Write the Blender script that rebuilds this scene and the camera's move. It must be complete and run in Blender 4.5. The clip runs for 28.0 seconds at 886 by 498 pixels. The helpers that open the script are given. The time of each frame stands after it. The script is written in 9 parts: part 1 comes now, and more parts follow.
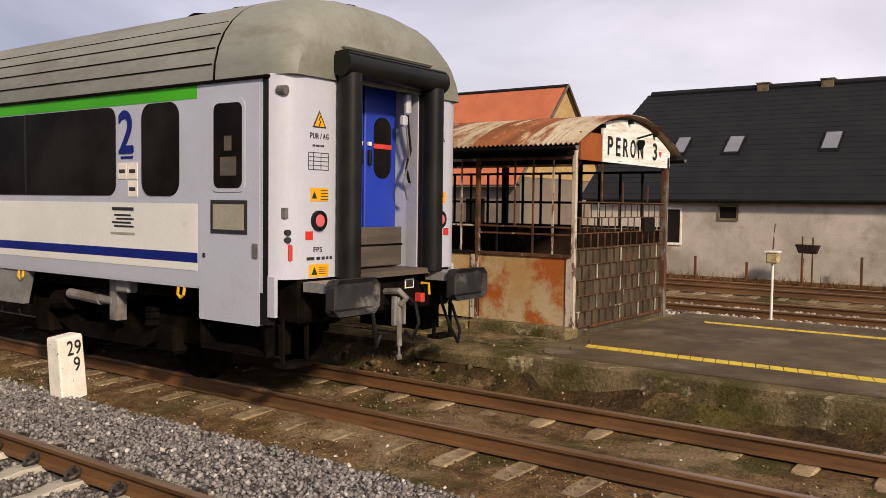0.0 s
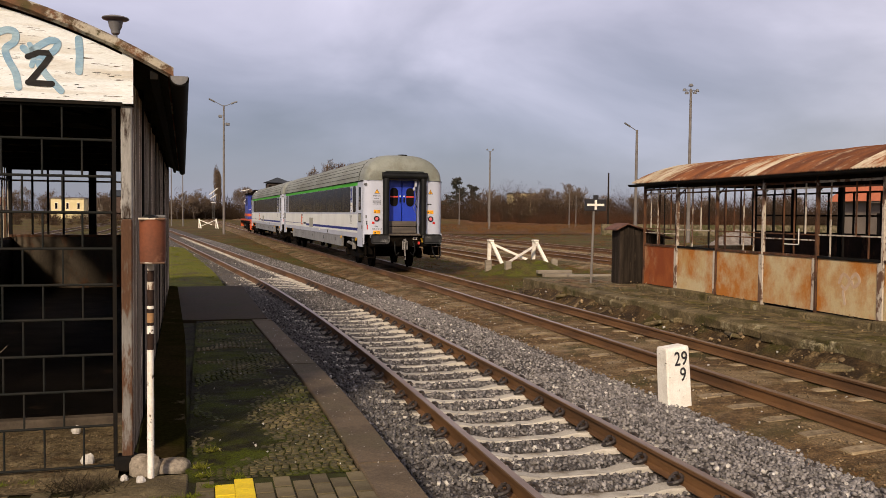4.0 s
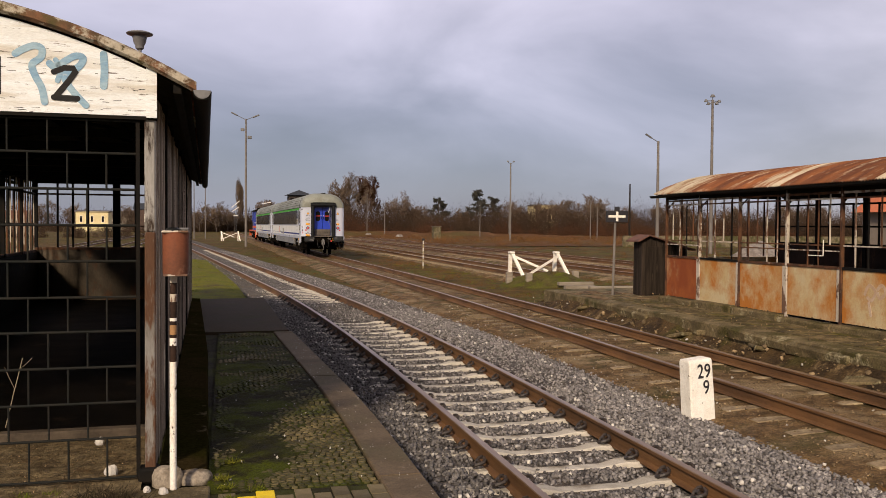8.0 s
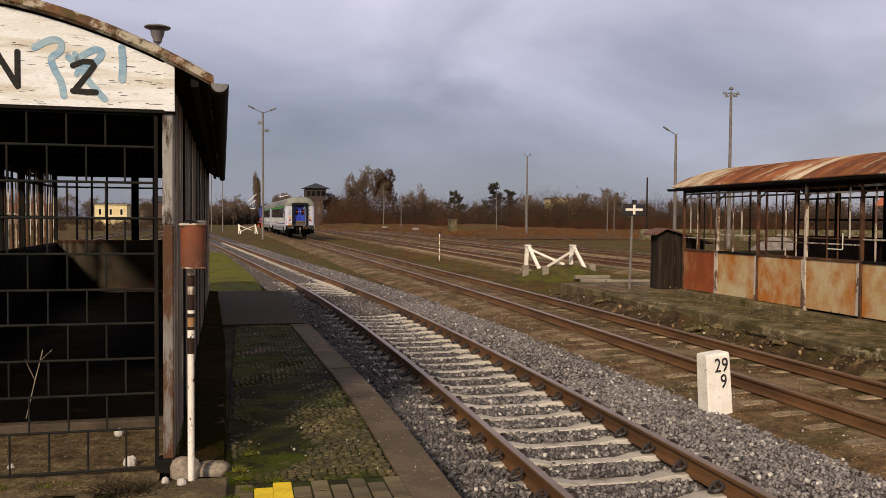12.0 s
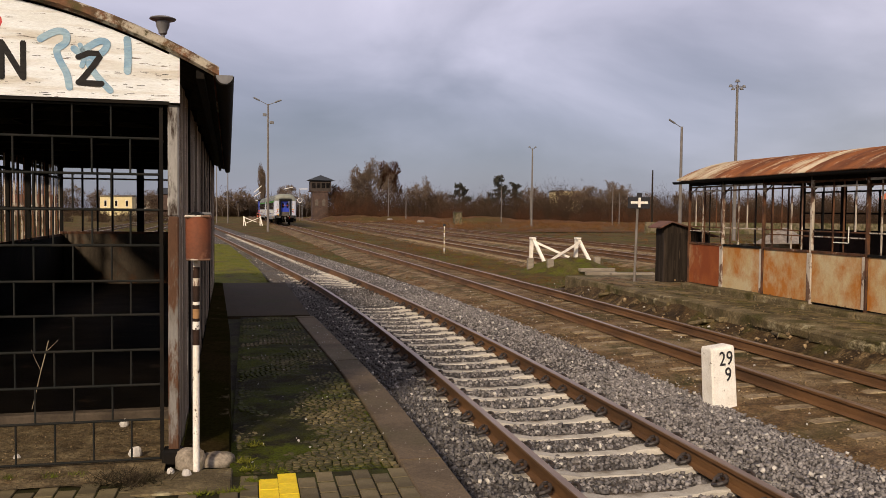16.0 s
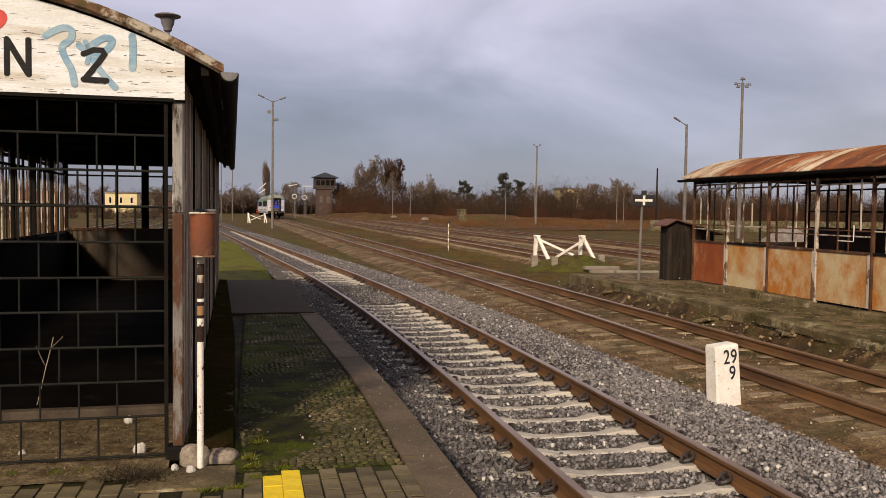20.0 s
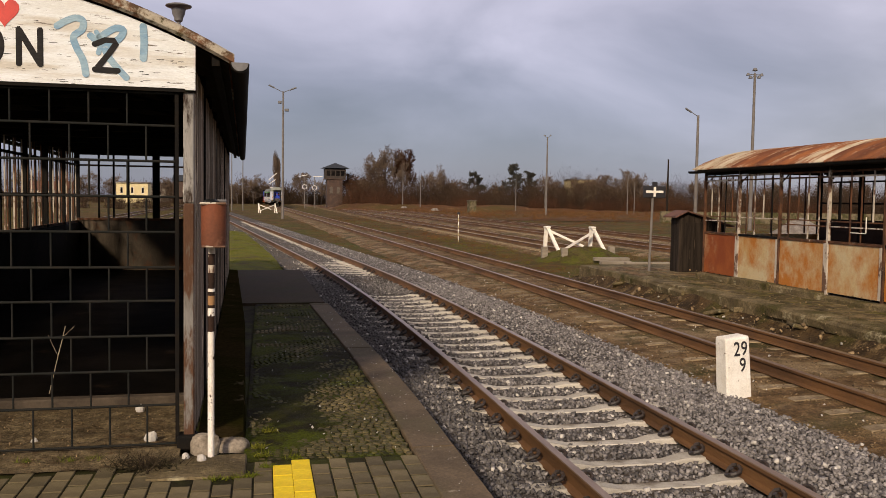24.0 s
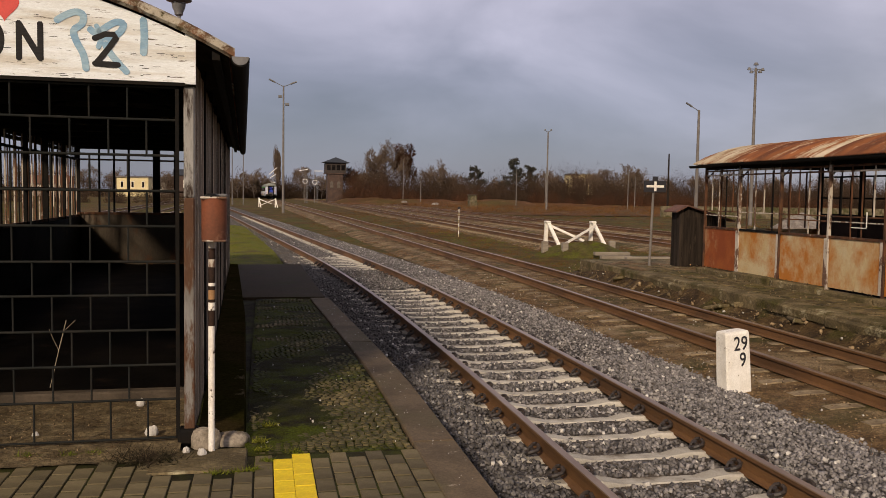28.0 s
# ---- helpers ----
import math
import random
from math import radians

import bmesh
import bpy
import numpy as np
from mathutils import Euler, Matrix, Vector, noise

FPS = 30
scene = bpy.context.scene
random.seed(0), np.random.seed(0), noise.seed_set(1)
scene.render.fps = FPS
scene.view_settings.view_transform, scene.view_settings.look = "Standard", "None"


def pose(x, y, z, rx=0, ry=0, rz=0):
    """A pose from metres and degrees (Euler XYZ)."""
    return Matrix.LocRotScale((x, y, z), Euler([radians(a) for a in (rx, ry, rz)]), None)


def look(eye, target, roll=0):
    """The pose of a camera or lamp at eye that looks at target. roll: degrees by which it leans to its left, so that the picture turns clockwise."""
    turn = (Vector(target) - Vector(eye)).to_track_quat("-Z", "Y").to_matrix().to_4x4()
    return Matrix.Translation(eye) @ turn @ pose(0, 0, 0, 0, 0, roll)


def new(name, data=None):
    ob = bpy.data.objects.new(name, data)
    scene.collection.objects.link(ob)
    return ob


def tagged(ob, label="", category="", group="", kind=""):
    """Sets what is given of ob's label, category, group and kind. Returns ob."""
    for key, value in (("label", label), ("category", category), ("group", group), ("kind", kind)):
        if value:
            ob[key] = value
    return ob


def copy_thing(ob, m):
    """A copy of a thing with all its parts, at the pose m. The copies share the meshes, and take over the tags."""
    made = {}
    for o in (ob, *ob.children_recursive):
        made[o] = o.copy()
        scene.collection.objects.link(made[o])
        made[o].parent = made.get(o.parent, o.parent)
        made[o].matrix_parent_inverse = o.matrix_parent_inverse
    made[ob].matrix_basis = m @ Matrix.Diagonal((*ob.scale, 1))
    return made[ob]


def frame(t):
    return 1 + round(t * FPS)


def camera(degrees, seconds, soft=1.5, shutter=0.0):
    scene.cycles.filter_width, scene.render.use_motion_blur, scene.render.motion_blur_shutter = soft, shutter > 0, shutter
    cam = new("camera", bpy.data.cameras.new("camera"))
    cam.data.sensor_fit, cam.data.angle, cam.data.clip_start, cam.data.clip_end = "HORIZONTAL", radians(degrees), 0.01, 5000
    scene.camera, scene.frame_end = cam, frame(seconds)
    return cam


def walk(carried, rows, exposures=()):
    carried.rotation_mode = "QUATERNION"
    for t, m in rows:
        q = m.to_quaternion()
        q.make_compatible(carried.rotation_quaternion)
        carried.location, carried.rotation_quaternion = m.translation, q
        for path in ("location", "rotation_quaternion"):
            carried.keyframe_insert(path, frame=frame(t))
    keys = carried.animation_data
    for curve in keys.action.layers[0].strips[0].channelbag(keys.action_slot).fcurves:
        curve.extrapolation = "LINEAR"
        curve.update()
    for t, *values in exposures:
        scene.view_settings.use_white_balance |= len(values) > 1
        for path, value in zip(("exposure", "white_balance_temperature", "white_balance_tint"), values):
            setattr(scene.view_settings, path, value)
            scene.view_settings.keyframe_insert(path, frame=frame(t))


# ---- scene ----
# ---- camera ----
cam = camera(53.80, 28.0, soft=0.65)
PATH = [
    (0.0, pose(0, 0, 2.0, 87.04, -0.75, -53.63)),
    (0.1, pose(0, 0, 2.0, 86.52, -1.52, -49.22)),
    (0.2, pose(0, 0, 2.0, 86.40, -1.29, -44.71)),
    (0.3, pose(0, 0, 2.0, 86.52, -1.28, -40.35)),
    (0.4, pose(0, 0, 2.0, 86.83, -1.44, -35.85)),
    (0.5, pose(0, 0, 2.0, 87.03, -1.07, -32.36)),
    (0.6, pose(0, 0, 2.0, 86.88, -1.71, -29.15)),
    (0.7, pose(0, 0, 2.0, 86.28, -2.12, -27.18)),
    (0.8, pose(0, 0, 2.0, 86.39, -2.13, -25.64)),
    (0.9, pose(0, 0, 2.0, 86.44, -2.14, -24.90)),
    (1.0, pose(0, 0, 2.0, 86.63, -1.95, -24.06)),
    (1.5, pose(0, 0, 2.0, 87.69, -0.64, -20.77)),
    (2.0, pose(0, 0, 2.0, 87.16, -0.24, -17.40)),
    (2.5, pose(0, 0, 2.0, 87.59, -0.42, -16.63)),
    (3.0, pose(0, 0, 2.0, 87.74, -0.11, -16.28)),
    (3.5, pose(0, 0, 2.0, 87.64, -0.59, -15.39)),
    (5.5, pose(0, 0, 2.0, 88.44, -0.42, -15.15)),
    (6.0, pose(0, 0, 2.0, 88.56, -0.44, -14.93)),
    (6.5, pose(0, 0, 2.0, 88.50, -0.39, -14.87)),
    (7.0, pose(0, 0, 2.0, 88.36, -0.36, -14.72)),
    (7.5, pose(0, 0, 2.0, 88.51, -0.37, -14.49)),
    (8.0, pose(0, 0, 2.0, 88.50, -0.39, -13.92)),
    (8.5, pose(0, 0, 2.0, 88.74, -0.49, -13.90)),
    (9.0, pose(0, 0, 2.0, 88.55, -0.34, -13.59)),
    (9.5, pose(0, 0, 2.0, 88.43, -0.25, -13.55)),
    (10.0, pose(0, 0, 2.0, 88.37, -0.25, -13.16)),
    (10.5, pose(0, 0, 2.0, 88.69, -0.30, -13.05)),
    (11.0, pose(0, 0, 2.0, 88.33, -0.29, -12.96)),
    (11.5, pose(0, 0, 2.0, 88.07, -0.41, -12.91)),
    (12.0, pose(0, 0, 2.0, 88.04, -0.43, -12.85)),
    (12.5, pose(0, 0, 2.0, 88.00, -0.31, -12.69)),
    (14.5, pose(0, 0, 2.0, 87.91, -0.41, -12.39)),
    (15.0, pose(0, 0, 2.0, 87.83, -0.46, -12.47)),
    (15.5, pose(0, 0, 2.0, 87.58, -0.61, -12.34)),
    (16.0, pose(0, 0, 2.0, 87.54, -0.59, -12.53)),
    (16.5, pose(0, 0, 2.0, 87.62, -0.59, -12.40)),
    (17.0, pose(0, 0, 2.0, 87.88, -0.57, -12.53)),
    (17.5, pose(0, 0, 2.0, 87.87, -0.48, -12.66)),
    (18.0, pose(0, 0, 2.0, 87.53, -0.75, -12.72)),
    (18.5, pose(0, 0, 2.0, 87.53, -0.65, -12.59)),
    (19.0, pose(0, 0, 2.0, 87.46, -0.74, -12.19)),
    (19.5, pose(0, 0, 2.0, 87.54, -0.69, -12.39)),
    (20.0, pose(0, 0, 2.0, 87.37, -0.71, -12.25)),
    (20.5, pose(0, 0, 2.0, 87.32, -0.83, -12.49)),
    (21.0, pose(0, 0, 2.0, 87.07, -0.75, -12.26)),
    (21.5, pose(0, 0, 2.0, 87.12, -0.77, -12.14)),
    (23.5, pose(0, 0, 2.0, 86.91, -0.79, -11.83)),
    (24.0, pose(0, 0, 2.0, 86.76, -0.86, -11.59)),
    (24.5, pose(0, 0, 2.0, 86.82, -0.93, -11.34)),
    (25.0, pose(0, 0, 2.0, 86.71, -1.07, -11.41)),
    (25.5, pose(0, 0, 2.0, 86.59, -1.08, -11.37)),
    (26.0, pose(0, 0, 2.0, 86.35, -1.14, -11.39)),
    (26.5, pose(0, 0, 2.0, 86.21, -1.01, -11.28)),
    (27.0, pose(0, 0, 2.0, 86.11, -1.01, -11.21)),
    (27.5, pose(0, 0, 2.0, 86.25, -1.07, -11.36)),
    (28.0, pose(0, 0, 2.0, 86.40, -0.90, -11.56)),
]
walk(cam, PATH, exposures=[(t, e, 7000, 17) for t, e in ((0, 0.06), (1, 0.12), (3, -0.02), (7, -0.01), (9, -0.09), (12, -0.17), (15, -0.11), (19, -0.07), (21, -0.05), (24, -0.13), (26, -0.24), (28, -0.30))])

# ---- world and sun ----
world = bpy.data.worlds.new("overcast")
scene.world = world
world.use_nodes = True
SUN_EL, SUN_AZ = 27.5, 208.0


def build_world():
    nt = world.node_tree
    nt.nodes.clear()
    N = nt.nodes.new
    out, bg = N("ShaderNodeOutputWorld"), N("ShaderNodeBackground")
    sky = N("ShaderNodeTexSky")
    sky.sky_type, sky.sun_disc = "NISHITA", False
    sky.sun_elevation, sky.sun_rotation = radians(SUN_EL), radians(SUN_AZ)
    co, sep = N("ShaderNodeTexCoord"), N("ShaderNodeSeparateXYZ")
    nt.links.new(co.outputs["Generated"], sep.inputs[0])
    # cloud deck: stretched along the horizon
    div = N("ShaderNodeVectorMath"); div.operation = "MULTIPLY"
    div.inputs[1].default_value = (1.7, 1.7, 4.2)
    nt.links.new(co.outputs["Generated"], div.inputs[0])
    n1 = N("ShaderNodeTexNoise"); n1.inputs["Scale"].default_value = 1.5
    n1.inputs["Detail"].default_value, n1.inputs["Roughness"].default_value = 6, 0.5
    n1.inputs["Distortion"].default_value = 0.35
    nt.links.new(div.outputs[0], n1.inputs["Vector"])
    # height ramp: slate blue low down, pale lilac grey above
    ramp = N("ShaderNodeValToRGB")
    e = ramp.color_ramp.elements
    e[0].position, e[0].color = 0.0, (0.205, 0.246, 0.350, 1)
    e[1].position, e[1].color = 0.30, (0.64, 0.645, 0.80, 1)
    for p, c in ((0.055, (0.202, 0.243, 0.353, 1)), (0.11, (0.297, 0.332, 0.464, 1)), (0.20, (0.51, 0.53, 0.685, 1)), (0.55, (0.40, 0.37, 0.41, 1)), (0.85, (0.30, 0.275, 0.29, 1))):
        k = e.new(p); k.color = c
    wob = N("ShaderNodeMath"); wob.operation = "MULTIPLY_ADD"
    wob.inputs[1].default_value, wob.inputs[2].default_value = 0.22, -0.11
    nt.links.new(n1.outputs["Fac"], wob.inputs[0])
    add = N("ShaderNodeMath"); add.operation = "ADD"
    nt.links.new(wob.outputs[0], add.inputs[0]); nt.links.new(sep.outputs["Z"], add.inputs[1])
    nt.links.new(add.outputs[0], ramp.inputs[0])
    # thinner cloud, hence a brighter sky, towards the east side of the station
    east = N("ShaderNodeMapRange"); east.interpolation_type = "SMOOTHSTEP"
    east.inputs["From Min"].default_value, east.inputs["From Max"].default_value = 0.42, 1.0
    east.inputs["To Min"].default_value, east.inputs["To Max"].default_value = 0.0, 0.74
    nt.links.new(sep.outputs["X"], east.inputs["Value"])
    bright = N("ShaderNodeMix"); bright.data_type = "RGBA"
    bright.inputs["B"].default_value = (0.80, 0.79, 0.86, 1)
    nt.links.new(ramp.outputs["Color"], bright.inputs["A"]); nt.links.new(east.outputs[0], bright.inputs["Factor"])
    cl = N("ShaderNodeMix"); cl.data_type = "RGBA"; cl.blend_type = "MULTIPLY"
    cl.inputs["Factor"].default_value = 1.0
    tone = N("ShaderNodeMapRange")
    for k, v in (("From Min", 0.3), ("From Max", 0.7), ("To Min", 0.76), ("To Max", 1.20)):
        tone.inputs[k].default_value = v
    nt.links.new(n1.outputs["Fac"], tone.inputs["Value"])
    nt.links.new(bright.outputs["Result"], cl.inputs["A"]); nt.links.new(tone.outputs[0], cl.inputs["B"])
    # a little of the clear sky's colour through the deck
    mix = N("ShaderNodeMix"); mix.data_type = "RGBA"; mix.blend_type = "ADD"
    mix.inputs["Factor"].default_value = 0.02
    nt.links.new(cl.outputs["Result"], mix.inputs["A"]); nt.links.new(sky.outputs[0], mix.inputs["B"])
    nt.links.new(mix.outputs["Result"], bg.inputs["Color"])
    bg.inputs["Strength"].default_value = 1.0
    nt.links.new(bg.outputs[0], out.inputs["Surface"])


build_world()
sun = new("sun", bpy.data.lights.new("sun", "SUN"))
sun.data.energy, sun.data.angle, sun.data.color = 4.1, radians(5), (1.0, 0.86, 0.66)
_a, _e = radians(SUN_AZ), radians(SUN_EL)
sun.matrix_world = look((60 * math.sin(_a), 60 * math.cos(_a), 60 * math.tan(_e)), (0, 0, 0))


# ---- materials ----
def mat(name, base, other=None, scale=3.0, lo=0.4, hi=0.6, rough=0.8, metal=0.0, bump=0.3, fine=40.0, spots=None, spot_scale=1.2, spot_at=0.6,
        spread=0.08, random_tone=0.0, island_tone=0.0, stretch=(1, 1, 1), bump_dist=0.01, soft_spots=0.06, spec=0.5, third=None, third_scale=0.35, third_at=0.55):
    """Two tones by noise, fine grain in tone and relief, stains or rust spots, and a third large-scale tone."""
    m = bpy.data.materials.new(name)
    m.use_nodes = True
    nt = m.node_tree
    N, L = nt.nodes.new, nt.links.new
    bs = nt.nodes["Principled BSDF"]
    co = N("ShaderNodeTexCoord")
    mp = N("ShaderNodeMapping"); mp.inputs["Scale"].default_value = stretch
    L(co.outputs["Object"], mp.inputs[0])

    def noi(s, d=5, r=0.6):
        n = N("ShaderNodeTexNoise")
        n.inputs["Scale"].default_value, n.inputs["Detail"].default_value, n.inputs["Roughness"].default_value = s, d, r
        L(mp.outputs[0], n.inputs["Vector"])
        return n

    def ramp(src, a, b):
        r = N("ShaderNodeMapRange")
        r.inputs["From Min"].default_value, r.inputs["From Max"].default_value = a, b
        L(src, r.inputs["Value"])
        return r.outputs[0]

    def mixc(f, a, b, mode="MIX"):
        x = N("ShaderNodeMix"); x.data_type = "RGBA"; x.blend_type = mode
        for sock, val in (("Factor", f), ("A", a), ("B", b)):
            if isinstance(val, (int, float)):
                x.inputs[sock].default_value = val
            elif isinstance(val, tuple):
                x.inputs[sock].default_value = (*val, 1)
            else:
                L(val, x.inputs[sock])
        return x.outputs["Result"]

    big, grain = noi(scale), noi(fine, 3, 0.7)
    col = mixc(ramp(big.outputs["Fac"], lo, hi), base, other or tuple(c * 0.75 for c in base))
    if third:
        col = mixc(ramp(noi(third_scale, 4).outputs["Fac"], third_at - 0.07, third_at + 0.07), col, third)
    if spots:
        col = mixc(ramp(noi(spot_scale, 7, 0.7).outputs["Fac"], spot_at - soft_spots, spot_at + soft_spots), col, spots)
    g = ramp(grain.outputs["Fac"], 0.25, 0.75)
    gm = N("ShaderNodeMapRange")
    gm.inputs["To Min"].default_value, gm.inputs["To Max"].default_value = 1 - 2.2 * spread, 1 + 2.2 * spread
    L(g, gm.inputs["Value"])
    col = mixc(1.0, col, gm.outputs[0], "MULTIPLY")
    for amount, node, sock in ((random_tone, "ShaderNodeObjectInfo", "Random"), (island_tone, "ShaderNodeNewGeometry", "Random Per Island")):
        if amount:
            oi = N(node)
            rm = N("ShaderNodeMapRange")
            rm.inputs["To Min"].default_value, rm.inputs["To Max"].default_value = 1 - amount, 1 + amount
            L(oi.outputs[sock], rm.inputs["Value"])
            col = mixc(1.0, col, rm.outputs[0], "MULTIPLY")
    L(col, bs.inputs["Base Color"])
    rr = N("ShaderNodeMapRange")
    rr.inputs["To Min"].default_value, rr.inputs["To Max"].default_value = max(0.03, rough - 0.1), min(1, rough + 0.1)
    L(big.outputs["Fac"], rr.inputs["Value"]); L(rr.outputs[0], bs.inputs["Roughness"])
    bs.inputs["Metallic"].default_value = metal
    bs.inputs["Specular IOR Level"].default_value = spec
    if bump:
        bp = N("ShaderNodeBump")
        bp.inputs["Strength"].default_value, bp.inputs["Distance"].default_value = bump, bump_dist
        hh = N("ShaderNodeMath"); hh.operation = "MULTIPLY_ADD"; hh.inputs[1].default_value = 0.6
        L(grain.outputs["Fac"], hh.inputs[0]); L(big.outputs["Fac"], hh.inputs[2])
        L(hh.outputs[0], bp.inputs["Height"]); L(bp.outputs[0], bs.inputs["Normal"])
    return m


def glow(name, col, strength):
    m = bpy.data.materials.new(name)
    m.use_nodes = True
    b = m.node_tree.nodes["Principled BSDF"]
    b.inputs["Base Color"].default_value = (*col, 1)
    b.inputs["Emission Color"].default_value = (*col, 1)
    b.inputs["Emission Strength"].default_value = strength
    b.inputs["Roughness"].default_value = 0.3
    return m


M = {}
M["ballast"] = mat("ballast_stone", (0.262, 0.250, 0.243), (0.158, 0.148, 0.144), 9, bump=0.6, fine=60, island_tone=0.42, rough=0.85, spec=0.3)
M["ballast_dark"] = mat("dark_ballast_stone", (0.140, 0.134, 0.132), (0.080, 0.076, 0.075), 9, bump=0.6, fine=60, island_tone=0.45, rough=0.75, spec=0.35)
M["ballast_bed"] = mat("ballast_bed", (0.135, 0.122, 0.112), (0.045, 0.04, 0.037), 20, lo=0.35, hi=0.65, bump=1.0, fine=45, bump_dist=0.04, spread=0.25, spec=0.2, third=(0.12, 0.095, 0.07), third_scale=0.5, third_at=0.60)
M["white_stone"] = mat("white_stone", (0.52, 0.50, 0.46), None, 9, rough=0.8, island_tone=0.3)
M["dirt"] = mat("trackside_dirt", (0.195, 0.122, 0.055), (0.080, 0.048, 0.020), 4, bump=1.0, fine=38, bump_dist=0.05, spread=0.32, spec=0.2, third=(0.26, 0.19, 0.105), third_scale=0.9, spots=(0.064, 0.055, 0.015), spot_scale=0.7, spot_at=0.57)
M["dirt_stone"] = mat("brown_stone", (0.25, 0.18, 0.10), (0.11, 0.078, 0.042), 9, island_tone=0.6, bump=0.5, spec=0.3)
M["ground"] = mat("waste_ground", (0.084, 0.050, 0.015), (0.045, 0.035, 0.0075), 0.35, lo=0.42, hi=0.6, bump=1.0, fine=14, bump_dist=0.08, spread=0.32, spec=0.1, third=(0.066, 0.070, 0.0096), third_scale=0.13, third_at=0.53, spots=(0.15, 0.085, 0.0272), spot_scale=0.6, spot_at=0.57, soft_spots=0.1)
M["moss"] = mat("mossy_grass", (0.105, 0.118, 0.007), (0.145, 0.140, 0.013), 1.6, bump=1.0, fine=30, bump_dist=0.05, spread=0.22, spec=0.12, spots=(0.085, 0.064, 0.026), spot_scale=1.2, spot_at=0.58)
M["sleeper"] = mat("sleeper_concrete", (0.50, 0.475, 0.415), (0.38, 0.355, 0.30), 5, bump=0.35, fine=70, random_tone=0.14, spec=0.3, spots=(0.19, 0.16, 0.12), spot_scale=3.0, spot_at=0.62)
M["old_sleeper"] = mat("old_sleeper_concrete", (0.40, 0.32, 0.1913), (0.28, 0.21, 0.119), 8, bump=0.6, fine=50, random_tone=0.2, spots=(0.12, 0.082, 0.0442), spot_scale=5.0, spot_at=0.52, soft_spots=0.12)
M["rail_rust"] = mat("rail_rust", (0.165, 0.083, 0.033), (0.090, 0.046, 0.020), 3, bump=0.3, fine=90, rough=0.7, spec=0.35, stretch=(1, 0.2, 1))
M["rail_top"] = mat("rail_top_steel", (0.33, 0.225, 0.14), (0.23, 0.145, 0.085), 6, rough=0.33, metal=0.6, bump=0.05, spec=0.35, stretch=(1, 0.1, 1))
M["clip"] = mat("clip_steel", (0.022, 0.019, 0.018), (0.04, 0.028, 0.022), 20, rough=0.6, bump=0.2)
M["concrete"] = mat("weathered_concrete", (0.165, 0.136, 0.0816), (0.085, 0.07, 0.0416), 2.2, bump=0.7, fine=35, spread=0.18, spec=0.3, spots=(0.34, 0.30, 0.192), spot_scale=3.5, spot_at=0.68, third=(0.055, 0.052, 0.016), third_scale=1.1, third_at=0.54)
M["edge_slab"] = mat("edge_slab_concrete", (0.128, 0.093, 0.057), (0.083, 0.062, 0.039), 2.5, bump=0.5, fine=60, spread=0.16, random_tone=0.16, spec=0.3, spots=(0.33, 0.29, 0.23), spot_scale=7, spot_at=0.69, third=(0.09, 0.074, 0.04), third_scale=1.1, third_at=0.54)
M["paver"] = mat("paver_brick", (0.145, 0.118, 0.064), (0.10, 0.081, 0.0432), 4, bump=0.5, fine=55, random_tone=0.28, spec=0.3)
M["paver_yellow"] = mat("paver_yellow_paint", (0.80, 0.60, 0.012), (0.70, 0.50, 0.012), 5, bump=0.4, fine=45, spots=(0.14, 0.12, 0.09), spot_scale=9, spot_at=0.70, rough=0.7)
M["cobble"] = mat("cobble_stone", (0.100, 0.081, 0.039), (0.038, 0.032, 0.012), 2.0, bump=0.6, fine=45, random_tone=0.4, island_tone=0.5, spec=0.25, third=(0.028, 0.034, 0.0042), third_scale=1.3, third_at=0.52)
M["joint"] = mat("mossy_joint", (0.024, 0.021, 0.009), (0.013, 0.011, 0.006), 4, bump=1.0, fine=50, spec=0.1, third=(0.042, 0.048, 0.009), third_scale=1.5, third_at=0.54)
M["asphalt"] = mat("old_asphalt", (0.112, 0.079, 0.042), (0.070, 0.049, 0.027), 1.6, bump=0.5, fine=90, spread=0.18, spec=0.3, spots=(0.16, 0.128, 0.09), spot_scale=1.0, spot_at=0.60)
M["dark_asphalt"] = mat("dark_patch_asphalt", (0.037, 0.026, 0.015), (0.052, 0.037, 0.022), 1.2, bump=0.6, fine=70, spread=0.2, spec=0.12, spots=(0.035, 0.035, 0.01), spot_scale=1.5, spot_at=0.58)
M["yellow_line"] = mat("yellow_line_paint", (0.72, 0.57, 0.035), (0.60, 0.46, 0.04), 4, bump=0.3, spots=(0.16, 0.13, 0.09), spot_scale=5, spot_at=0.64)
M["old_edge"] = mat("old_edge_stone", (0.180, 0.140, 0.0736), (0.085, 0.066, 0.0336), 2.2, bump=0.9, fine=30, bump_dist=0.03, spread=0.25, spec=0.2, spots=(0.36, 0.32, 0.2), spot_scale=3.0, spot_at=0.625, soft_spots=0.05, third=(0.06, 0.052, 0.0144), third_scale=1.6, third_at=0.57)
M["bank_dirt"] = mat("bank_dirt", (0.080, 0.050, 0.021), (0.031, 0.020, 0.010), 3.0, bump=1.0, fine=26, bump_dist=0.05, spread=0.3, spec=0.15, third=(0.074, 0.064, 0.016), third_scale=0.8, third_at=0.60, spots=(0.21, 0.15, 0.0736), spot_scale=2.2, spot_at=0.60)
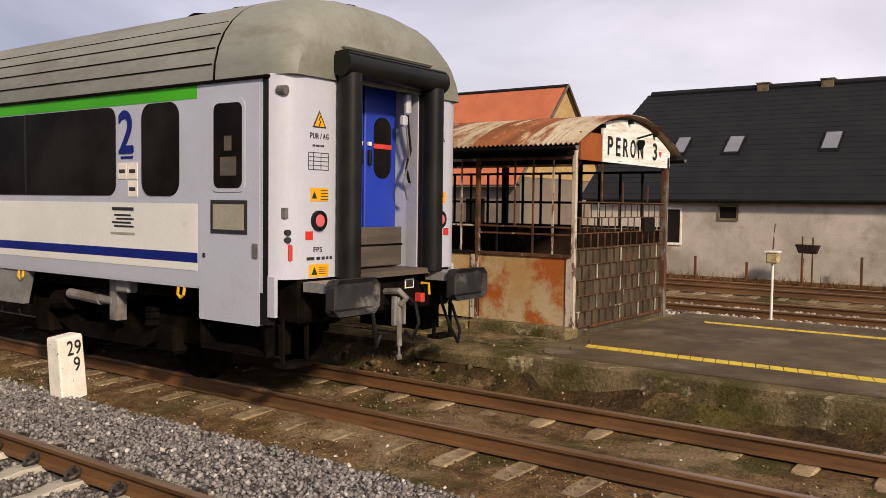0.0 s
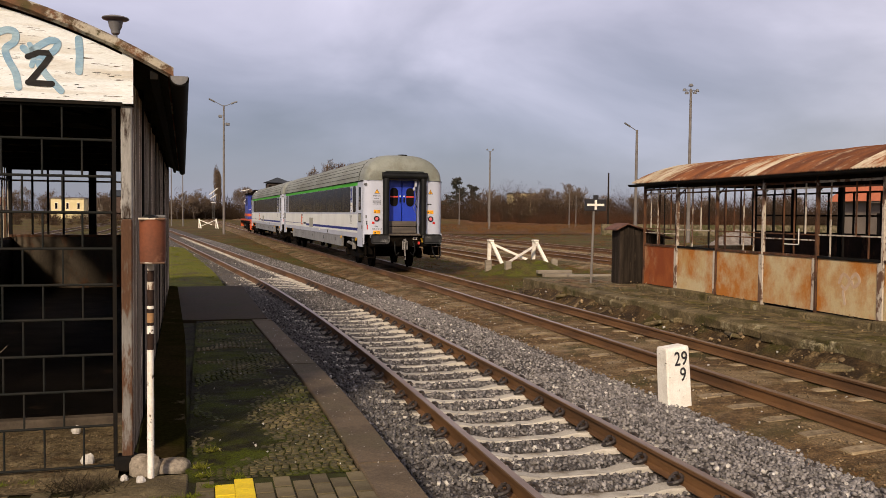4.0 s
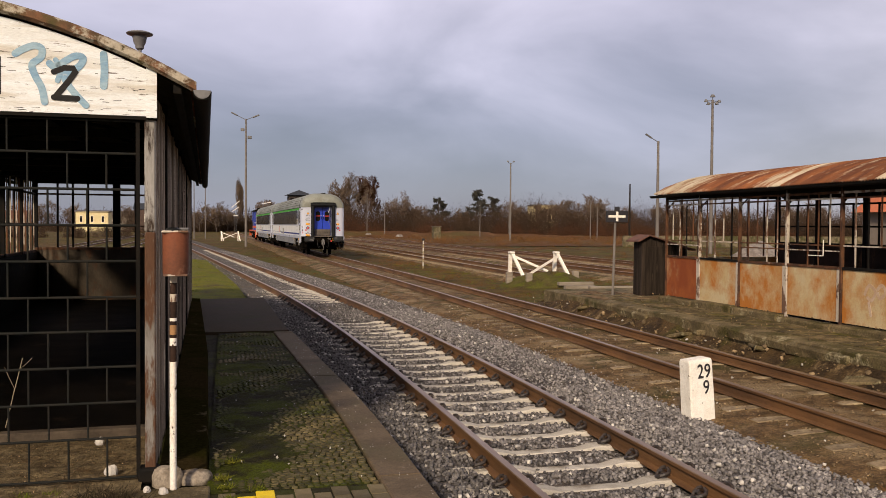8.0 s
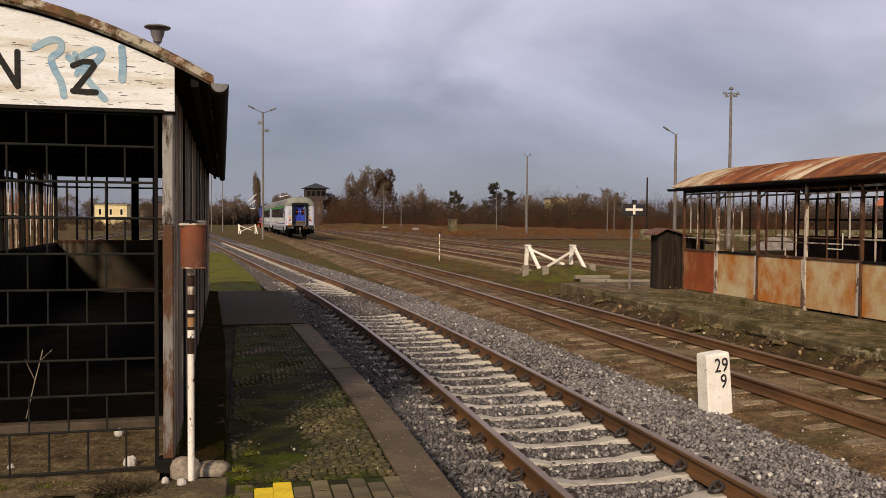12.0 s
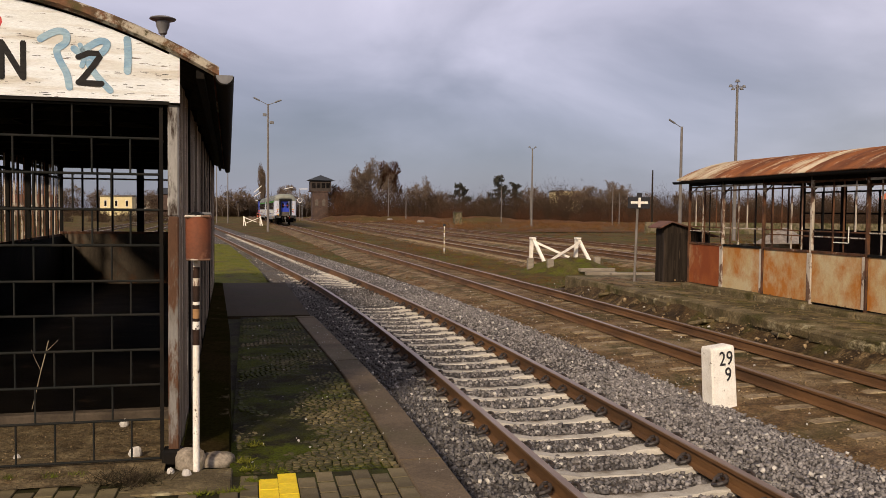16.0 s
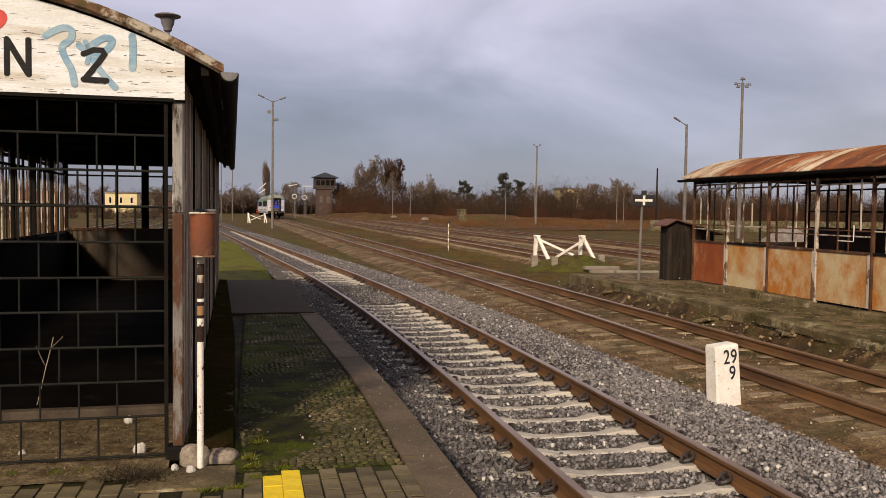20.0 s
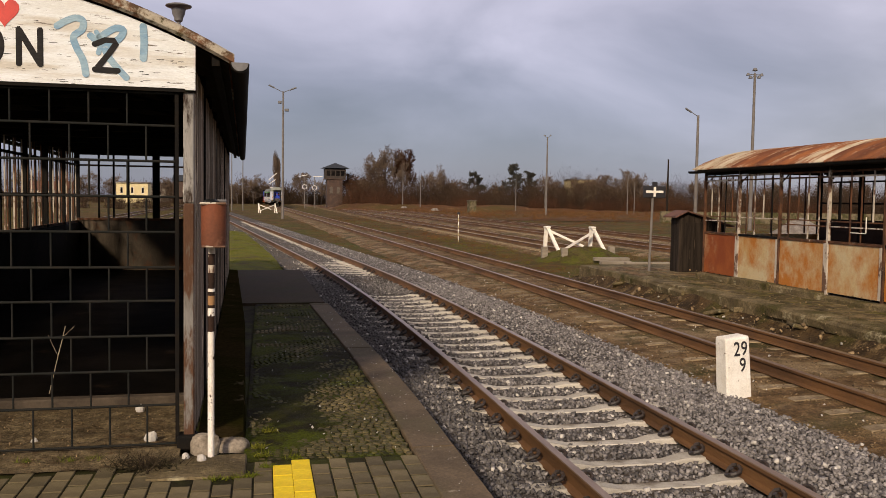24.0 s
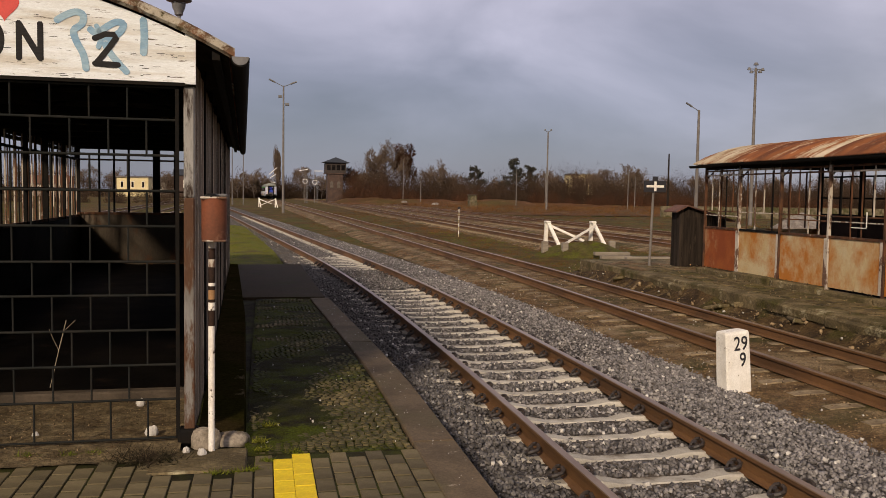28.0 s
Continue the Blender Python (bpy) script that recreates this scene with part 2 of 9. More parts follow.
M["wet_cobble"] = mat("dark_cobble", (0.155, 0.116, 0.0576), (0.068, 0.054, 0.024), 2.5, bump=0.8, fine=35, island_tone=0.45, spec=0.3, third=(0.064, 0.056, 0.0128), third_scale=1.1, third_at=0.54, spots=(0.32, 0.26, 0.144), spot_scale=7, spot_at=0.65, soft_spots=0.02)
M["end_wall"] = mat("stained_end_wall", (0.080, 0.064, 0.046), (0.048, 0.038, 0.027), 1.4, bump=0.5, fine=30, spec=0.2, stretch=(1, 1, 0.5), spots=(0.085, 0.042, 0.022), spot_scale=2.2, spot_at=0.58, soft_spots=0.05)
M["shed_dirt"] = mat("dry_trodden_earth", (0.165, 0.128, 0.072), (0.095, 0.07, 0.0376), 6, bump=1.0, fine=38, bump_dist=0.03, spread=0.3, spec=0.15, spots=(0.10, 0.06, 0.028), spot_scale=5, spot_at=0.62)
M["shed_kerb"] = mat("worn_kerb_concrete", (0.105, 0.083, 0.06), (0.06, 0.047, 0.034), 3, bump=0.5, fine=40, spec=0.2)
M["shed_board"] = mat("flaking_wall_boards", (0.24, 0.195, 0.15), (0.10, 0.075, 0.055), 3, bump=0.7, fine=30, rough=0.9, spec=0.15, stretch=(3, 3, 0.25), random_tone=0.35, spots=(0.48, 0.42, 0.33), spot_scale=3, spot_at=0.58, soft_spots=0.03)
M["grille_iron"] = mat("black_grille_iron", (0.0095, 0.0115, 0.0105), (0.017, 0.0165, 0.014), 6, bump=0.4, fine=60, rough=0.8, spec=0.15, spots=(0.035, 0.02, 0.012), spot_scale=8, spot_at=0.68)
M["yard_stone"] = mat("pale_yard_stone", (0.40, 0.365, 0.32), (0.25, 0.22, 0.185), 12, lo=0.35, hi=0.65, bump=1.0, fine=30, bump_dist=0.05, spread=0.3, spec=0.2)
M["yard_rock"] = mat("yard_rock", (0.42, 0.385, 0.34), (0.28, 0.25, 0.215), 9, bump=0.5, island_tone=0.6, spec=0.3)
M["lens_dull"] = glow("tail_lamp_red", (0.50, 0.10, 0.11), 0.3)


M["black_paint"] = mat("black_paint", (0.012, 0.012, 0.013), (0.022, 0.021, 0.02), 14, bump=0.1, rough=0.75, spec=0.2, spots=(0.30, 0.27, 0.21), spot_scale=6, spot_at=0.70, soft_spots=0.02, stretch=(1, 1, 5))
M["black_line"] = mat("black_print", (0.02, 0.02, 0.025), None, 10, bump=0.0, rough=0.6)
M["sign_white"] = mat("peeling_white_boards", (0.80, 0.85, 0.86), (0.73, 0.765, 0.75), 2.5, bump=0.6, fine=50, rough=0.75, spots=(0.13, 0.11, 0.085), spot_scale=6.0, spot_at=0.625, soft_spots=0.022, stretch=(0.8, 1, 8), spec=0.3, third=(0.60, 0.58, 0.51), third_scale=1.3, third_at=0.57)
M["rust_metal"] = mat("rusty_iron", (0.125, 0.055, 0.025), (0.05, 0.026, 0.016), 5, bump=0.6, fine=60, spec=0.25, spots=(0.46, 0.41, 0.33), spot_scale=3.5, spot_at=0.64, soft_spots=0.03, stretch=(1, 1, 0.5))
M["peel_metal"] = mat("iron_with_flaking_white_paint", (0.50, 0.45, 0.37), (0.40, 0.35, 0.28), 5, bump=0.7, fine=50, spots=(0.13, 0.07, 0.042), spot_scale=4.5, spot_at=0.53, soft_spots=0.02, stretch=(1, 1, 0.45))
M["post_metal"] = mat("grey_post_with_rust", (0.20, 0.192, 0.178), (0.12, 0.105, 0.088), 5, bump=0.5, fine=60, spec=0.25, spots=(0.085, 0.042, 0.023), spot_scale=4.5, spot_at=0.465, soft_spots=0.035, stretch=(1.5, 1.5, 0.35))
M["post_pale"] = mat("pale_grey_post_paint", (0.33, 0.325, 0.305), (0.24, 0.23, 0.21), 5, bump=0.4, fine=60, spec=0.25, spots=(0.035, 0.022, 0.015), spot_scale=7, spot_at=0.555, soft_spots=0.04, stretch=(1.5, 1.5, 0.3))
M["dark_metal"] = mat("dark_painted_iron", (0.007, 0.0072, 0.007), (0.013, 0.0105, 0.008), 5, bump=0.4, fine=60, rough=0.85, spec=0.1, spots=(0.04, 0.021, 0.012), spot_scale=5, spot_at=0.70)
M["roof_rust"] = mat("rusted_roof_sheet", (0.215, 0.076, 0.027), (0.115, 0.04, 0.019), 1.8, bump=0.3, fine=40, rough=0.75, spec=0.3, stretch=(0.3, 1.6, 1), spots=(0.42, 0.32, 0.22), spot_scale=2.4, spot_at=0.61, soft_spots=0.06, random_tone=0.2)
M["roof_pale"] = mat("pale_roof_sheet", (0.46, 0.40, 0.305), (0.36, 0.295, 0.205), 1.4, bump=0.3, fine=40, rough=0.6, spec=0.3, stretch=(0.3, 1.6, 1), spots=(0.20, 0.072, 0.027), spot_scale=2.4, spot_at=0.535, soft_spots=0.06, random_tone=0.15, third=(0.15, 0.125, 0.07), third_scale=1.2, third_at=0.62)
M["panel_rust"] = mat("rust_stained_panel", (0.52, 0.42, 0.2422), (0.46, 0.31, 0.1275), 1.1, lo=0.42, hi=0.66, bump=0.2, fine=70, rough=0.7, spec=0.3, stretch=(1, 1, 0.75), spots=(0.41, 0.15, 0.024), spot_scale=1.0, spot_at=0.512, soft_spots=0.08, third=(0.52, 0.45, 0.2805), third_scale=0.7, third_at=0.56, spread=0.07)
M["panel_patch"] = mat("patchy_rust_panel", (0.44, 0.35, 0.22), (0.40, 0.25, 0.10), 1.4, bump=0.3, fine=70, rough=0.7, spec=0.3, spots=(0.33, 0.095, 0.018), spot_scale=1.25, spot_at=0.50, soft_spots=0.05, spread=0.10)
M["end_sheet_grey"] = mat("grimy_sheet", (0.082, 0.068, 0.048), (0.045, 0.036, 0.025), 2.0, bump=0.3, fine=40, spec=0.2, spots=(0.085, 0.05, 0.028), spot_scale=5, spot_at=0.60)
M["panel_red"] = mat("red_rust_panel", (0.22, 0.052, 0.013), (0.30, 0.088, 0.022), 1.6, bump=0.3, fine=70, rough=0.75, spec=0.3, spread=0.08, spots=(0.42, 0.28, 0.15), spot_scale=0.9, spot_at=0.66, soft_spots=0.08, stretch=(1, 1, 0.8))
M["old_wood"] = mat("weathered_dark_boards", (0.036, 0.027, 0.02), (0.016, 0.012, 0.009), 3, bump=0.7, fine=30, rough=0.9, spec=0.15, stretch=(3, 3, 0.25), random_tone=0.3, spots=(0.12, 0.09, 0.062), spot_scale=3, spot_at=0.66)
# Grimy floor; its near-black tone carries the shade inside the shelters.
M["shed_floor"] = mat("dirty_floor_in_shade", (0.0065, 0.005, 0.0036), (0.003, 0.0025, 0.002), 1.6, bump=0.6, fine=40, spec=0.02, spots=(0.022, 0.015, 0.01), spot_scale=2, spot_at=0.64)
# Stained concrete painted near-black: the shelter's inner shade is in this colour.
M["dark_wall"] = mat("shaded_concrete", (0.0095, 0.0078, 0.0054), (0.0052, 0.0045, 0.0035), 1.3, bump=0.5, fine=35, spec=0.1, spots=(0.04, 0.027, 0.015), spot_scale=1.5, spot_at=0.66)
M["plinth"] = mat("mossy_plinth", (0.026, 0.019, 0.008), (0.016, 0.015, 0.004), 1.5, bump=0.6, fine=40, spread=0.2, spec=0.0, spots=(0.13, 0.105, 0.07), spot_scale=2.5, spot_at=0.68)
M["blue_paint"] = mat("faded_blue_spray", (0.17, 0.32, 0.45), (0.28, 0.42, 0.50), 6, bump=0.1, rough=0.7, spots=(0.65, 0.6, 0.5), spot_scale=7, spot_at=0.68, stretch=(1, 1, 3))
M["pale_spray"] = mat("pale_spray_paint", (0.52, 0.40, 0.29), (0.45, 0.31, 0.2), 5, bump=0.1, rough=0.7)
M["red_paint"] = mat("red_paint", (0.62, 0.05, 0.035), (0.5, 0.04, 0.03), 5, bump=0.1, rough=0.6)
M["white_paint"] = mat("chalky_white_paint", (0.82, 0.79, 0.71), (0.74, 0.70, 0.61), 5, bump=0.4, fine=50, rough=0.75, spots=(0.14, 0.095, 0.06), spot_scale=11, spot_at=0.70, soft_spots=0.02)
M["lamp_grey"] = mat("grey_enamel", (0.16, 0.16, 0.16), (0.10, 0.10, 0.10), 6, rough=0.5, bump=0.2)
M["bin_rust"] = mat("rust_red_bin", (0.20, 0.06, 0.025), (0.13, 0.045, 0.022), 3, bump=0.4, fine=60, rough=0.7, spots=(0.30, 0.16, 0.10), spot_scale=4, spot_at=0.66)
# train
M["coach_grey"] = mat("coach_light_grey", (0.46, 0.505, 0.60), (0.42, 0.455, 0.54), 0.6, bump=0.03, fine=25, rough=0.35, spread=0.02, spots=(0.32, 0.33, 0.36), spot_scale=1.2, spot_at=0.70, soft_spots=0.12)
M["coach_end"] = mat("coach_end_white", (0.46, 0.495, 0.58), (0.42, 0.45, 0.53), 0.7, bump=0.03, fine=25, rough=0.33, spread=0.02, spots=(0.36, 0.37, 0.38), spot_scale=1.6, spot_at=0.68, soft_spots=0.12, stretch=(1, 1, 0.5))
M["coach_white"] = mat("coach_cream_band", (0.76, 0.79, 0.76), (0.69, 0.715, 0.69), 0.6, bump=0.02, fine=25, rough=0.36, spread=0.02, spots=(0.48, 0.46, 0.41), spot_scale=1.2, spot_at=0.72, soft_spots=0.12)
M["coach_blue"] = mat("coach_blue_stripe", (0.006, 0.018, 0.19), (0.006, 0.015, 0.16), 0.8, bump=0.02, rough=0.5, spread=0.03, spec=0.15)
M["coach_green"] = mat("coach_green_stripe", (0.045, 0.42, 0.016), (0.04, 0.35, 0.016), 0.8, bump=0.02, rough=0.5, spread=0.03, spec=0.15)
M["coach_roof"] = mat("coach_roof_grey", (0.235, 0.255, 0.22), (0.165, 0.178, 0.148), 0.7, bump=0.1, fine=20, rough=0.6, spread=0.05, stretch=(1, 0.3, 1), spots=(0.12, 0.112, 0.075), spot_scale=1.0, spot_at=0.60, soft_spots=0.1)
M["dark_glass"] = mat("tinted_window_glass", (0.007, 0.0065, 0.0065), (0.018, 0.0155, 0.014), 0.9, bump=0.0, rough=0.2, spread=0.02, spec=0.02)
M["rubber"] = mat("black_rubber", (0.0045, 0.0052, 0.0052), (0.009, 0.0098, 0.0092), 3, bump=0.15, fine=30, rough=0.45, spec=0.22)
# Grimy gear taken down to near-black, with underfloor shade in the colour.
M["under_dark"] = mat("black_running_gear", (0.0035, 0.003, 0.0027), (0.009, 0.007, 0.005), 4, bump=0.4, fine=40, rough=0.9, spec=0.03)
M["under_grey"] = mat("grey_skirt", (0.24, 0.25, 0.255), (0.18, 0.185, 0.185), 0.8, bump=0.05, fine=25, rough=0.5, spots=(0.11, 0.10, 0.09), spot_scale=1.3, spot_at=0.62, soft_spots=0.1)
M["damper"] = mat("grey_steel_part", (0.22, 0.22, 0.21), (0.12, 0.11, 0.10), 5, bump=0.2, rough=0.5)
M["door_blue"] = mat("gangway_door_blue", (0.012, 0.045, 0.42), (0.012, 0.035, 0.34), 1.0, bump=0.02, rough=0.4, spread=0.03)
M["plate_grey"] = mat("worn_steel_plate", (0.105, 0.085, 0.066), (0.06, 0.05, 0.04), 2, bump=0.2, rough=0.6, stretch=(0.5, 1, 3))
M["yellow_part"] = mat("yellow_enamel", (0.72, 0.42, 0.02), (0.6, 0.34, 0.02), 5, bump=0.05, rough=0.45)
M["sticker"] = mat("orange_sticker", (0.85, 0.40, 0.01), (0.8, 0.36, 0.01), 5, bump=0.0, rough=0.4, spread=0.02)
M["orange_paint"] = mat("orange_red_paint", (0.62, 0.10, 0.02), (0.5, 0.08, 0.02), 2, bump=0.05, rough=0.5, spots=(0.2, 0.06, 0.03), spot_scale=1.5, spot_at=0.68)
M["loco_blue"] = mat("locomotive_blue", (0.025, 0.05, 0.30), (0.02, 0.04, 0.23), 1.2, bump=0.05, rough=0.45, spots=(0.05, 0.045, 0.05), spot_scale=1.5, spot_at=0.68)
M["notice"] = mat("khaki_notice", (0.33, 0.33, 0.26), (0.3, 0.3, 0.23), 5, bump=0.0, rough=0.4)
M["lamp_white"] = glow("lamp_glow", (1.0, 0.96, 0.85), 2.0)
M["red_lens"] = mat("red_reflector", (0.62, 0.03, 0.02), (0.5, 0.02, 0.02), 8, bump=0.0, rough=0.25)
M["moss_dark"] = mat("dark_moss", (0.012, 0.0102, 0.0033), (0.023, 0.0245, 0.003), 1.6, bump=1.0, fine=55, bump_dist=0.02, spread=0.35, spec=0.1, third=(0.048, 0.060, 0.003), third_scale=1.0, third_at=0.535, spots=(0.014, 0.011, 0.0048), spot_scale=2.6, spot_at=0.57)
M["rust_dark"] = mat("dark_rust", (0.035, 0.018, 0.012), (0.018, 0.011, 0.008), 8, bump=0.5, fine=60, spec=0.2, spots=(0.55, 0.5, 0.4), spot_scale=14, spot_at=0.68, soft_spots=0.02)
M["ochre_paint"] = mat("ochre_stained_paint", (0.36, 0.20, 0.085), (0.28, 0.15, 0.06), 8, bump=0.4, spots=(0.05, 0.028, 0.02), spot_scale=10, spot_at=0.6)
M["rear_board"] = mat("dark_rusty_sheet", (0.036, 0.019, 0.012), (0.02, 0.012, 0.008), 1.5, bump=0.4, fine=40, spec=0.15, spots=(0.12, 0.06, 0.03), spot_scale=1.6, spot_at=0.62, stretch=(1, 1, 0.5))
M["roof_edge"] = mat("mossy_rusty_edge", (0.17, 0.085, 0.045), (0.09, 0.055, 0.03), 9, bump=0.8, fine=40, spec=0.2, spots=(0.40, 0.36, 0.28), spot_scale=7, spot_at=0.53, soft_spots=0.04, third=(0.07, 0.066, 0.022), third_scale=3.0, third_at=0.55)
M["pole_white"] = mat("flaking_white_pole", (0.80, 0.78, 0.71), (0.70, 0.66, 0.58), 9, bump=0.6, fine=60, rough=0.75, spots=(0.05, 0.026, 0.016), spot_scale=22, spot_at=0.61, soft_spots=0.02, stretch=(1, 1, 0.6))
M["buffer_steel"] = mat("worn_buffer_steel", (0.016, 0.017, 0.018), (0.03, 0.031, 0.032), 5, bump=0.3, fine=30, rough=0.6, spec=0.25, spots=(0.17, 0.17, 0.165), spot_scale=2.5, spot_at=0.62, soft_spots=0.06)
M["mast_concrete"] = mat("mast_concrete", (0.17, 0.155, 0.14), (0.12, 0.108, 0.097), 1.2, bump=0.2)
M["stone_white"] = mat("limewashed_stone", (0.84, 0.83, 0.77), (0.75, 0.73, 0.66), 6, bump=0.5, fine=60, rough=0.8, spots=(0.13, 0.10, 0.07), spot_scale=11, spot_at=0.66, soft_spots=0.025)
M["dry_meadow"] = mat("rusty_dry_meadow", (0.120, 0.055, 0.0192), (0.082, 0.040, 0.0144), 0.25, bump=1.0, fine=6, bump_dist=0.1, spread=0.25, spec=0.1, third=(0.085, 0.060, 0.016), third_scale=0.08, spots=(0.17, 0.105, 0.044), spot_scale=0.3, spot_at=0.62)
M["roof_dark"] = mat("rusty_hut_roof", (0.14, 0.06, 0.038), (0.085, 0.042, 0.03), 3, bump=0.5)
M["pale_wood"] = mat("grey_weathered_timber", (0.26, 0.225, 0.175), (0.19, 0.16, 0.12), 3, bump=0.6, stretch=(0.4, 3, 3))
M["peel_yellow"] = mat("flaking_yellow_paint", (0.48, 0.40, 0.22), (0.4, 0.33, 0.18), 5, bump=0.4, spots=(0.14, 0.08, 0.05), spot_scale=6, spot_at=0.58)
M["render_grey"] = mat("stained_grey_render", (0.42, 0.385, 0.33), (0.32, 0.29, 0.24), 0.6, bump=0.3, fine=25, spots=(0.27, 0.225, 0.175), spot_scale=0.9, spot_at=0.62, soft_spots=0.08, third=(0.50, 0.46, 0.40), third_scale=0.5)
M["render_brown"] = mat("brown_render", (0.20, 0.165, 0.13), (0.155, 0.125, 0.10), 0.5, bump=0.3, fine=20)
M["slate"] = mat("dark_roof_tile", (0.0095, 0.0115, 0.0145), (0.014, 0.016, 0.019), 1.5, bump=0.3, fine=20, rough=0.75, spec=0.25)
M["slate_blue"] = mat("blue_grey_roofing", (0.026, 0.033, 0.042), (0.02, 0.025, 0.032), 1.0, bump=0.2, rough=0.6)
M["orange_tile"] = mat("orange_roof_tile", (0.52, 0.155, 0.068), (0.45, 0.13, 0.06), 0.8, bump=0.5, fine=12, rough=0.75)
M["yellow_brick"] = mat("yellow_brick", (0.44, 0.31, 0.13), (0.36, 0.24, 0.10), 3, bump=0.5, fine=12)
M["yellow_wall"] = mat("pale_yellow_render", (0.70, 0.60, 0.34), (0.62, 0.52, 0.28), 0.6, bump=0.2)
M["tower_brick"] = mat("sooty_brick", (0.078, 0.045, 0.032), (0.05, 0.030, 0.022), 1.0, bump=0.3, fine=8)
M["mound_grass"] = mat("mound_grass", (0.075, 0.085, 0.010), (0.095, 0.078, 0.028), 1.2, bump=1.0, fine=20, bump_dist=0.05, spread=0.3, spec=0.1, spots=(0.06, 0.042, 0.02), spot_scale=1.5, spot_at=0.56)
M["tower_dark"] = mat("dark_timber_cladding", (0.04, 0.028, 0.022), (0.028, 0.021, 0.017), 2, bump=0.3)
# Pale half-metal pane: the sky's reflection is put into its base colour.
M["sky_glass"] = mat("skylight_glass_sky_tint", (0.42, 0.45, 0.49), (0.36, 0.39, 0.43), 1.0, bump=0.0, rough=0.08, metal=0.6)
M["bark"] = mat("grey_brown_bark", (0.085, 0.066, 0.052), (0.06, 0.046, 0.037), 4, bump=0.5)
M["twig"] = mat("brown_twigs", (0.064, 0.041, 0.026), (0.043, 0.028, 0.018), 0.2, bump=0.0, island_tone=0.35, spec=0.1)
M["tree_twig"] = mat("grey_brown_tree_twigs", (0.165, 0.122, 0.088), (0.12, 0.088, 0.064), 0.2, bump=0.0, island_tone=0.35, spec=0.1)
M["twig_red"] = mat("red_brown_twigs", (0.082, 0.036, 0.018), (0.056, 0.026, 0.014), 0.2, bump=0.0, island_tone=0.35, spec=0.1)
M["pine"] = mat("dark_pine_needles", (0.030, 0.034, 0.022), (0.042, 0.038, 0.027), 0.3, bump=0.0, island_tone=0.4)
M["dry_grass"] = mat("dry_winter_grass", (0.165, 0.080, 0.0288), (0.105, 0.052, 0.02), 0.12, bump=0.0, island_tone=0.4, spec=0.1)
M["weed_green"] = mat("green_grass", (0.095, 0.118, 0.011), (0.14, 0.142, 0.018), 0.8, bump=0.0, island_tone=0.4, spec=0.12)
M["weed_dark"] = mat("dead_weeds", (0.035, 0.025, 0.016), (0.024, 0.022, 0.01), 8, bump=0.0, island_tone=0.4, spec=0.1)
M["boulder"] = mat("pale_field_stone", (0.30, 0.26, 0.205), (0.17, 0.14, 0.105), 9, bump=0.8, fine=40, spread=0.2, spec=0.2, third=(0.10, 0.09, 0.035), third_scale=4, third_at=0.58)
M["rubble"] = mat("pale_rubble", (0.25, 0.225, 0.20), (0.15, 0.13, 0.11), 2.5, bump=0.8, fine=20, bump_dist=0.06)
M["pale_stalk"] = mat("dry_pale_stalk", (0.36, 0.31, 0.22), (0.28, 0.23, 0.16), 9, bump=0.2)


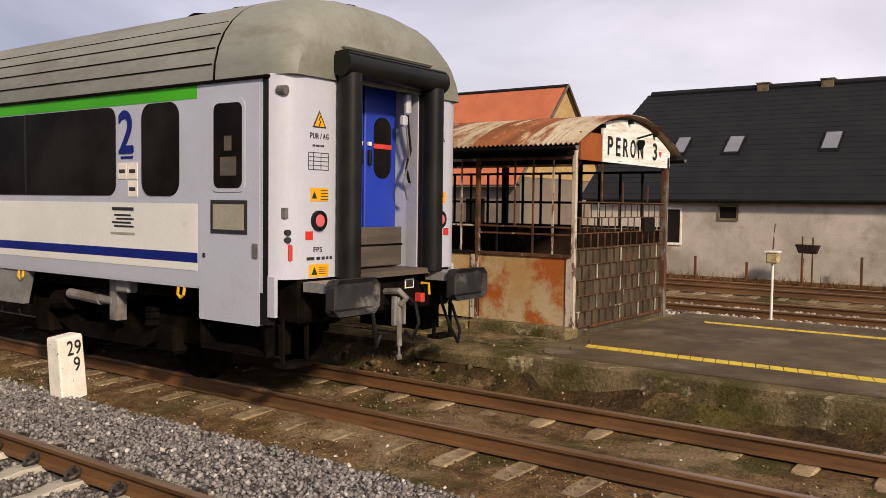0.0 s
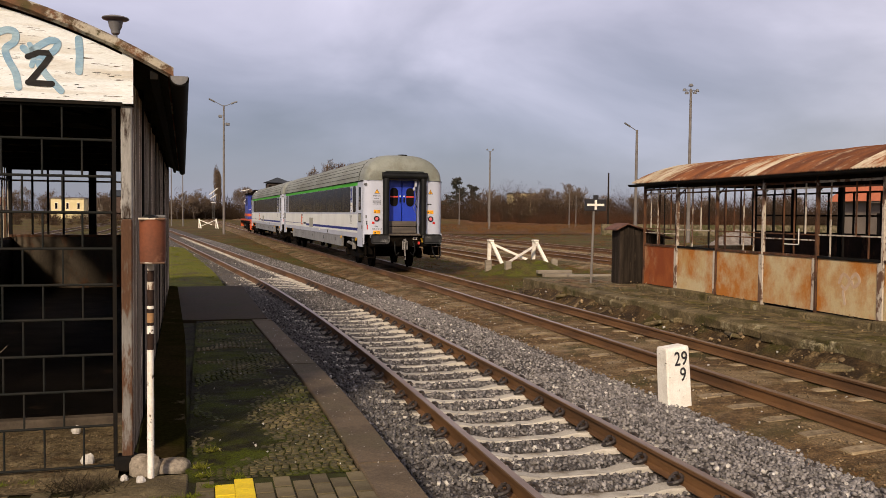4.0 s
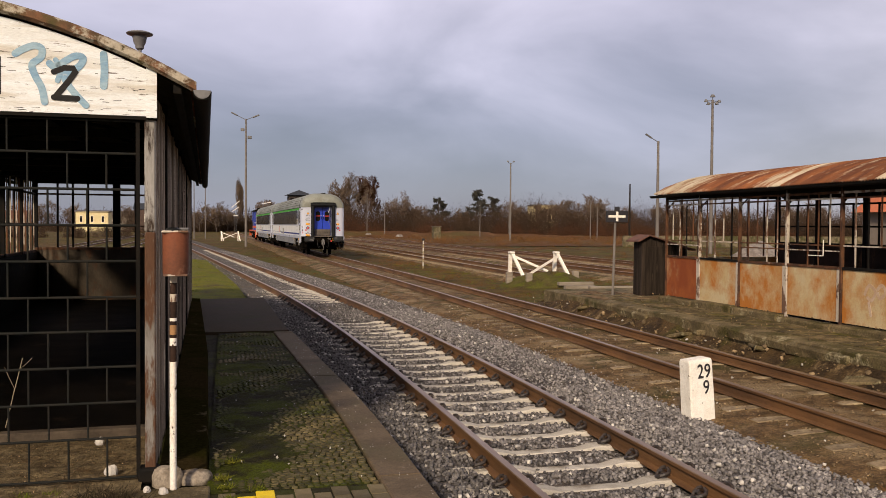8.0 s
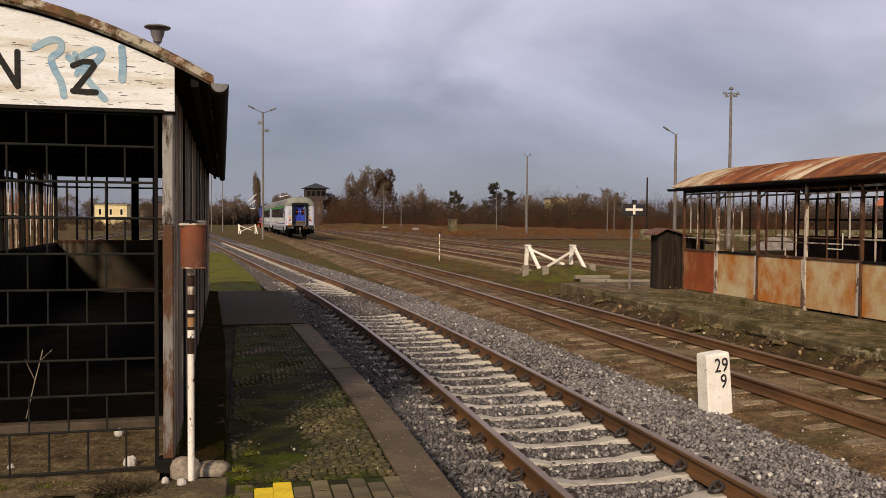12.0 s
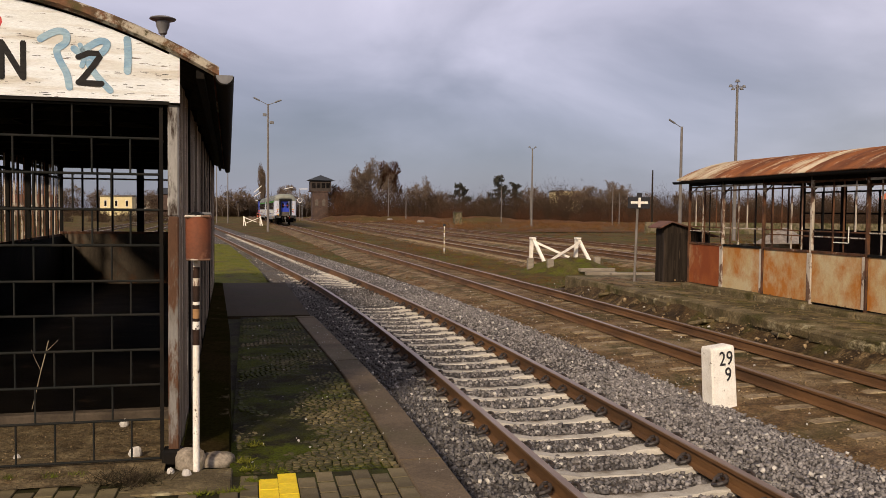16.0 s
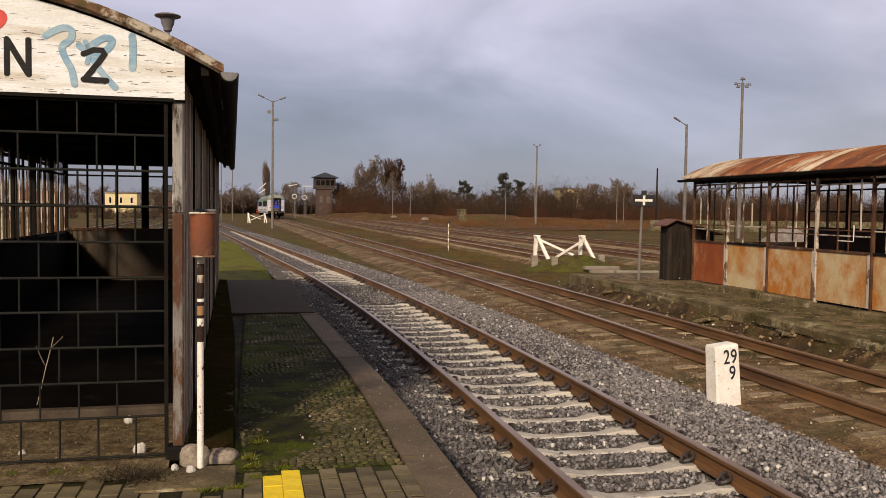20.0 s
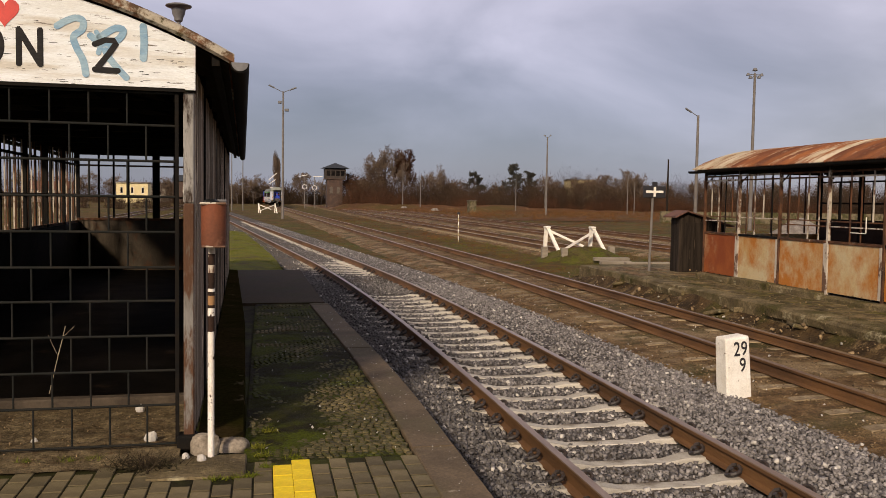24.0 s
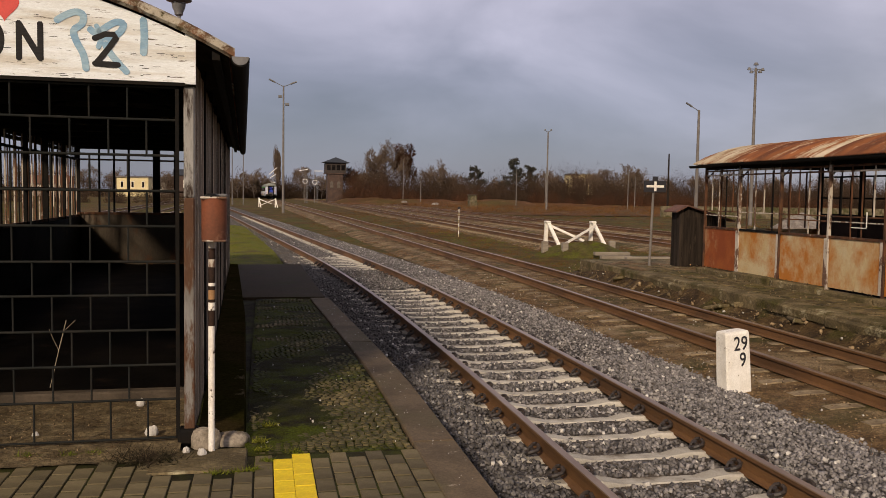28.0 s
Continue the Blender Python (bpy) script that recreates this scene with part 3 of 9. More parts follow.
# ---- mesh helpers ----
class MB:
    """A growing mesh: vertices, faces and one material index per face."""

    def __init__(self):
        self.v, self.f, self.m = [], [], []

    def add(self, vs, fs, mi=0):
        o = len(self.v)
        self.v.extend(vs)
        self.f.extend([tuple(i + o for i in f) for f in fs])
        self.m.extend([mi] * len(fs))
        return self

    def box(self, x0, x1, y0, y1, z0, z1, c=0.0, mi=0):
        """A box; c: width of the chamfer along its twelve edges."""
        if c <= 0:
            vs = [(x, y, z) for z in (z0, z1) for y in (y0, y1) for x in (x0, x1)]
            return self.add(vs, [(0, 2, 3, 1), (4, 5, 7, 6), (0, 1, 5, 4), (2, 6, 7, 3), (0, 4, 6, 2), (1, 3, 7, 5)], mi)
        vs, idx = [], {}
        for i, (x, sx) in enumerate(((x0, 1), (x1, -1))):
            for j, (y, sy) in enumerate(((y0, 1), (y1, -1))):
                for k, (z, sz) in enumerate(((z0, 1), (z1, -1))):
                    for a in range(3):
                        idx[i, j, k, a] = len(vs)
                        vs.append((x + (0 if a == 0 else c * sx), y + (0 if a == 1 else c * sy), z + (0 if a == 2 else c * sz)))
        fs = []
        I = idx
        for s in (0, 1):
            fs.append((I[s, 0, 0, 0], I[s, 0, 1, 0], I[s, 1, 1, 0], I[s, 1, 0, 0]))
            fs.append((I[0, s, 0, 1], I[0, s, 1, 1], I[1, s, 1, 1], I[1, s, 0, 1]))
            fs.append((I[0, 0, s, 2], I[0, 1, s, 2], I[1, 1, s, 2], I[1, 0, s, 2]))
            for q in (0, 1):
                fs.append((I[s, q, 0, 0], I[s, q, 1, 0], I[s, q, 1, 1], I[s, q, 0, 1]))
                fs.append((I[s, 0, q, 0], I[s, 1, q, 0], I[s, 1, q, 2], I[s, 0, q, 2]))
                fs.append((I[0, s, q, 1], I[1, s, q, 1], I[1, s, q, 2], I[0, s, q, 2]))
                for r in (0, 1):
                    fs.append((I[s, q, r, 0], I[s, q, r, 1], I[s, q, r, 2]))
        return self.add(vs, fs, mi)

    def cyl(self, p, q, r0, r1=None, n=10, mi=0, caps=True):
        p, q = Vector(p), Vector(q)
        r1 = r0 if r1 is None else r1
        d = (q - p).normalized()
        a = d.orthogonal().normalized()
        b = d.cross(a)
        vs = []
        for c, r in ((p, r0), (q, r1)):
            for i in range(n):
                t = 2 * math.pi * i / n
                vs.append(tuple(c + a * (r * math.cos(t)) + b * (r * math.sin(t))))
        fs = [(i, (i + 1) % n, n + (i + 1) % n, n + i) for i in range(n)]
        if caps:
            fs += [tuple(range(n))[::-1], tuple(range(n, 2 * n))]
        return self.add(vs, fs, mi)

    def tube(self, pts, r, n=6, mi=0):
        """A round bar along pts, one closed skin."""
        P = [Vector(p) for p in pts]
        a = (P[1] - P[0]).normalized().orthogonal().normalized()
        rows = []
        for i, p in enumerate(P):
            d = (P[min(i + 1, len(P) - 1)] - P[max(i - 1, 0)]).normalized()
            a = (a - d * a.dot(d)).normalized()
            b = d.cross(a)
            rows.append([tuple(p + a * (r * math.cos(2 * math.pi * k / n)) + b * (r * math.sin(2 * math.pi * k / n))) for k in range(n)])
        return self.loft(rows, mi, close=True, caps=True)

    def extrude(self, poly, lo, hi, axis="y", mi=0):
        """A closed outline drawn in the two other axes (in their order) and pushed along axis."""
        n = len(poly)
        put = {"x": lambda a, b, t: (t, a, b), "y": lambda a, b, t: (a, t, b), "z": lambda a, b, t: (a, b, t)}[axis]
        vs = [put(a, b, lo) for a, b in poly] + [put(a, b, hi) for a, b in poly]
        return self.add(vs, [tuple(range(n))[::-1], tuple(range(n, 2 * n))] + [(i, (i + 1) % n, n + (i + 1) % n, n + i) for i in range(n)], mi)

    def loft(self, rows, mi=0, close=False, caps=False):
        n, o = len(rows[0]), len(self.v)
        self.v.extend([p for r in rows for p in r])
        k = n if close else n - 1
        for j in range(len(rows) - 1):
            for i in range(k):
                self.f.append((o + j * n + i, o + j * n + (i + 1) % n, o + (j + 1) * n + (i + 1) % n, o + (j + 1) * n + i))
                self.m.append(mi)
        if caps:
            self.f += [tuple(o + i for i in range(n))[::-1], tuple(o + (len(rows) - 1) * n + i for i in range(n))]
            self.m += [mi, mi]
        return self

    def lathe(self, prof, c=(0, 0, 0), n=14, mi=0):
        rows = [[(c[0] + r * math.cos(2 * math.pi * i / n), c[1] + r * math.sin(2 * math.pi * i / n), c[2] + z) for i in range(n)] for r, z in prof]
        return self.loft(rows, mi, close=True, caps=True)


def base_of(ob):
    while ob.parent:
        ob = ob.parent
    return ob.location


def part(name, mb, material, parent=None, label="", smooth=False):
    """One mesh object; below a parent its points are taken relative to the thing's base."""
    me = bpy.data.meshes.new(name)
    vs = mb.v
    if parent is not None:
        b = base_of(parent)
        vs = [(x - b[0], y - b[1], z - b[2]) for x, y, z in vs]
    me.from_pydata(vs, [], mb.f)
    for k in (material if isinstance(material, (list, tuple)) else [material]):
        me.materials.append(M[k] if isinstance(k, str) else k)
    if any(mb.m):
        me.polygons.foreach_set("material_index", mb.m)
    bm = bmesh.new()
    bm.from_mesh(me)
    bmesh.ops.recalc_face_normals(bm, faces=bm.faces)
    bm.to_mesh(me)
    bm.free()
    if smooth:
        me.polygons.foreach_set("use_smooth", [True] * len(me.polygons))
        me.set_sharp_from_angle(angle=radians(38))
    ob = new(name, me)
    if parent is not None:
        ob.parent = parent
    return tagged(ob, label)


def piece(name, mesh, parent, at, rz=0.0, scale=1.0):
    """One more object on a shared mesh, below parent, at a place given in the world."""
    ob = new(name, mesh)
    b = base_of(parent)
    ob.parent = parent
    ob.location, ob.rotation_euler = (at[0] - b[0], at[1] - b[1], at[2] - b[2]), (0, 0, rz)
    ob.scale = (scale,) * 3
    return ob


def thing(name, at, label, category, group="", kind=""):
    ob = new(name)
    ob.empty_display_size = 0.1
    ob.location = at
    return tagged(ob, label, category, group, kind)


def plain_mesh(name, mb, material):
    me = bpy.data.meshes.new(name)
    me.from_pydata(mb.v, [], mb.f)
    for k in (material if isinstance(material, (list, tuple)) else [material]):
        me.materials.append(M[k])
    if any(mb.m):
        me.polygons.foreach_set("material_index", mb.m)
    bm = bmesh.new()
    bm.from_mesh(me)
    bmesh.ops.recalc_face_normals(bm, faces=bm.faces)
    bm.to_mesh(me)
    bm.free()
    return me


def stuff(name, verts, faces, material, label, category):
    """Many small pieces in one mesh, from numpy arrays: verts (n, 3), faces (m, 3 or 4)."""
    me = bpy.data.meshes.new(name)
    k = faces.shape[1]
    me.vertices.add(len(verts)); me.vertices.foreach_set("co", np.ascontiguousarray(verts, dtype=np.float32).ravel())
    me.loops.add(faces.size); me.loops.foreach_set("vertex_index", np.ascontiguousarray(faces, dtype=np.int32).ravel())
    me.polygons.add(len(faces)); me.polygons.foreach_set("loop_start", np.arange(0, faces.size, k, dtype=np.int32))
    me.update(calc_edges=True); me.validate()
    me.materials.append(M[material])
    return tagged(new(name, me), label, category, kind="stuff")


def letter(name, ch, parent, x, y, z, w, h, material="black_paint", axis="y", depth=0.004, flip=False, bold=0.05):
    """One character in the built-in font, fitted to w by h, standing on a face across the given axis; its lower left corner at x, y, z."""
    cu = bpy.data.curves.new(name, "FONT")
    cu.body, cu.extrude = ch, 0.0
    tmp = new("tmp", cu)
    me = bpy.data.meshes.new_from_object(tmp)
    bpy.data.objects.remove(tmp)
    co = np.array([v.co[:] for v in me.vertices])
    lo, hi = co.min(0), co.max(0)
    s = (co - lo) / np.maximum(hi - lo, 1e-6)
    # a bold face: shifted copies, each a hair behind the last
    fs = [tuple(p.vertices) for p in me.polygons]
    shifts = [(0, 0), (bold, 0), (-bold, 0), (0, bold * .6), (0, -bold * .6)] if bold else [(0, 0)]
    n = len(s)
    s = np.concatenate([s + (a, c, 0) for a, c in shifts])
    lift = np.repeat(np.arange(len(shifts)) * .0005, n)
    s[:, :2] = (s[:, :2] - s[:, :2].min(0)) / np.ptp(s[:, :2], axis=0)
    me.clear_geometry()
    me.from_pydata([(0, 0, 0)] * len(s), [], [tuple(i + k * n for i in f) for k in range(len(shifts)) for f in fs])
    b = base_of(parent)
    for v, (a, c, _), d in zip(me.vertices, s, lift):
        p = (x + a * w, y - d, z + c * h) if axis == "y" else (x - d, y - a * w if not flip else y + a * w, z + c * h)
        v.co = (p[0] - b[0], p[1] - b[1], p[2] - b[2])
    me.materials.clear(); me.materials.append(M[material])
    bm = bmesh.new(); bm.from_mesh(me)
    r = bmesh.ops.extrude_face_region(bm, geom=bm.faces[:])
    d = (0, depth, 0) if axis == "y" else (depth, 0, 0)
    bmesh.ops.translate(bm, vec=d, verts=[g for g in r["geom"] if isinstance(g, bmesh.types.BMVert)])
    bmesh.ops.recalc_face_normals(bm, faces=bm.faces)
    bm.to_mesh(me); bm.free()
    ob = new(name, me)
    ob.parent = parent
    return ob


rng = np.random.default_rng(5)

# ---- plan: two tracks, two platforms ----
def bend(y, y0, span, slope):
    """Sideways shift of a line that is straight up to y0 and turned by slope after y0 + span."""
    if y < y0:
        return 0.0
    d = y - y0
    return slope * (d * d / (2 * span) if d < span else d - span / 2)


def near_x(y):
    return 3.02 + bend(y, 9, 20, -0.092)


def train_x(y):
    return 7.17 + bend(y, 16, 16, -0.025)


def yard_x(y):
    return 18.4 + bend(y, 95, 60, -0.045)


def outer_x(y):
    return 23.1 + bend(y, 120, 60, -0.02)


def siding_x(y):
    return 13.3


def edge_x(y):
    return 1.29 + bend(y, 6.5, 3, -0.046) if y < 14 else 1.01 - 0.02 * (y - 14)


HEAD = 0.725   # half the distance between the rail heads
P2, P3 = 0.32, 0.2


def ys(a, b, first=0.6, grow=1.06):
    out, s = [a], first
    while out[-1] < b:
        out.append(min(b, out[-1] + s)); s *= grow
    return out


def rails(track, fx, y0, y1, z=0.0, label=""):
    sec = [(-.036, 0), (-.031, .0), (.031, 0), (.036, -.008), (.034, -.036), (.009, -.048), (.008, -.135), (.062, -.15), (.064, -.162), (-.064, -.162), (-.062, -.15), (-.008, -.135), (-.009, -.048), (-.034, -.036), (-.036, -.008)][1:]
    for s in (-1, 1):
        mb = MB()
        mb.loft([[(fx(y) + s * HEAD + a, y, z + b) for a, b in sec] for y in ys(y0, y1, 1.2, 1.04)], close=True, caps=True)
        n = len(sec)
        mb.m = [1 if (i % n) in (0, n - 1, 1) and i < len(mb.f) - 2 else 0 for i in range(len(mb.f))]
        part("rail", mb, ["rail_rust", "rail_top"], track, label, smooth=False)


def ribbon(name, fx, xs, y0, y1, material, kind="structure", label="", category="", noise_amp=0.0, step=0.5, grow=1.05):
    """A strip of ground along a track: xs are (offset, height) across it."""
    mb = MB()
    fine = []
    for (a, za), (b, zb) in zip(xs, xs[1:]):
        k = max(1, int((b - a) / 0.3))
        fine += [(a + (b - a) * i / k, za + (zb - za) * i / k) for i in range(k)]
    fine.append(xs[-1])
    rows = []
    for y in ys(y0, y1, step, grow):
        rows.append([(fx(y) + a, y, z + noise_amp * noise.noise((fx(y) + a, y * 1.0, 3.1)) + noise_amp * 0.6 * noise.noise((3 * (fx(y) + a), 3 * y, 7.7))) for a, z in fine])
    mb.loft(rows)
    ob = part(name, mb, material, None, smooth=True)
    return tagged(ob, label, category, kind=kind)


# ---- ground ----
def build_ground():
    gx = sorted(set([-2500, -1200, -600, -300, -150, -80] + list(np.linspace(-50, 60, 56)) + [80, 120, 200, 400, 800, 1500, 2500]))
    gy = sorted(set([-2500, -800, -200, -80, -40] + list(np.linspace(-20, 80, 51)) + list(np.linspace(85, 200, 24)) + [230, 280, 350, 500, 900, 1600, 2600]))
    rows = []
    for y in gy:
        rows.append([(x, y, -0.36 + 0.06 * noise.noise((x * 0.2, y * 0.2, 1.5)) if abs(x) < 100 and -50 < y < 300 else -0.36) for x in gx])
    ob = part("ground", MB().loft(rows), "ground", smooth=True)
    tagged(ob, "brown winter waste ground with dry grass and moss", "ground", kind="structure")
    # the near track's bed of grey stone, and the older bed of brown dirt beside it
    ribbon("ballast_bed", near_x, [(-1.62, -.22), (-1.3, -.148), (-.92, -.165), (-.68, -.198), (.68, -.198), (.92, -.165), (1.35, -.145), (1.95, -.195), (2.35, -.26), (2.85, -.35)], -6, 130, "ballast_bed", label="grey crushed stone bed of the near track", category="ballast", noise_amp=0.012)
    ribbon("dirt_bed", train_x, [(-2.05, -.36), (-1.6, -.265), (-1.1, -.225), (-.72, -.212), (.3, -.225), (.75, -.215), (1.2, -.23), (1.8, -.26)], -6, 250, "dirt", label="brown dirt and gravel bed of the middle track", category="track bed", noise_amp=0.035)
    ribbon("yard_bed", yard_x, [(-2.4, -.4), (-1.7, -.235), (1.7, -.235), (2.5, -.4)], -20, 330, "dirt", label="brown stone bed of the yard track", category="ballast", noise_amp=0.02, step=1.2)
    ribbon("yard_stone_strip", yard_x, [(-.62, -.225), (-.5, -.195), (.5, -.195), (.62, -.225)], -20, 330, "yard_stone", label="pale crushed stone between the rails of the yard track", category="ballast", noise_amp=0.015, step=1.2)
    ribbon("yard_shoulder", yard_x, [(-2.2, -.36), (-1.75, -.215), (-.86, -.21)], -20, 22, "yard_stone", label="pale stone shoulder of the yard track", category="ballast", noise_amp=0.02, step=1.0)
    ribbon("outer_bed", outer_x, [(-2.0, -.4), (-1.5, -.24), (1.5, -.24), (2.0, -.4)], -20, 330, "dirt", label="brown stone bed of the outer track", category="track bed", noise_amp=0.02, step=1.2)
    ribbon("siding_bed", siding_x, [(-1.7, -.4), (-1.2, -.24), (1.2, -.24), (1.7, -.4)], 36, 200, "dirt", label="overgrown bed of the dead-end siding", category="track bed", noise_amp=0.03, step=1.2)


build_ground()


# ---- tracks ----
def sleeper_mesh(name, material, c=0.02):
    mb = MB()
    rows = []
    for x, w, z in ((-1.25, .13, -.165), (-1.1, .14, -.15), (-.5, .135, -.150), (-.32, .105, -.186), (.32, .105, -.186), (.5, .135, -.150), (1.1, .14, -.15), (1.25, .13, -.165)):
        w *= .84
        rows.append([(x, -w, -.36), (x, -w * .86, z - .015), (x, -w * .72, z), (x, w * .72, z), (x, w * .86, z - .015), (x, w, -.36)])
    mb.loft(rows, close=True, caps=True)
    return plain_mesh(name, mb, material)


def clip_mesh():
    mb = MB()
    ring = [(.062 * math.cos(t), .062 * math.sin(t), .012 * math.sin(2 * t)) for t in np.linspace(0.4, 2 * math.pi + 0.1, 11)]
    mb.tube(ring, .0165, 6)
    mb.cyl((0, 0, -.03), (0, 0, .028), .02, .02, 6)
    return plain_mesh("fastening_clip", mb, "clip")


def build_tracks():
    near = thing("railway_track", (near_x(0), 0, -.16), "rusty railway track on pale concrete sleepers with black spring clips", "railway track")
    rails(near, near_x, -6, 135)
    sm, cm = sleeper_mesh("sleeper", "sleeper"), clip_mesh()
    y, k = -5.82, 0
    while y < 78:
        x = near_x(y)
        s = piece("sleeper", sm, near, (x, y, -.07 if 19.5 < y < 24.6 else 0 if y < 30 else -.028), math.atan(near_x(y + .5) - near_x(y - .5)) * -1)
        if y < 26:
            for o in (-HEAD - .115, -HEAD + .115, HEAD - .115, HEAD + .115):
                c = new("fastening_clip", cm)
                c.parent, c.location = s, (o * 1.012, 0, -.105 if abs(o) < HEAD else -.088)
                c.rotation_euler = (0, (-.6 if o in (-HEAD - .115, HEAD - .115) else .6), 0 if o in (-HEAD - .115, HEAD - .115) else math.pi)
        y += .6
        k += 1
    mid = thing("railway_track", (train_x(0), 0, -.19), "old railway track, polished rails, sleepers half buried in dirt", "railway track")
    rails(mid, train_x, -6, 330, -.035)
    om = sleeper_mesh("old_sleeper", "old_sleeper")
    y = -2.0
    while y < 90:
        piece("sleeper", om, mid, (train_x(y), y, -.060 - .016 * min(1, max(0, y - 8) / 14) + .02 * noise.noise((y * 3.7, 1, 2))), 0.02 * noise.noise((y, 5, 5)))
        y += .64
    for fx, y0, y1, lab in ((yard_x, -20, 330, "rusty yard track on pale stone"), (outer_x, -20, 330, "rusty outer yard track"), (siding_x, 36.5, 200, "overgrown dead-end siding with rusty rails")):
        tr = thing("railway_track", (fx(y0), y0, -.2), lab, "railway track")
        rails(tr, fx, y0, y1, -.03)
        y = y0
        while y < 70:
            piece("sleeper", om, tr, (fx(y), y, -.062))
            y += .7
    for x0, sl in ((-8.0, -.03), (-12.6, -.03)):
        fx = lambda y, x0=x0, sl=sl: x0 + bend(y, 20, 60, sl)
        tr = thing("railway_track", (x0, -10, -.2), "rusty station track beyond the platform", "railway track")
        rails(tr, fx, -10, 260, -.03)
        y = 5.0
        while y < 90:
            piece("sleeper", om, tr, (fx(y), y, -.03))
            y += .8


def rock_cloud(name, pts, size, flat, material, label, category):
    """Crushed stone: jittered blocks at the given points."""
    n = len(pts)
    cube = np.array([(x, y, z) for z in (-1, 1) for y in (-1, 1) for x in (-1, 1)], float)
    jit = rng.uniform(0.45, 1.0, (n, 8, 3))
    v = cube[None] * jit * (size * rng.uniform(0.5, 1.25, n))[:, None, None] * np.array([1, 0.8, flat])
    q = rng.normal(size=(n, 4)); q /= np.linalg.norm(q, axis=1)[:, None]
    q[:, 1:3] *= 0.6; q /= np.linalg.norm(q, axis=1)[:, None]
    w, x, y, z = q.T
    R = np.stack([1 - 2 * (y * y + z * z), 2 * (x * y - z * w), 2 * (x * z + y * w), 2 * (x * y + z * w), 1 - 2 * (x * x + z * z), 2 * (y * z - x * w), 2 * (x * z - y * w), 2 * (y * z + x * w), 1 - 2 * (x * x + y * y)], 1).reshape(n, 3, 3)
    v = np.einsum("nij,nkj->nki", R, v) + pts[:, None, :]
    f = np.array([(0, 2, 3, 1), (4, 5, 7, 6), (0, 1, 5, 4), (2, 6, 7, 3), (0, 4, 6, 2), (1, 3, 7, 5)])
    faces = (f[None] + (np.arange(n) * 8)[:, None, None]).reshape(-1, 4)
    return stuff(name, v.reshape(-1, 3), faces, material, label, category)


def bed_height(o):
    return np.interp(o, [-1.62, -1.3, -.92, -.68, .68, .92, 1.35, 1.95, 2.35, 2.85], [-.22, -.148, -.165, -.198, -.198, -.165, -.145, -.195, -.26, -.35])


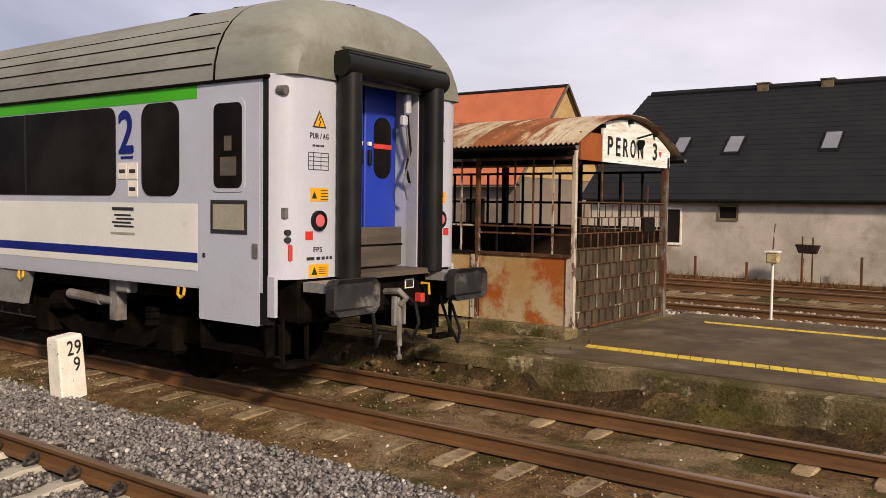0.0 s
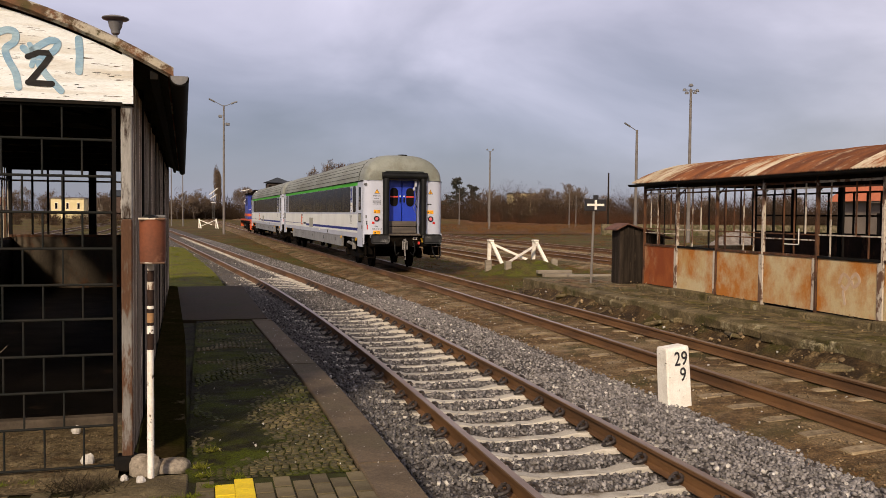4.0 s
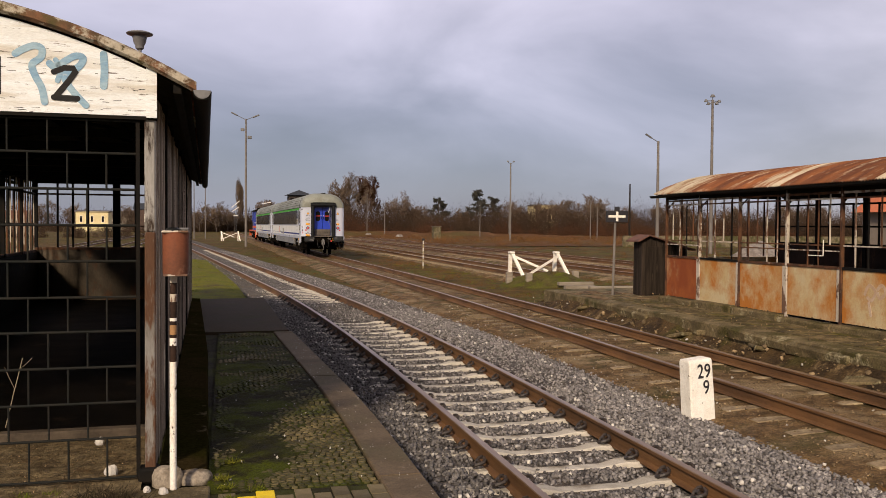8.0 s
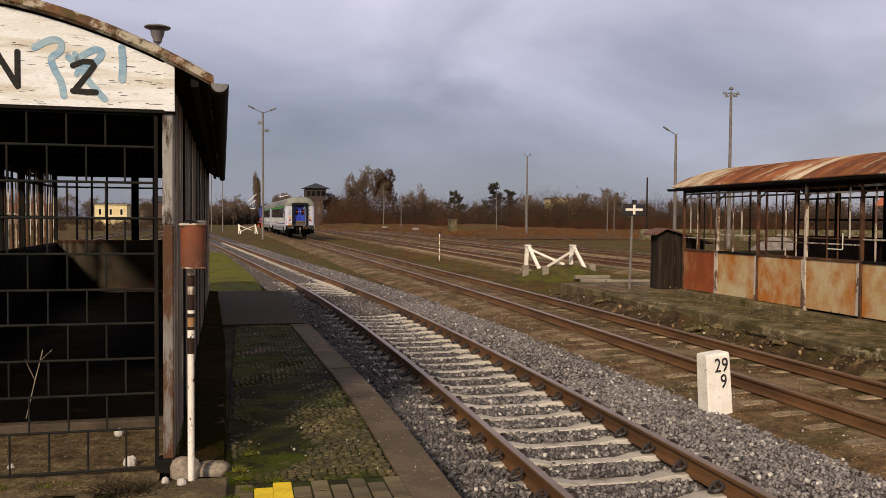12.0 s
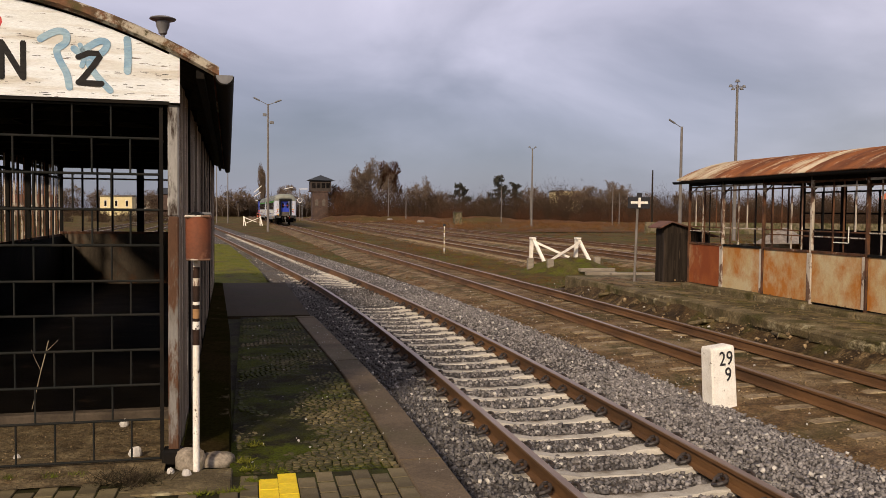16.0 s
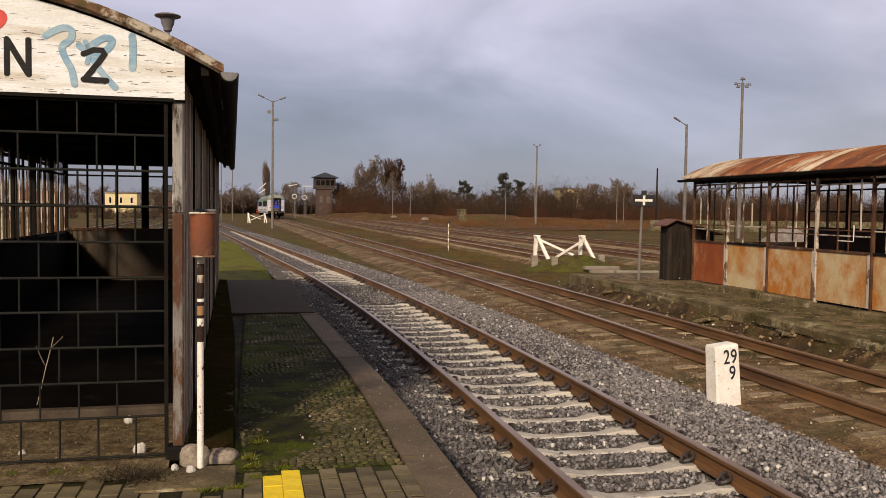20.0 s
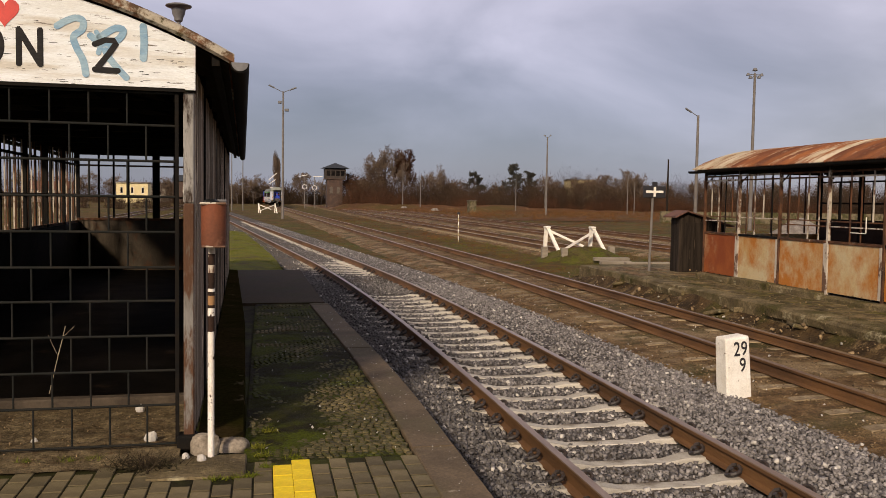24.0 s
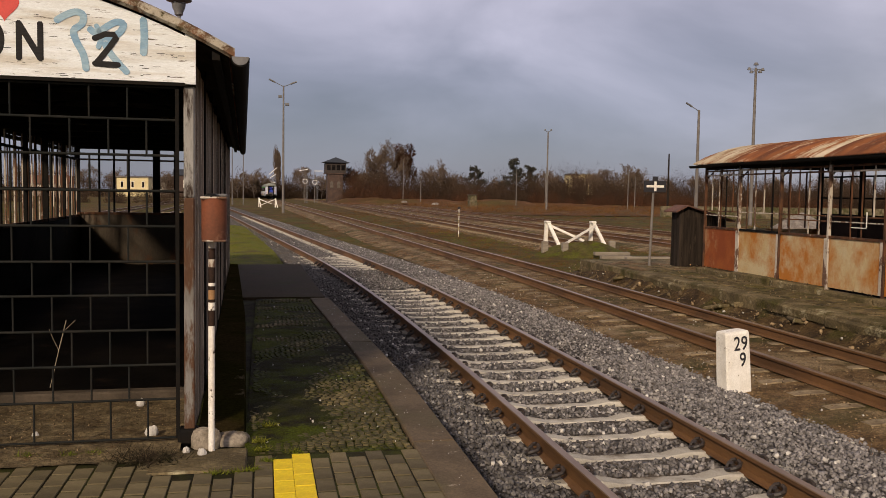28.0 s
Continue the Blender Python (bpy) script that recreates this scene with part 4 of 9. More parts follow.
def build_stones():
    def spread(n, y0, y1, o0, o1):
        y, o = rng.uniform(y0, y1, n), rng.uniform(o0, o1, n)
        return y, o

    pts = []
    for n, y0, y1 in ((17000, -6, -.5), (43000, -0.5, 11), (19000, 11, 22), (9000, 22, 40), (6000, 40, 75)):
        y, o = spread(n, y0, y1, -1.6, 2.8)
        z = bed_height(o) + rng.uniform(-.012, .022, n)
        on_rail = np.minimum(abs(o - HEAD), abs(o + HEAD)) < .09
        ph = (y + 1.62) % .6
        on_sleeper = (np.minimum(ph, .6 - ph) < .115) & (abs(o) < .84)
        # a stretch where fresh stone covers the sleepers
        fresh = (y > 19.5) & (y < 24.6) & (abs(o) < .7)
        z = np.where(fresh, -.150 + rng.uniform(-.03, .02, n), z)
        on_sleeper &= ~fresh
        thin = (o > 2.1) & (rng.random(n) < (o - 2.1) / .8)
        keep = ~on_rail & ~(on_sleeper & (rng.random(n) < .992)) & ~thin
        x = np.array([near_x(t) for t in y]) + o
        pts.append(np.stack([x, y, z], 1)[keep])
    pts = np.concatenate(pts)
    n = 2000
    yb, fb = rng.uniform(-6, 24, n), rng.uniform(0, .9, n)
    xb = 8.22 + .95 * fb
    zb = -.24 + .26 * np.clip((fb - .1) / .5, 0, 1) - np.where(yb < 5.2, .06, 0) * fb + rng.uniform(-.04, .03, n)
    pb = np.stack([xb, yb, zb], 1)
    q = rng.random(n)
    q = np.where((yb < 5.4) & (rng.random(n) < .75), .95, q)
    rock_cloud("bank_stones", pb[q < .05] + [0, 0, -.01], .055, .6, "dirt_stone", "broken stones in the earth bank", "stones")
    rock_cloud("bank_rubble", pb[(q > .12) & (q < .7)], .016, .6, "dirt_stone", "dark stones and rubble in the earth bank", "rubble")
    rock_cloud("bank_chips", pb[q > .972], .024, .5, "white_stone", "pale chips of stone in the earth bank", "stones")
    white = rng.random(len(pts)) < .016
    off = pts[:, 0] - np.array([near_x(t) for t in pts[:, 1]])
    # The share of darker stones falls from the platform side to the outer shoulder.
    darker = ~white & (rng.random(len(pts)) < np.interp(off, [-1.6, -.85, -.6, .7, 1.2], [.95, .9, .45, .4, .05]))
    rock_cloud("ballast_stones", pts[~white & ~darker], .0215, .75, "ballast", "loose grey crushed stone of the near track", "ballast")
    rock_cloud("oily_ballast_stones", pts[darker], .0215, .75, "ballast_dark", "darker crushed stone along the platform and between the rails", "ballast")
    rock_cloud("pale_stones", pts[white] + [0, 0, .012], .028, .6, "white_stone", "scattered whitish stones in the ballast", "stones")
    n = 15000
    y, o = rng.uniform(-1, 24, n), rng.uniform(-2.1, 1.75, n)
    keep = np.minimum(abs(o - HEAD), abs(o + HEAD)) > .09
    z = np.interp(o, [-2.05, -1.6, -1.1, -.72, .3, .75, 1.2, 1.8], [-.36, -.265, -.225, -.212, -.225, -.215, -.23, -.26]) + rng.uniform(-.01, .015, n)
    x = np.array([train_x(t) for t in y]) + o
    keep &= rng.random(n) < np.where((o > 0.85) | (o < -.9), 1, .35)
    p = np.stack([x, y, z], 1)[keep]
    w = rng.random(len(p)) < .03
    rock_cloud("dirt_gravel", p[~w], .014, .5, "dirt_stone", "brown gravel lying in the dirt", "gravel")
    rock_cloud("pale_pebbles", p[w], .019, .5, "white_stone", "pale pebbles in the dirt", "stones")


# ---- platforms ----
def build_platform_near():
    mb = MB()
    rows = []
    for y in ys(-8, 13.95, .6, 1.0):
        e = edge_x(y)
        rows.append([(-7, y, -.4), (-7, y, P2 - .03), (e - .02, y, P2 - .03), (e - .02, y, -.4)])
    mb.loft(rows, close=True, caps=True)
    p = tagged(part("platform", mb, ["joint"]), "low mossy station platform with paved top", "platform", kind="structure")
    # edge slabs
    y = -6.26
    while y < 13.9:
        sb = MB()
        sb.loft([[(edge_x(t) - .30, t, P2 - .14), (edge_x(t) - .30, t, P2 - .006), (edge_x(t) - .29, t, P2 + .004), (edge_x(t) - .012, t, P2 + .004), (edge_x(t), t, P2 - .01), (edge_x(t), t, P2 - .14)] for t in np.linspace(y + .016, min(y + 3.984, 13.94), 9)], close=True, caps=True)
        part("edge_slab", sb, "edge_slab", p)
        y += 4.0
    part("joint_fill", MB().box(-6.95, .985, -7.95, 5.57, P2 - .025, P2 - .001), "joint", p, "mossy sand between the pavers")
    # brick pavers in running rows across the front, with a painted yellow line
    pm = plain_mesh("paver", MB().box(-.0525, .0525, -.0955, .0955, -.05, .006, .003), "paver")
    ym = plain_mesh("paver_yellow", MB().box(-.0575, .0575, -.1025, .1025, -.05, .007, .003), "paver_yellow")
    cnt, rest = 0, MB()
    for c in range(67):
        x = .935 - c * .1165
        for k in range(62):
            y = 5.47 - k * .212 - (.106 if c % 2 else 0)
            if x < -6.9 or y < -7.9 or (-.66 < x < -.06 and y > 5.22) or (x < -.6 and y > 5.5):
                continue
            z = P2 + .004 * noise.noise((x * 3, y * 3, 1)) + .003 * noise.noise((x * 31, y * 31, 6))
            yellow = .06 < x < .29
            if y > 4.2 and (cnt < 300 or yellow):
                ob = piece("paver", ym if yellow else pm, p, (x, y, z), .012 * noise.noise((x * 9, y * 9, 4)))
                ob.rotation_euler[0] = .02 * noise.noise((x * 7, y * 7, 9))
                cnt += 1
            else:
                rest.box(x - .0525, x + .0525, y - .0955, y + .0955, z - .05, z + .006)
    tagged(part("pavers", rest, "paver", p), kind="stuff")
    fy = rng.uniform(3.5, 13, 110)
    fx_ = np.array([edge_x(t) for t in fy]) - rng.uniform(.02, .28, 110)
    rock_cloud("slab_flecks", np.stack([fx_, fy, np.full(110, P2 + .004)], 1), .0065, .25, "white_stone", "pale flecks and chips on the edge slabs", "flecks")
    lx, ly = rng.uniform(-.05, 1.0, 70), rng.uniform(5.7, 13, 70)
    rock_cloud("cobble_litter", np.stack([lx, ly, np.full(70, P2 + .008)], 1), .009, .3, "white_stone", "pale litter and leaves on the mossy cobbles", "litter")
    # small uneven cobbles between the shelter and the edge, sunk in moss
    cms = []
    for i in range(4):
        mb = MB()
        pts = [(.0262 * (1 + .3 * noise.noise((i * 3.1, t, 0))) * math.cos(t) * (1.15 if i % 2 else .95), .0255 * (1 + .3 * noise.noise((i * 5.3, t, 1))) * math.sin(t)) for t in np.linspace(0, 2 * math.pi, 8)[:-1]]
        mb.loft([[(x, y, -.04) for x, y in pts], [(x, y, .0) for x, y in pts], [(x * .86, y * .86, .007) for x, y in pts]], close=True, caps=True)
        cms.append(plain_mesh("cobble", mb, "cobble"))
    cnt, far = 0, MB()
    y = 5.66
    while y < 13.8:
        x = -.08 + .03 * random.random()
        while x < edge_x(y) - .33:
            px, py = x + random.uniform(-.008, .008), y + random.uniform(-.008, .008)
            z = P2 - .012 + .02 * noise.noise((px * 1.7, py * 1.7, 5)) - (.03 if noise.noise((px * 1.1, py * 0.9, 8)) > .3 + .5 * max(0, px - .3) else 0)
            if cnt < 300 and x > .25 and y > 5.75:
                piece("cobble", cms[cnt % 4], p, (px, py, z), random.uniform(0, 6))
                cnt += 1
            else:
                r = .042
                far.add([(px + r * math.cos(t) * .95, py + r * math.sin(t), z + h) for h, r in ((-.03, .025), (.0, .0245), (.006, .020)) for t in (.4, 1.5, 2.5, 3.6, 4.7, 5.7)],
                        [tuple(range(12, 18))] + [(j * 6 + i, j * 6 + (i + 1) % 6, j * 6 + 6 + (i + 1) % 6, j * 6 + 6 + i) for j in range(2) for i in range(6)])
            x += .053
        y += .051
    tagged(part("cobbles", far, "cobble", p), kind="stuff")
    # moss and earth that have grown over the cobbles, least near the paved front corner
    rows = []
    for y in np.arange(5.60, 13.95, .06):
        row = []
        for q in np.linspace(0, 1, 22):
            x = -.12 + q * (edge_x(y) - .31 + .12)
            bias = -.004 - .005 * max(0, min(1, (x - .15) / .5)) * max(0, min(1, (8.6 - y) / 2.2)) - .004 * max(0, min(1, (x - .2) / .4))
            row.append((x, y, P2 - .004 + bias + .013 * noise.noise((x * 2.2, y * 1.6, 4)) + .012 * noise.noise((x * 9, y * 9, 6)) + .006 * noise.noise((x * 30, y * 30, 2))))
        rows.append(row)
    tagged(part("moss_cover", MB().loft(rows), "moss_dark", smooth=True), "dark moss and earth over the cobbles", "moss", kind="structure")
    # asphalt patch and mossy end of the platform
    mb = MB()
    mb.loft([[(-.6, y, -.4), (-.6, y, P2 + .012), (edge_x(y) - .06, y, P2 + .016), (edge_x(y) - .05, y, -.4)] for y in (13.96, 16, 18, 20.3)], close=True, caps=True)
    tagged(part("platform_patch", mb, "dark_asphalt"), "dark asphalt patch on the platform", "platform", kind="structure")
    mb = MB()
    gx = lambda y: .62 + bend(y, 20, 10, -.062)
    mb.loft([[(gx(y) - 5.5, y, .0), (gx(y) - 1.4, y, .22 - .004 * (y - 20)), (gx(y) - .7, y, .26 - .006 * (y - 20)), (gx(y) - .15, y, .2 - .006 * (y - 20)), (gx(y) + .1, y, -.3)] for y in ys(20.3, 50, .8, 1.0)])
    tagged(part("grass_bank", mb, "moss", smooth=True), "bright green mossy grass at the platform's far end", "grass", kind="structure")


def build_platform_far():
    mb = MB()
    rows = []
    for y in ys(-14, 23.6, .5, 1.0):
        e = 8.86
        w = .02 * noise.noise((0, y * .9, 3))
        rows.append([(e + w, y, -.4), (e + w * 2, y, -.1), (e + w, y, P3 - .02), (e + .03 + w, y, P3), (10.0, y, P3 + .01), (13.9, y, P3 + .01), (14.4, y, P3 - .05), (14.4, y, -.4)])
    mb.loft(rows, close=True, caps=True)
    p = tagged(part("platform", mb, "old_edge", smooth=True), "crumbling concrete platform edge with moss", "platform", kind="structure")
    tagged(part("platform_top", MB().box(9.12, 14.3, -14, 5.4, P3 - .1, P3 + .016), "asphalt"), "brown worn asphalt top of the platform", "platform", kind="structure")
    # broken coping, each stone sunk and tilted in its own way
    y = 5.3
    k = 0
    while y < 23:
        ln = random.uniform(.9, 1.7)
        k += 1
        if k % 5 != 3:
            dz, tip, dx = random.uniform(-.10, .0), random.uniform(-.04, .04), random.uniform(-.05, .14)
            mb = MB()
            mb.loft([[(8.82 + dx + .02 * noise.noise((yy * 3, 1, 1)), yy, P3 - .16 + dz), (8.80 + dx + .02 * noise.noise((yy * 4, 2, 1)), yy, P3 - .03 + dz + tip * q), (8.84 + dx, yy, P3 + .005 + dz + tip * q), (9.28, yy, P3 + .012 + dz * .6 + tip * q), (9.30, yy, P3 - .16)] for q, yy in ((q, y + (ln - .04) * (q + 1) / 2) for q in (-1, -.6, -.2, .2, .6, 1))], close=True, caps=True)
            part("coping_stone", mb, "old_edge", p)
        y += ln
    # earth and rubble heaped against the edge
    rows = []
    for y in np.arange(-8, 24.5, .12):
        hi = (.07 if y > 5.2 else -.05) + .16 * noise.noise((1.5, y * .8, 3)) + .04 * noise.noise((7, y * 3, 3))
        hi = hi * (1 if y < 22 else max(0, (24.5 - y) / 2.5)) - (0 if y < 22 else .25 * (y - 22) / 2.5)
        w = .12 * noise.noise((4, y * .7, 1))
        rows.append([(8.25 + w + f * (.95 + .1 * w), y, -.27 + (hi + .27) * g + .035 * noise.noise((f * 5, y * 2.3, 6)) + .02 * noise.noise((f * 13, y * 9, 2))) for f, g in ((0, 0), (.15, .1), (.3, .28), (.45, .5), (.6, .8), (.72, .97), (.85, .9), (1, .5))])
    tagged(part("dirt_bank", MB().loft(rows), "bank_dirt", smooth=True), "dark mossy earth bank against the platform edge", "bank", kind="structure")
    # dirt over the far part of the platform
    rows = [[(x, y, P3 + .012 + .03 * noise.noise((x * 2, y * 2, 4)) - (.5 * max(0, y - 22.6) / 2)) for x in np.linspace(9.0, 14.2, 30)] for y in np.arange(19.9, 24.6, .15)]
    tagged(part("platform_dirt", MB().loft(rows), "dirt", smooth=True), "brown earth over the platform's far end", "earth", kind="structure")
    # blocks that have broken off the edge
    rb = random.Random(8)
    for k in range(5):
        bx_, by_ = rb.uniform(8.62, 8.95), rb.uniform(6.5, 21)
        L, W, H = rb.uniform(.16, .42), rb.uniform(.08, .15), rb.uniform(.03, .055)
        bl = part("edge_block", MB().box(-L, L, -W, W, -H, H, .02), "old_edge")
        bl.location = (bx_, by_, -.13 + .45 * (bx_ - 8.62))
        bl.rotation_euler = (rb.uniform(-.3, .3), rb.uniform(.0, .5), rb.uniform(.9, 2.2))
        tagged(bl, "broken mossy stone block sunk in the bank", "stone block", group="broken edge blocks")
    # yellow hatched warning lines
    for name, x, y0, y1, w in (("warning_line", 10.0, -13, 5.05, .11), ("warning_line", 13.3, -13, 4.7, .08)):
        line = thing(name, (x, y0, P3 + .01), "faded yellow warning line of short slanting dashes", "line marking")
        mb = MB()
        y = y1
        while y > y0:
            mb.add([(x - w, y - .02, P3 + .02), (x + w, y + .05, P3 + .02), (x + w, y - .09, P3 + .02), (x - w, y - .16, P3 + .02), (x - w, y - .02, P3 + .01), (x + w, y + .05, P3 + .01), (x + w, y - .09, P3 + .01), (x - w, y - .16, P3 + .01)], [(0, 1, 2, 3), (4, 5, 1, 0), (6, 7, 3, 2), (5, 6, 2, 1), (7, 4, 0, 3)])
            y -= .152
        part("paint_dash", mb, "yellow_line", line)
    # cobbled strip between coping and shelter
    rest, cnt = MB(), 0
    y = 5.6
    while y < 21.5:
        x = 9.36
        while x < 10.14:
            z = P3 + .012 + .012 * noise.noise((x * 3, y * 3, 2))
            sx = .058
            rest.box(x - sx, x + sx, y - .05, y + .05, z - .03, z + .01 * random.random())
            x += .125
        y += .115
    tagged(part("cobbles", rest, "wet_cobble", p), kind="stuff")
    n = 260
    q = np.stack([rng.uniform(9.0, 10.5, n), rng.uniform(5, 22, n), np.full(n, P3 + .03)], 1)
    q[:, 2] += np.where(q[:, 0] > 10.28, .13, 0)
    rock_cloud("platform_litter", q, .02, .3, "dirt_stone", "chips of stone and dead leaves on the platform", "litter")


build_platform_near()
build_platform_far()
build_tracks()
build_stones()


# ---- platform shelters ----
ARCH = 0.15


def stroke_loft(mb, pts, w, put):
    """A flat painted stroke along pts in a face's own two directions."""
    rows = []
    while len(pts) > 4 and math.hypot(pts[0][0] - pts[-1][0], pts[0][1] - pts[-1][1]) < w * 1.15:
        pts = pts[:-1]
    for i, (a, b) in enumerate(pts):
        (p, q), (r, t) = pts[max(i - 1, 0)], pts[min(i + 1, len(pts) - 1)]
        L = math.hypot(r - p, t - q) or 1
        nx, nz = -(t - q) / L * w / 2, (r - p) / L * w / 2
        ux, uz = (r - p) / L * w / 2, (t - q) / L * w / 2
        # rounded ends, as a spray can or a brush leaves them
        ends = ((-1, .25), (-.8, .62), (-.45, .9), (0, 1)) if i == 0 else ((0, 1), (.45, .9), (.8, .62), (1, .25)) if i == len(pts) - 1 else ((0, 1),)
        for e, g in ends:
            c, d = a + ux * e, b + uz * e
            rows.append([put(c + nx * g, d + nz * g, 0), put(c - nx * g, d - nz * g, 0), put(c - nx * g, d - nz * g, 1), put(c + nx * g, d + nz * g, 1)])
    mb.loft(rows, close=True, caps=True)


def ribbon_stroke(mb, pts, w, y, d):
    stroke_loft(mb, pts, w, lambda a, b, k: (a, y + k * d, b))


def smooth_line(pts, n=4):
    """More points along a rounded line through pts."""
    out = []
    for i in range(len(pts) - 1):
        p = [pts[max(0, min(len(pts) - 1, i + k))] for k in (-1, 0, 1, 2)]
        for j in range(n):
            t = j / n
            out.append(tuple(.5 * (2 * p[1][k] + (p[2][k] - p[0][k]) * t + (2 * p[0][k] - 5 * p[1][k] + 4 * p[2][k] - p[3][k]) * t * t + (3 * p[1][k] - p[0][k] - 3 * p[2][k] + p[3][k]) * t ** 3) for k in (0, 1)))
    return out + [pts[-1]]


def stroke_x(mb, pts, w, x):
    stroke_loft(mb, pts, w, lambda a, b, k: (x - .004 * (1 - k), a, b))


def arch_roof(sh, xc, half, y0, y1, apex, pattern):
    """Curved corrugated sheets, one part each, that lap over light purlins."""
    y, k = y0, 0
    w = .84
    nx = 12
    while y < y1 - .05:
        ye = min(y + w, y1)
        mb = MB()
        n = max(4, int((ye - y) / .076 * 4))
        rows_t, rows_b = [], []
        for i in range(n + 1):
            yy = y + (ye - y + .02) * i / n
            c = .017 * math.sin(2 * math.pi * (yy - y0) / .076) + (.004 if k % 2 else 0)
            row = []
            for j in range(nx + 1):
                dx = -half + 2 * half * j / nx
                ext = (.02 * noise.noise((k * 3.3, j, 1)) if j in (0, nx) else 0)
                row.append((xc + dx + ext, yy, apex - ARCH * dx * dx + c + .01 * noise.noise((dx * 2, yy * 1.5, 3))))
            rows_t.append(row)
            rows_b.append([(a, b, z - .006) for a, b, z in row])
        mb.loft(rows_t); mb.loft(rows_b)
        m = nx + 1
        o2 = m * (n + 1)
        for i in range(n):
            for j in (0, nx):
                a = i * m + j
                mb.f.append((a, a + m, o2 + a + m, o2 + a)); mb.m.append(0)
        part("roof_sheet", mb, pattern[k % len(pattern)], sh, smooth=True)
        y += w
        k += 1
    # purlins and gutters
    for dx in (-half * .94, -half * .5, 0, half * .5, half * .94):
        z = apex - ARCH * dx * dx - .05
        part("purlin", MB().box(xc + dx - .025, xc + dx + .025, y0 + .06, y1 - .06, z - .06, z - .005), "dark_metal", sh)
    for s in (-1, 1):
        gx, gz = xc + s * (half + .045), apex - ARCH * half * half - .035
        mb = MB()
        pro = [(gx + .06 * math.cos(t), gz + .06 * math.sin(t)) for t in np.linspace(math.pi, 2 * math.pi, 8)]
        pro += [(gx + .05 * math.cos(t), gz + .05 * math.sin(t)) for t in np.linspace(2 * math.pi, math.pi, 8)]
        mb.loft([[(a, y, z + .015 * noise.noise((y * .6, s, 4))) for a, z in pro] for y in ys(y0 - .02, y1 + .02, .4, 1.0)], close=True, caps=True)
        g = part("gutter", mb, "dark_metal", sh, "dark sheet-metal gutter", smooth=True)
        cap = MB().extrude([(gx + .055 * math.cos(t), gz + .055 * math.sin(t)) for t in np.linspace(math.pi, 2 * math.pi, 9)], y0 - .026, y0 - .018)
        part("gutter_end", cap, "lamp_grey", g, "pale half-round gutter cap")


def arch_ribs(sh, xc, half, ylist, apex):
    for y in ylist:
        pts = [(xc + d, y, apex - ARCH * d * d - .075) for d in np.linspace(-half, half, 11)]
        part("roof_rib", MB().tube(pts, .02, 6), "dark_metal", sh)
        z = apex - ARCH * half * half - .14
        part("tie_beam", MB().box(xc - half, xc + half, y - .025, y + .025, z - .06, z + .02), "dark_metal", sh)


def sign_board(sh, xc, half, y, z0, apex, x_from=None, y_back=.035):
    mb = MB()
    n = 16
    lo = -half if x_from is None else x_from - xc
    rows = []
    for i in range(n + 1):
        d = lo + (half - lo) * i / n
        rows.append([(xc + d, y, z0), (xc + d, y, apex - ARCH * d * d - .06), (xc + d, y + y_back, apex - ARCH * d * d - .06), (xc + d, y + y_back, z0)])
    mb.loft(rows, close=True, caps=True)
    return part("sign_board", mb, "sign_white", sh, "peeling white painted sign board")


def brick_bond_grille(sh, x0, x1, y, zs, pitch, r=.008):
    g = part("grille_frame", MB().box(x1 - .012, x1 + .012, y - .012, y + .012, zs[0], zs[-1]), "dark_metal", sh, "dark welded bar grille")
    part("grille_stile", MB().box(x0 - .012, x0 + .012, y - .012, y + .012, zs[0], zs[-1]), "dark_metal", g)
    for z in zs:
        part("grille_rail", MB().cyl((x0, y, z), (x1, y, z), .0085, .0085, 8), "grille_iron", g, smooth=True)
    hs = [b - a for a, b in zip(zs, zs[1:])]
    for i, (z, h) in enumerate(zip(zs, hs)):
        x = x1 - .19 - (pitch / 2 if i % 2 else 0)
        while x > x0 + .05:
            part("grille_bar", MB().cyl((x, y, z), (x, y, z + h), r, r, 8, caps=False), "grille_iron", g, smooth=True)
            x -= pitch


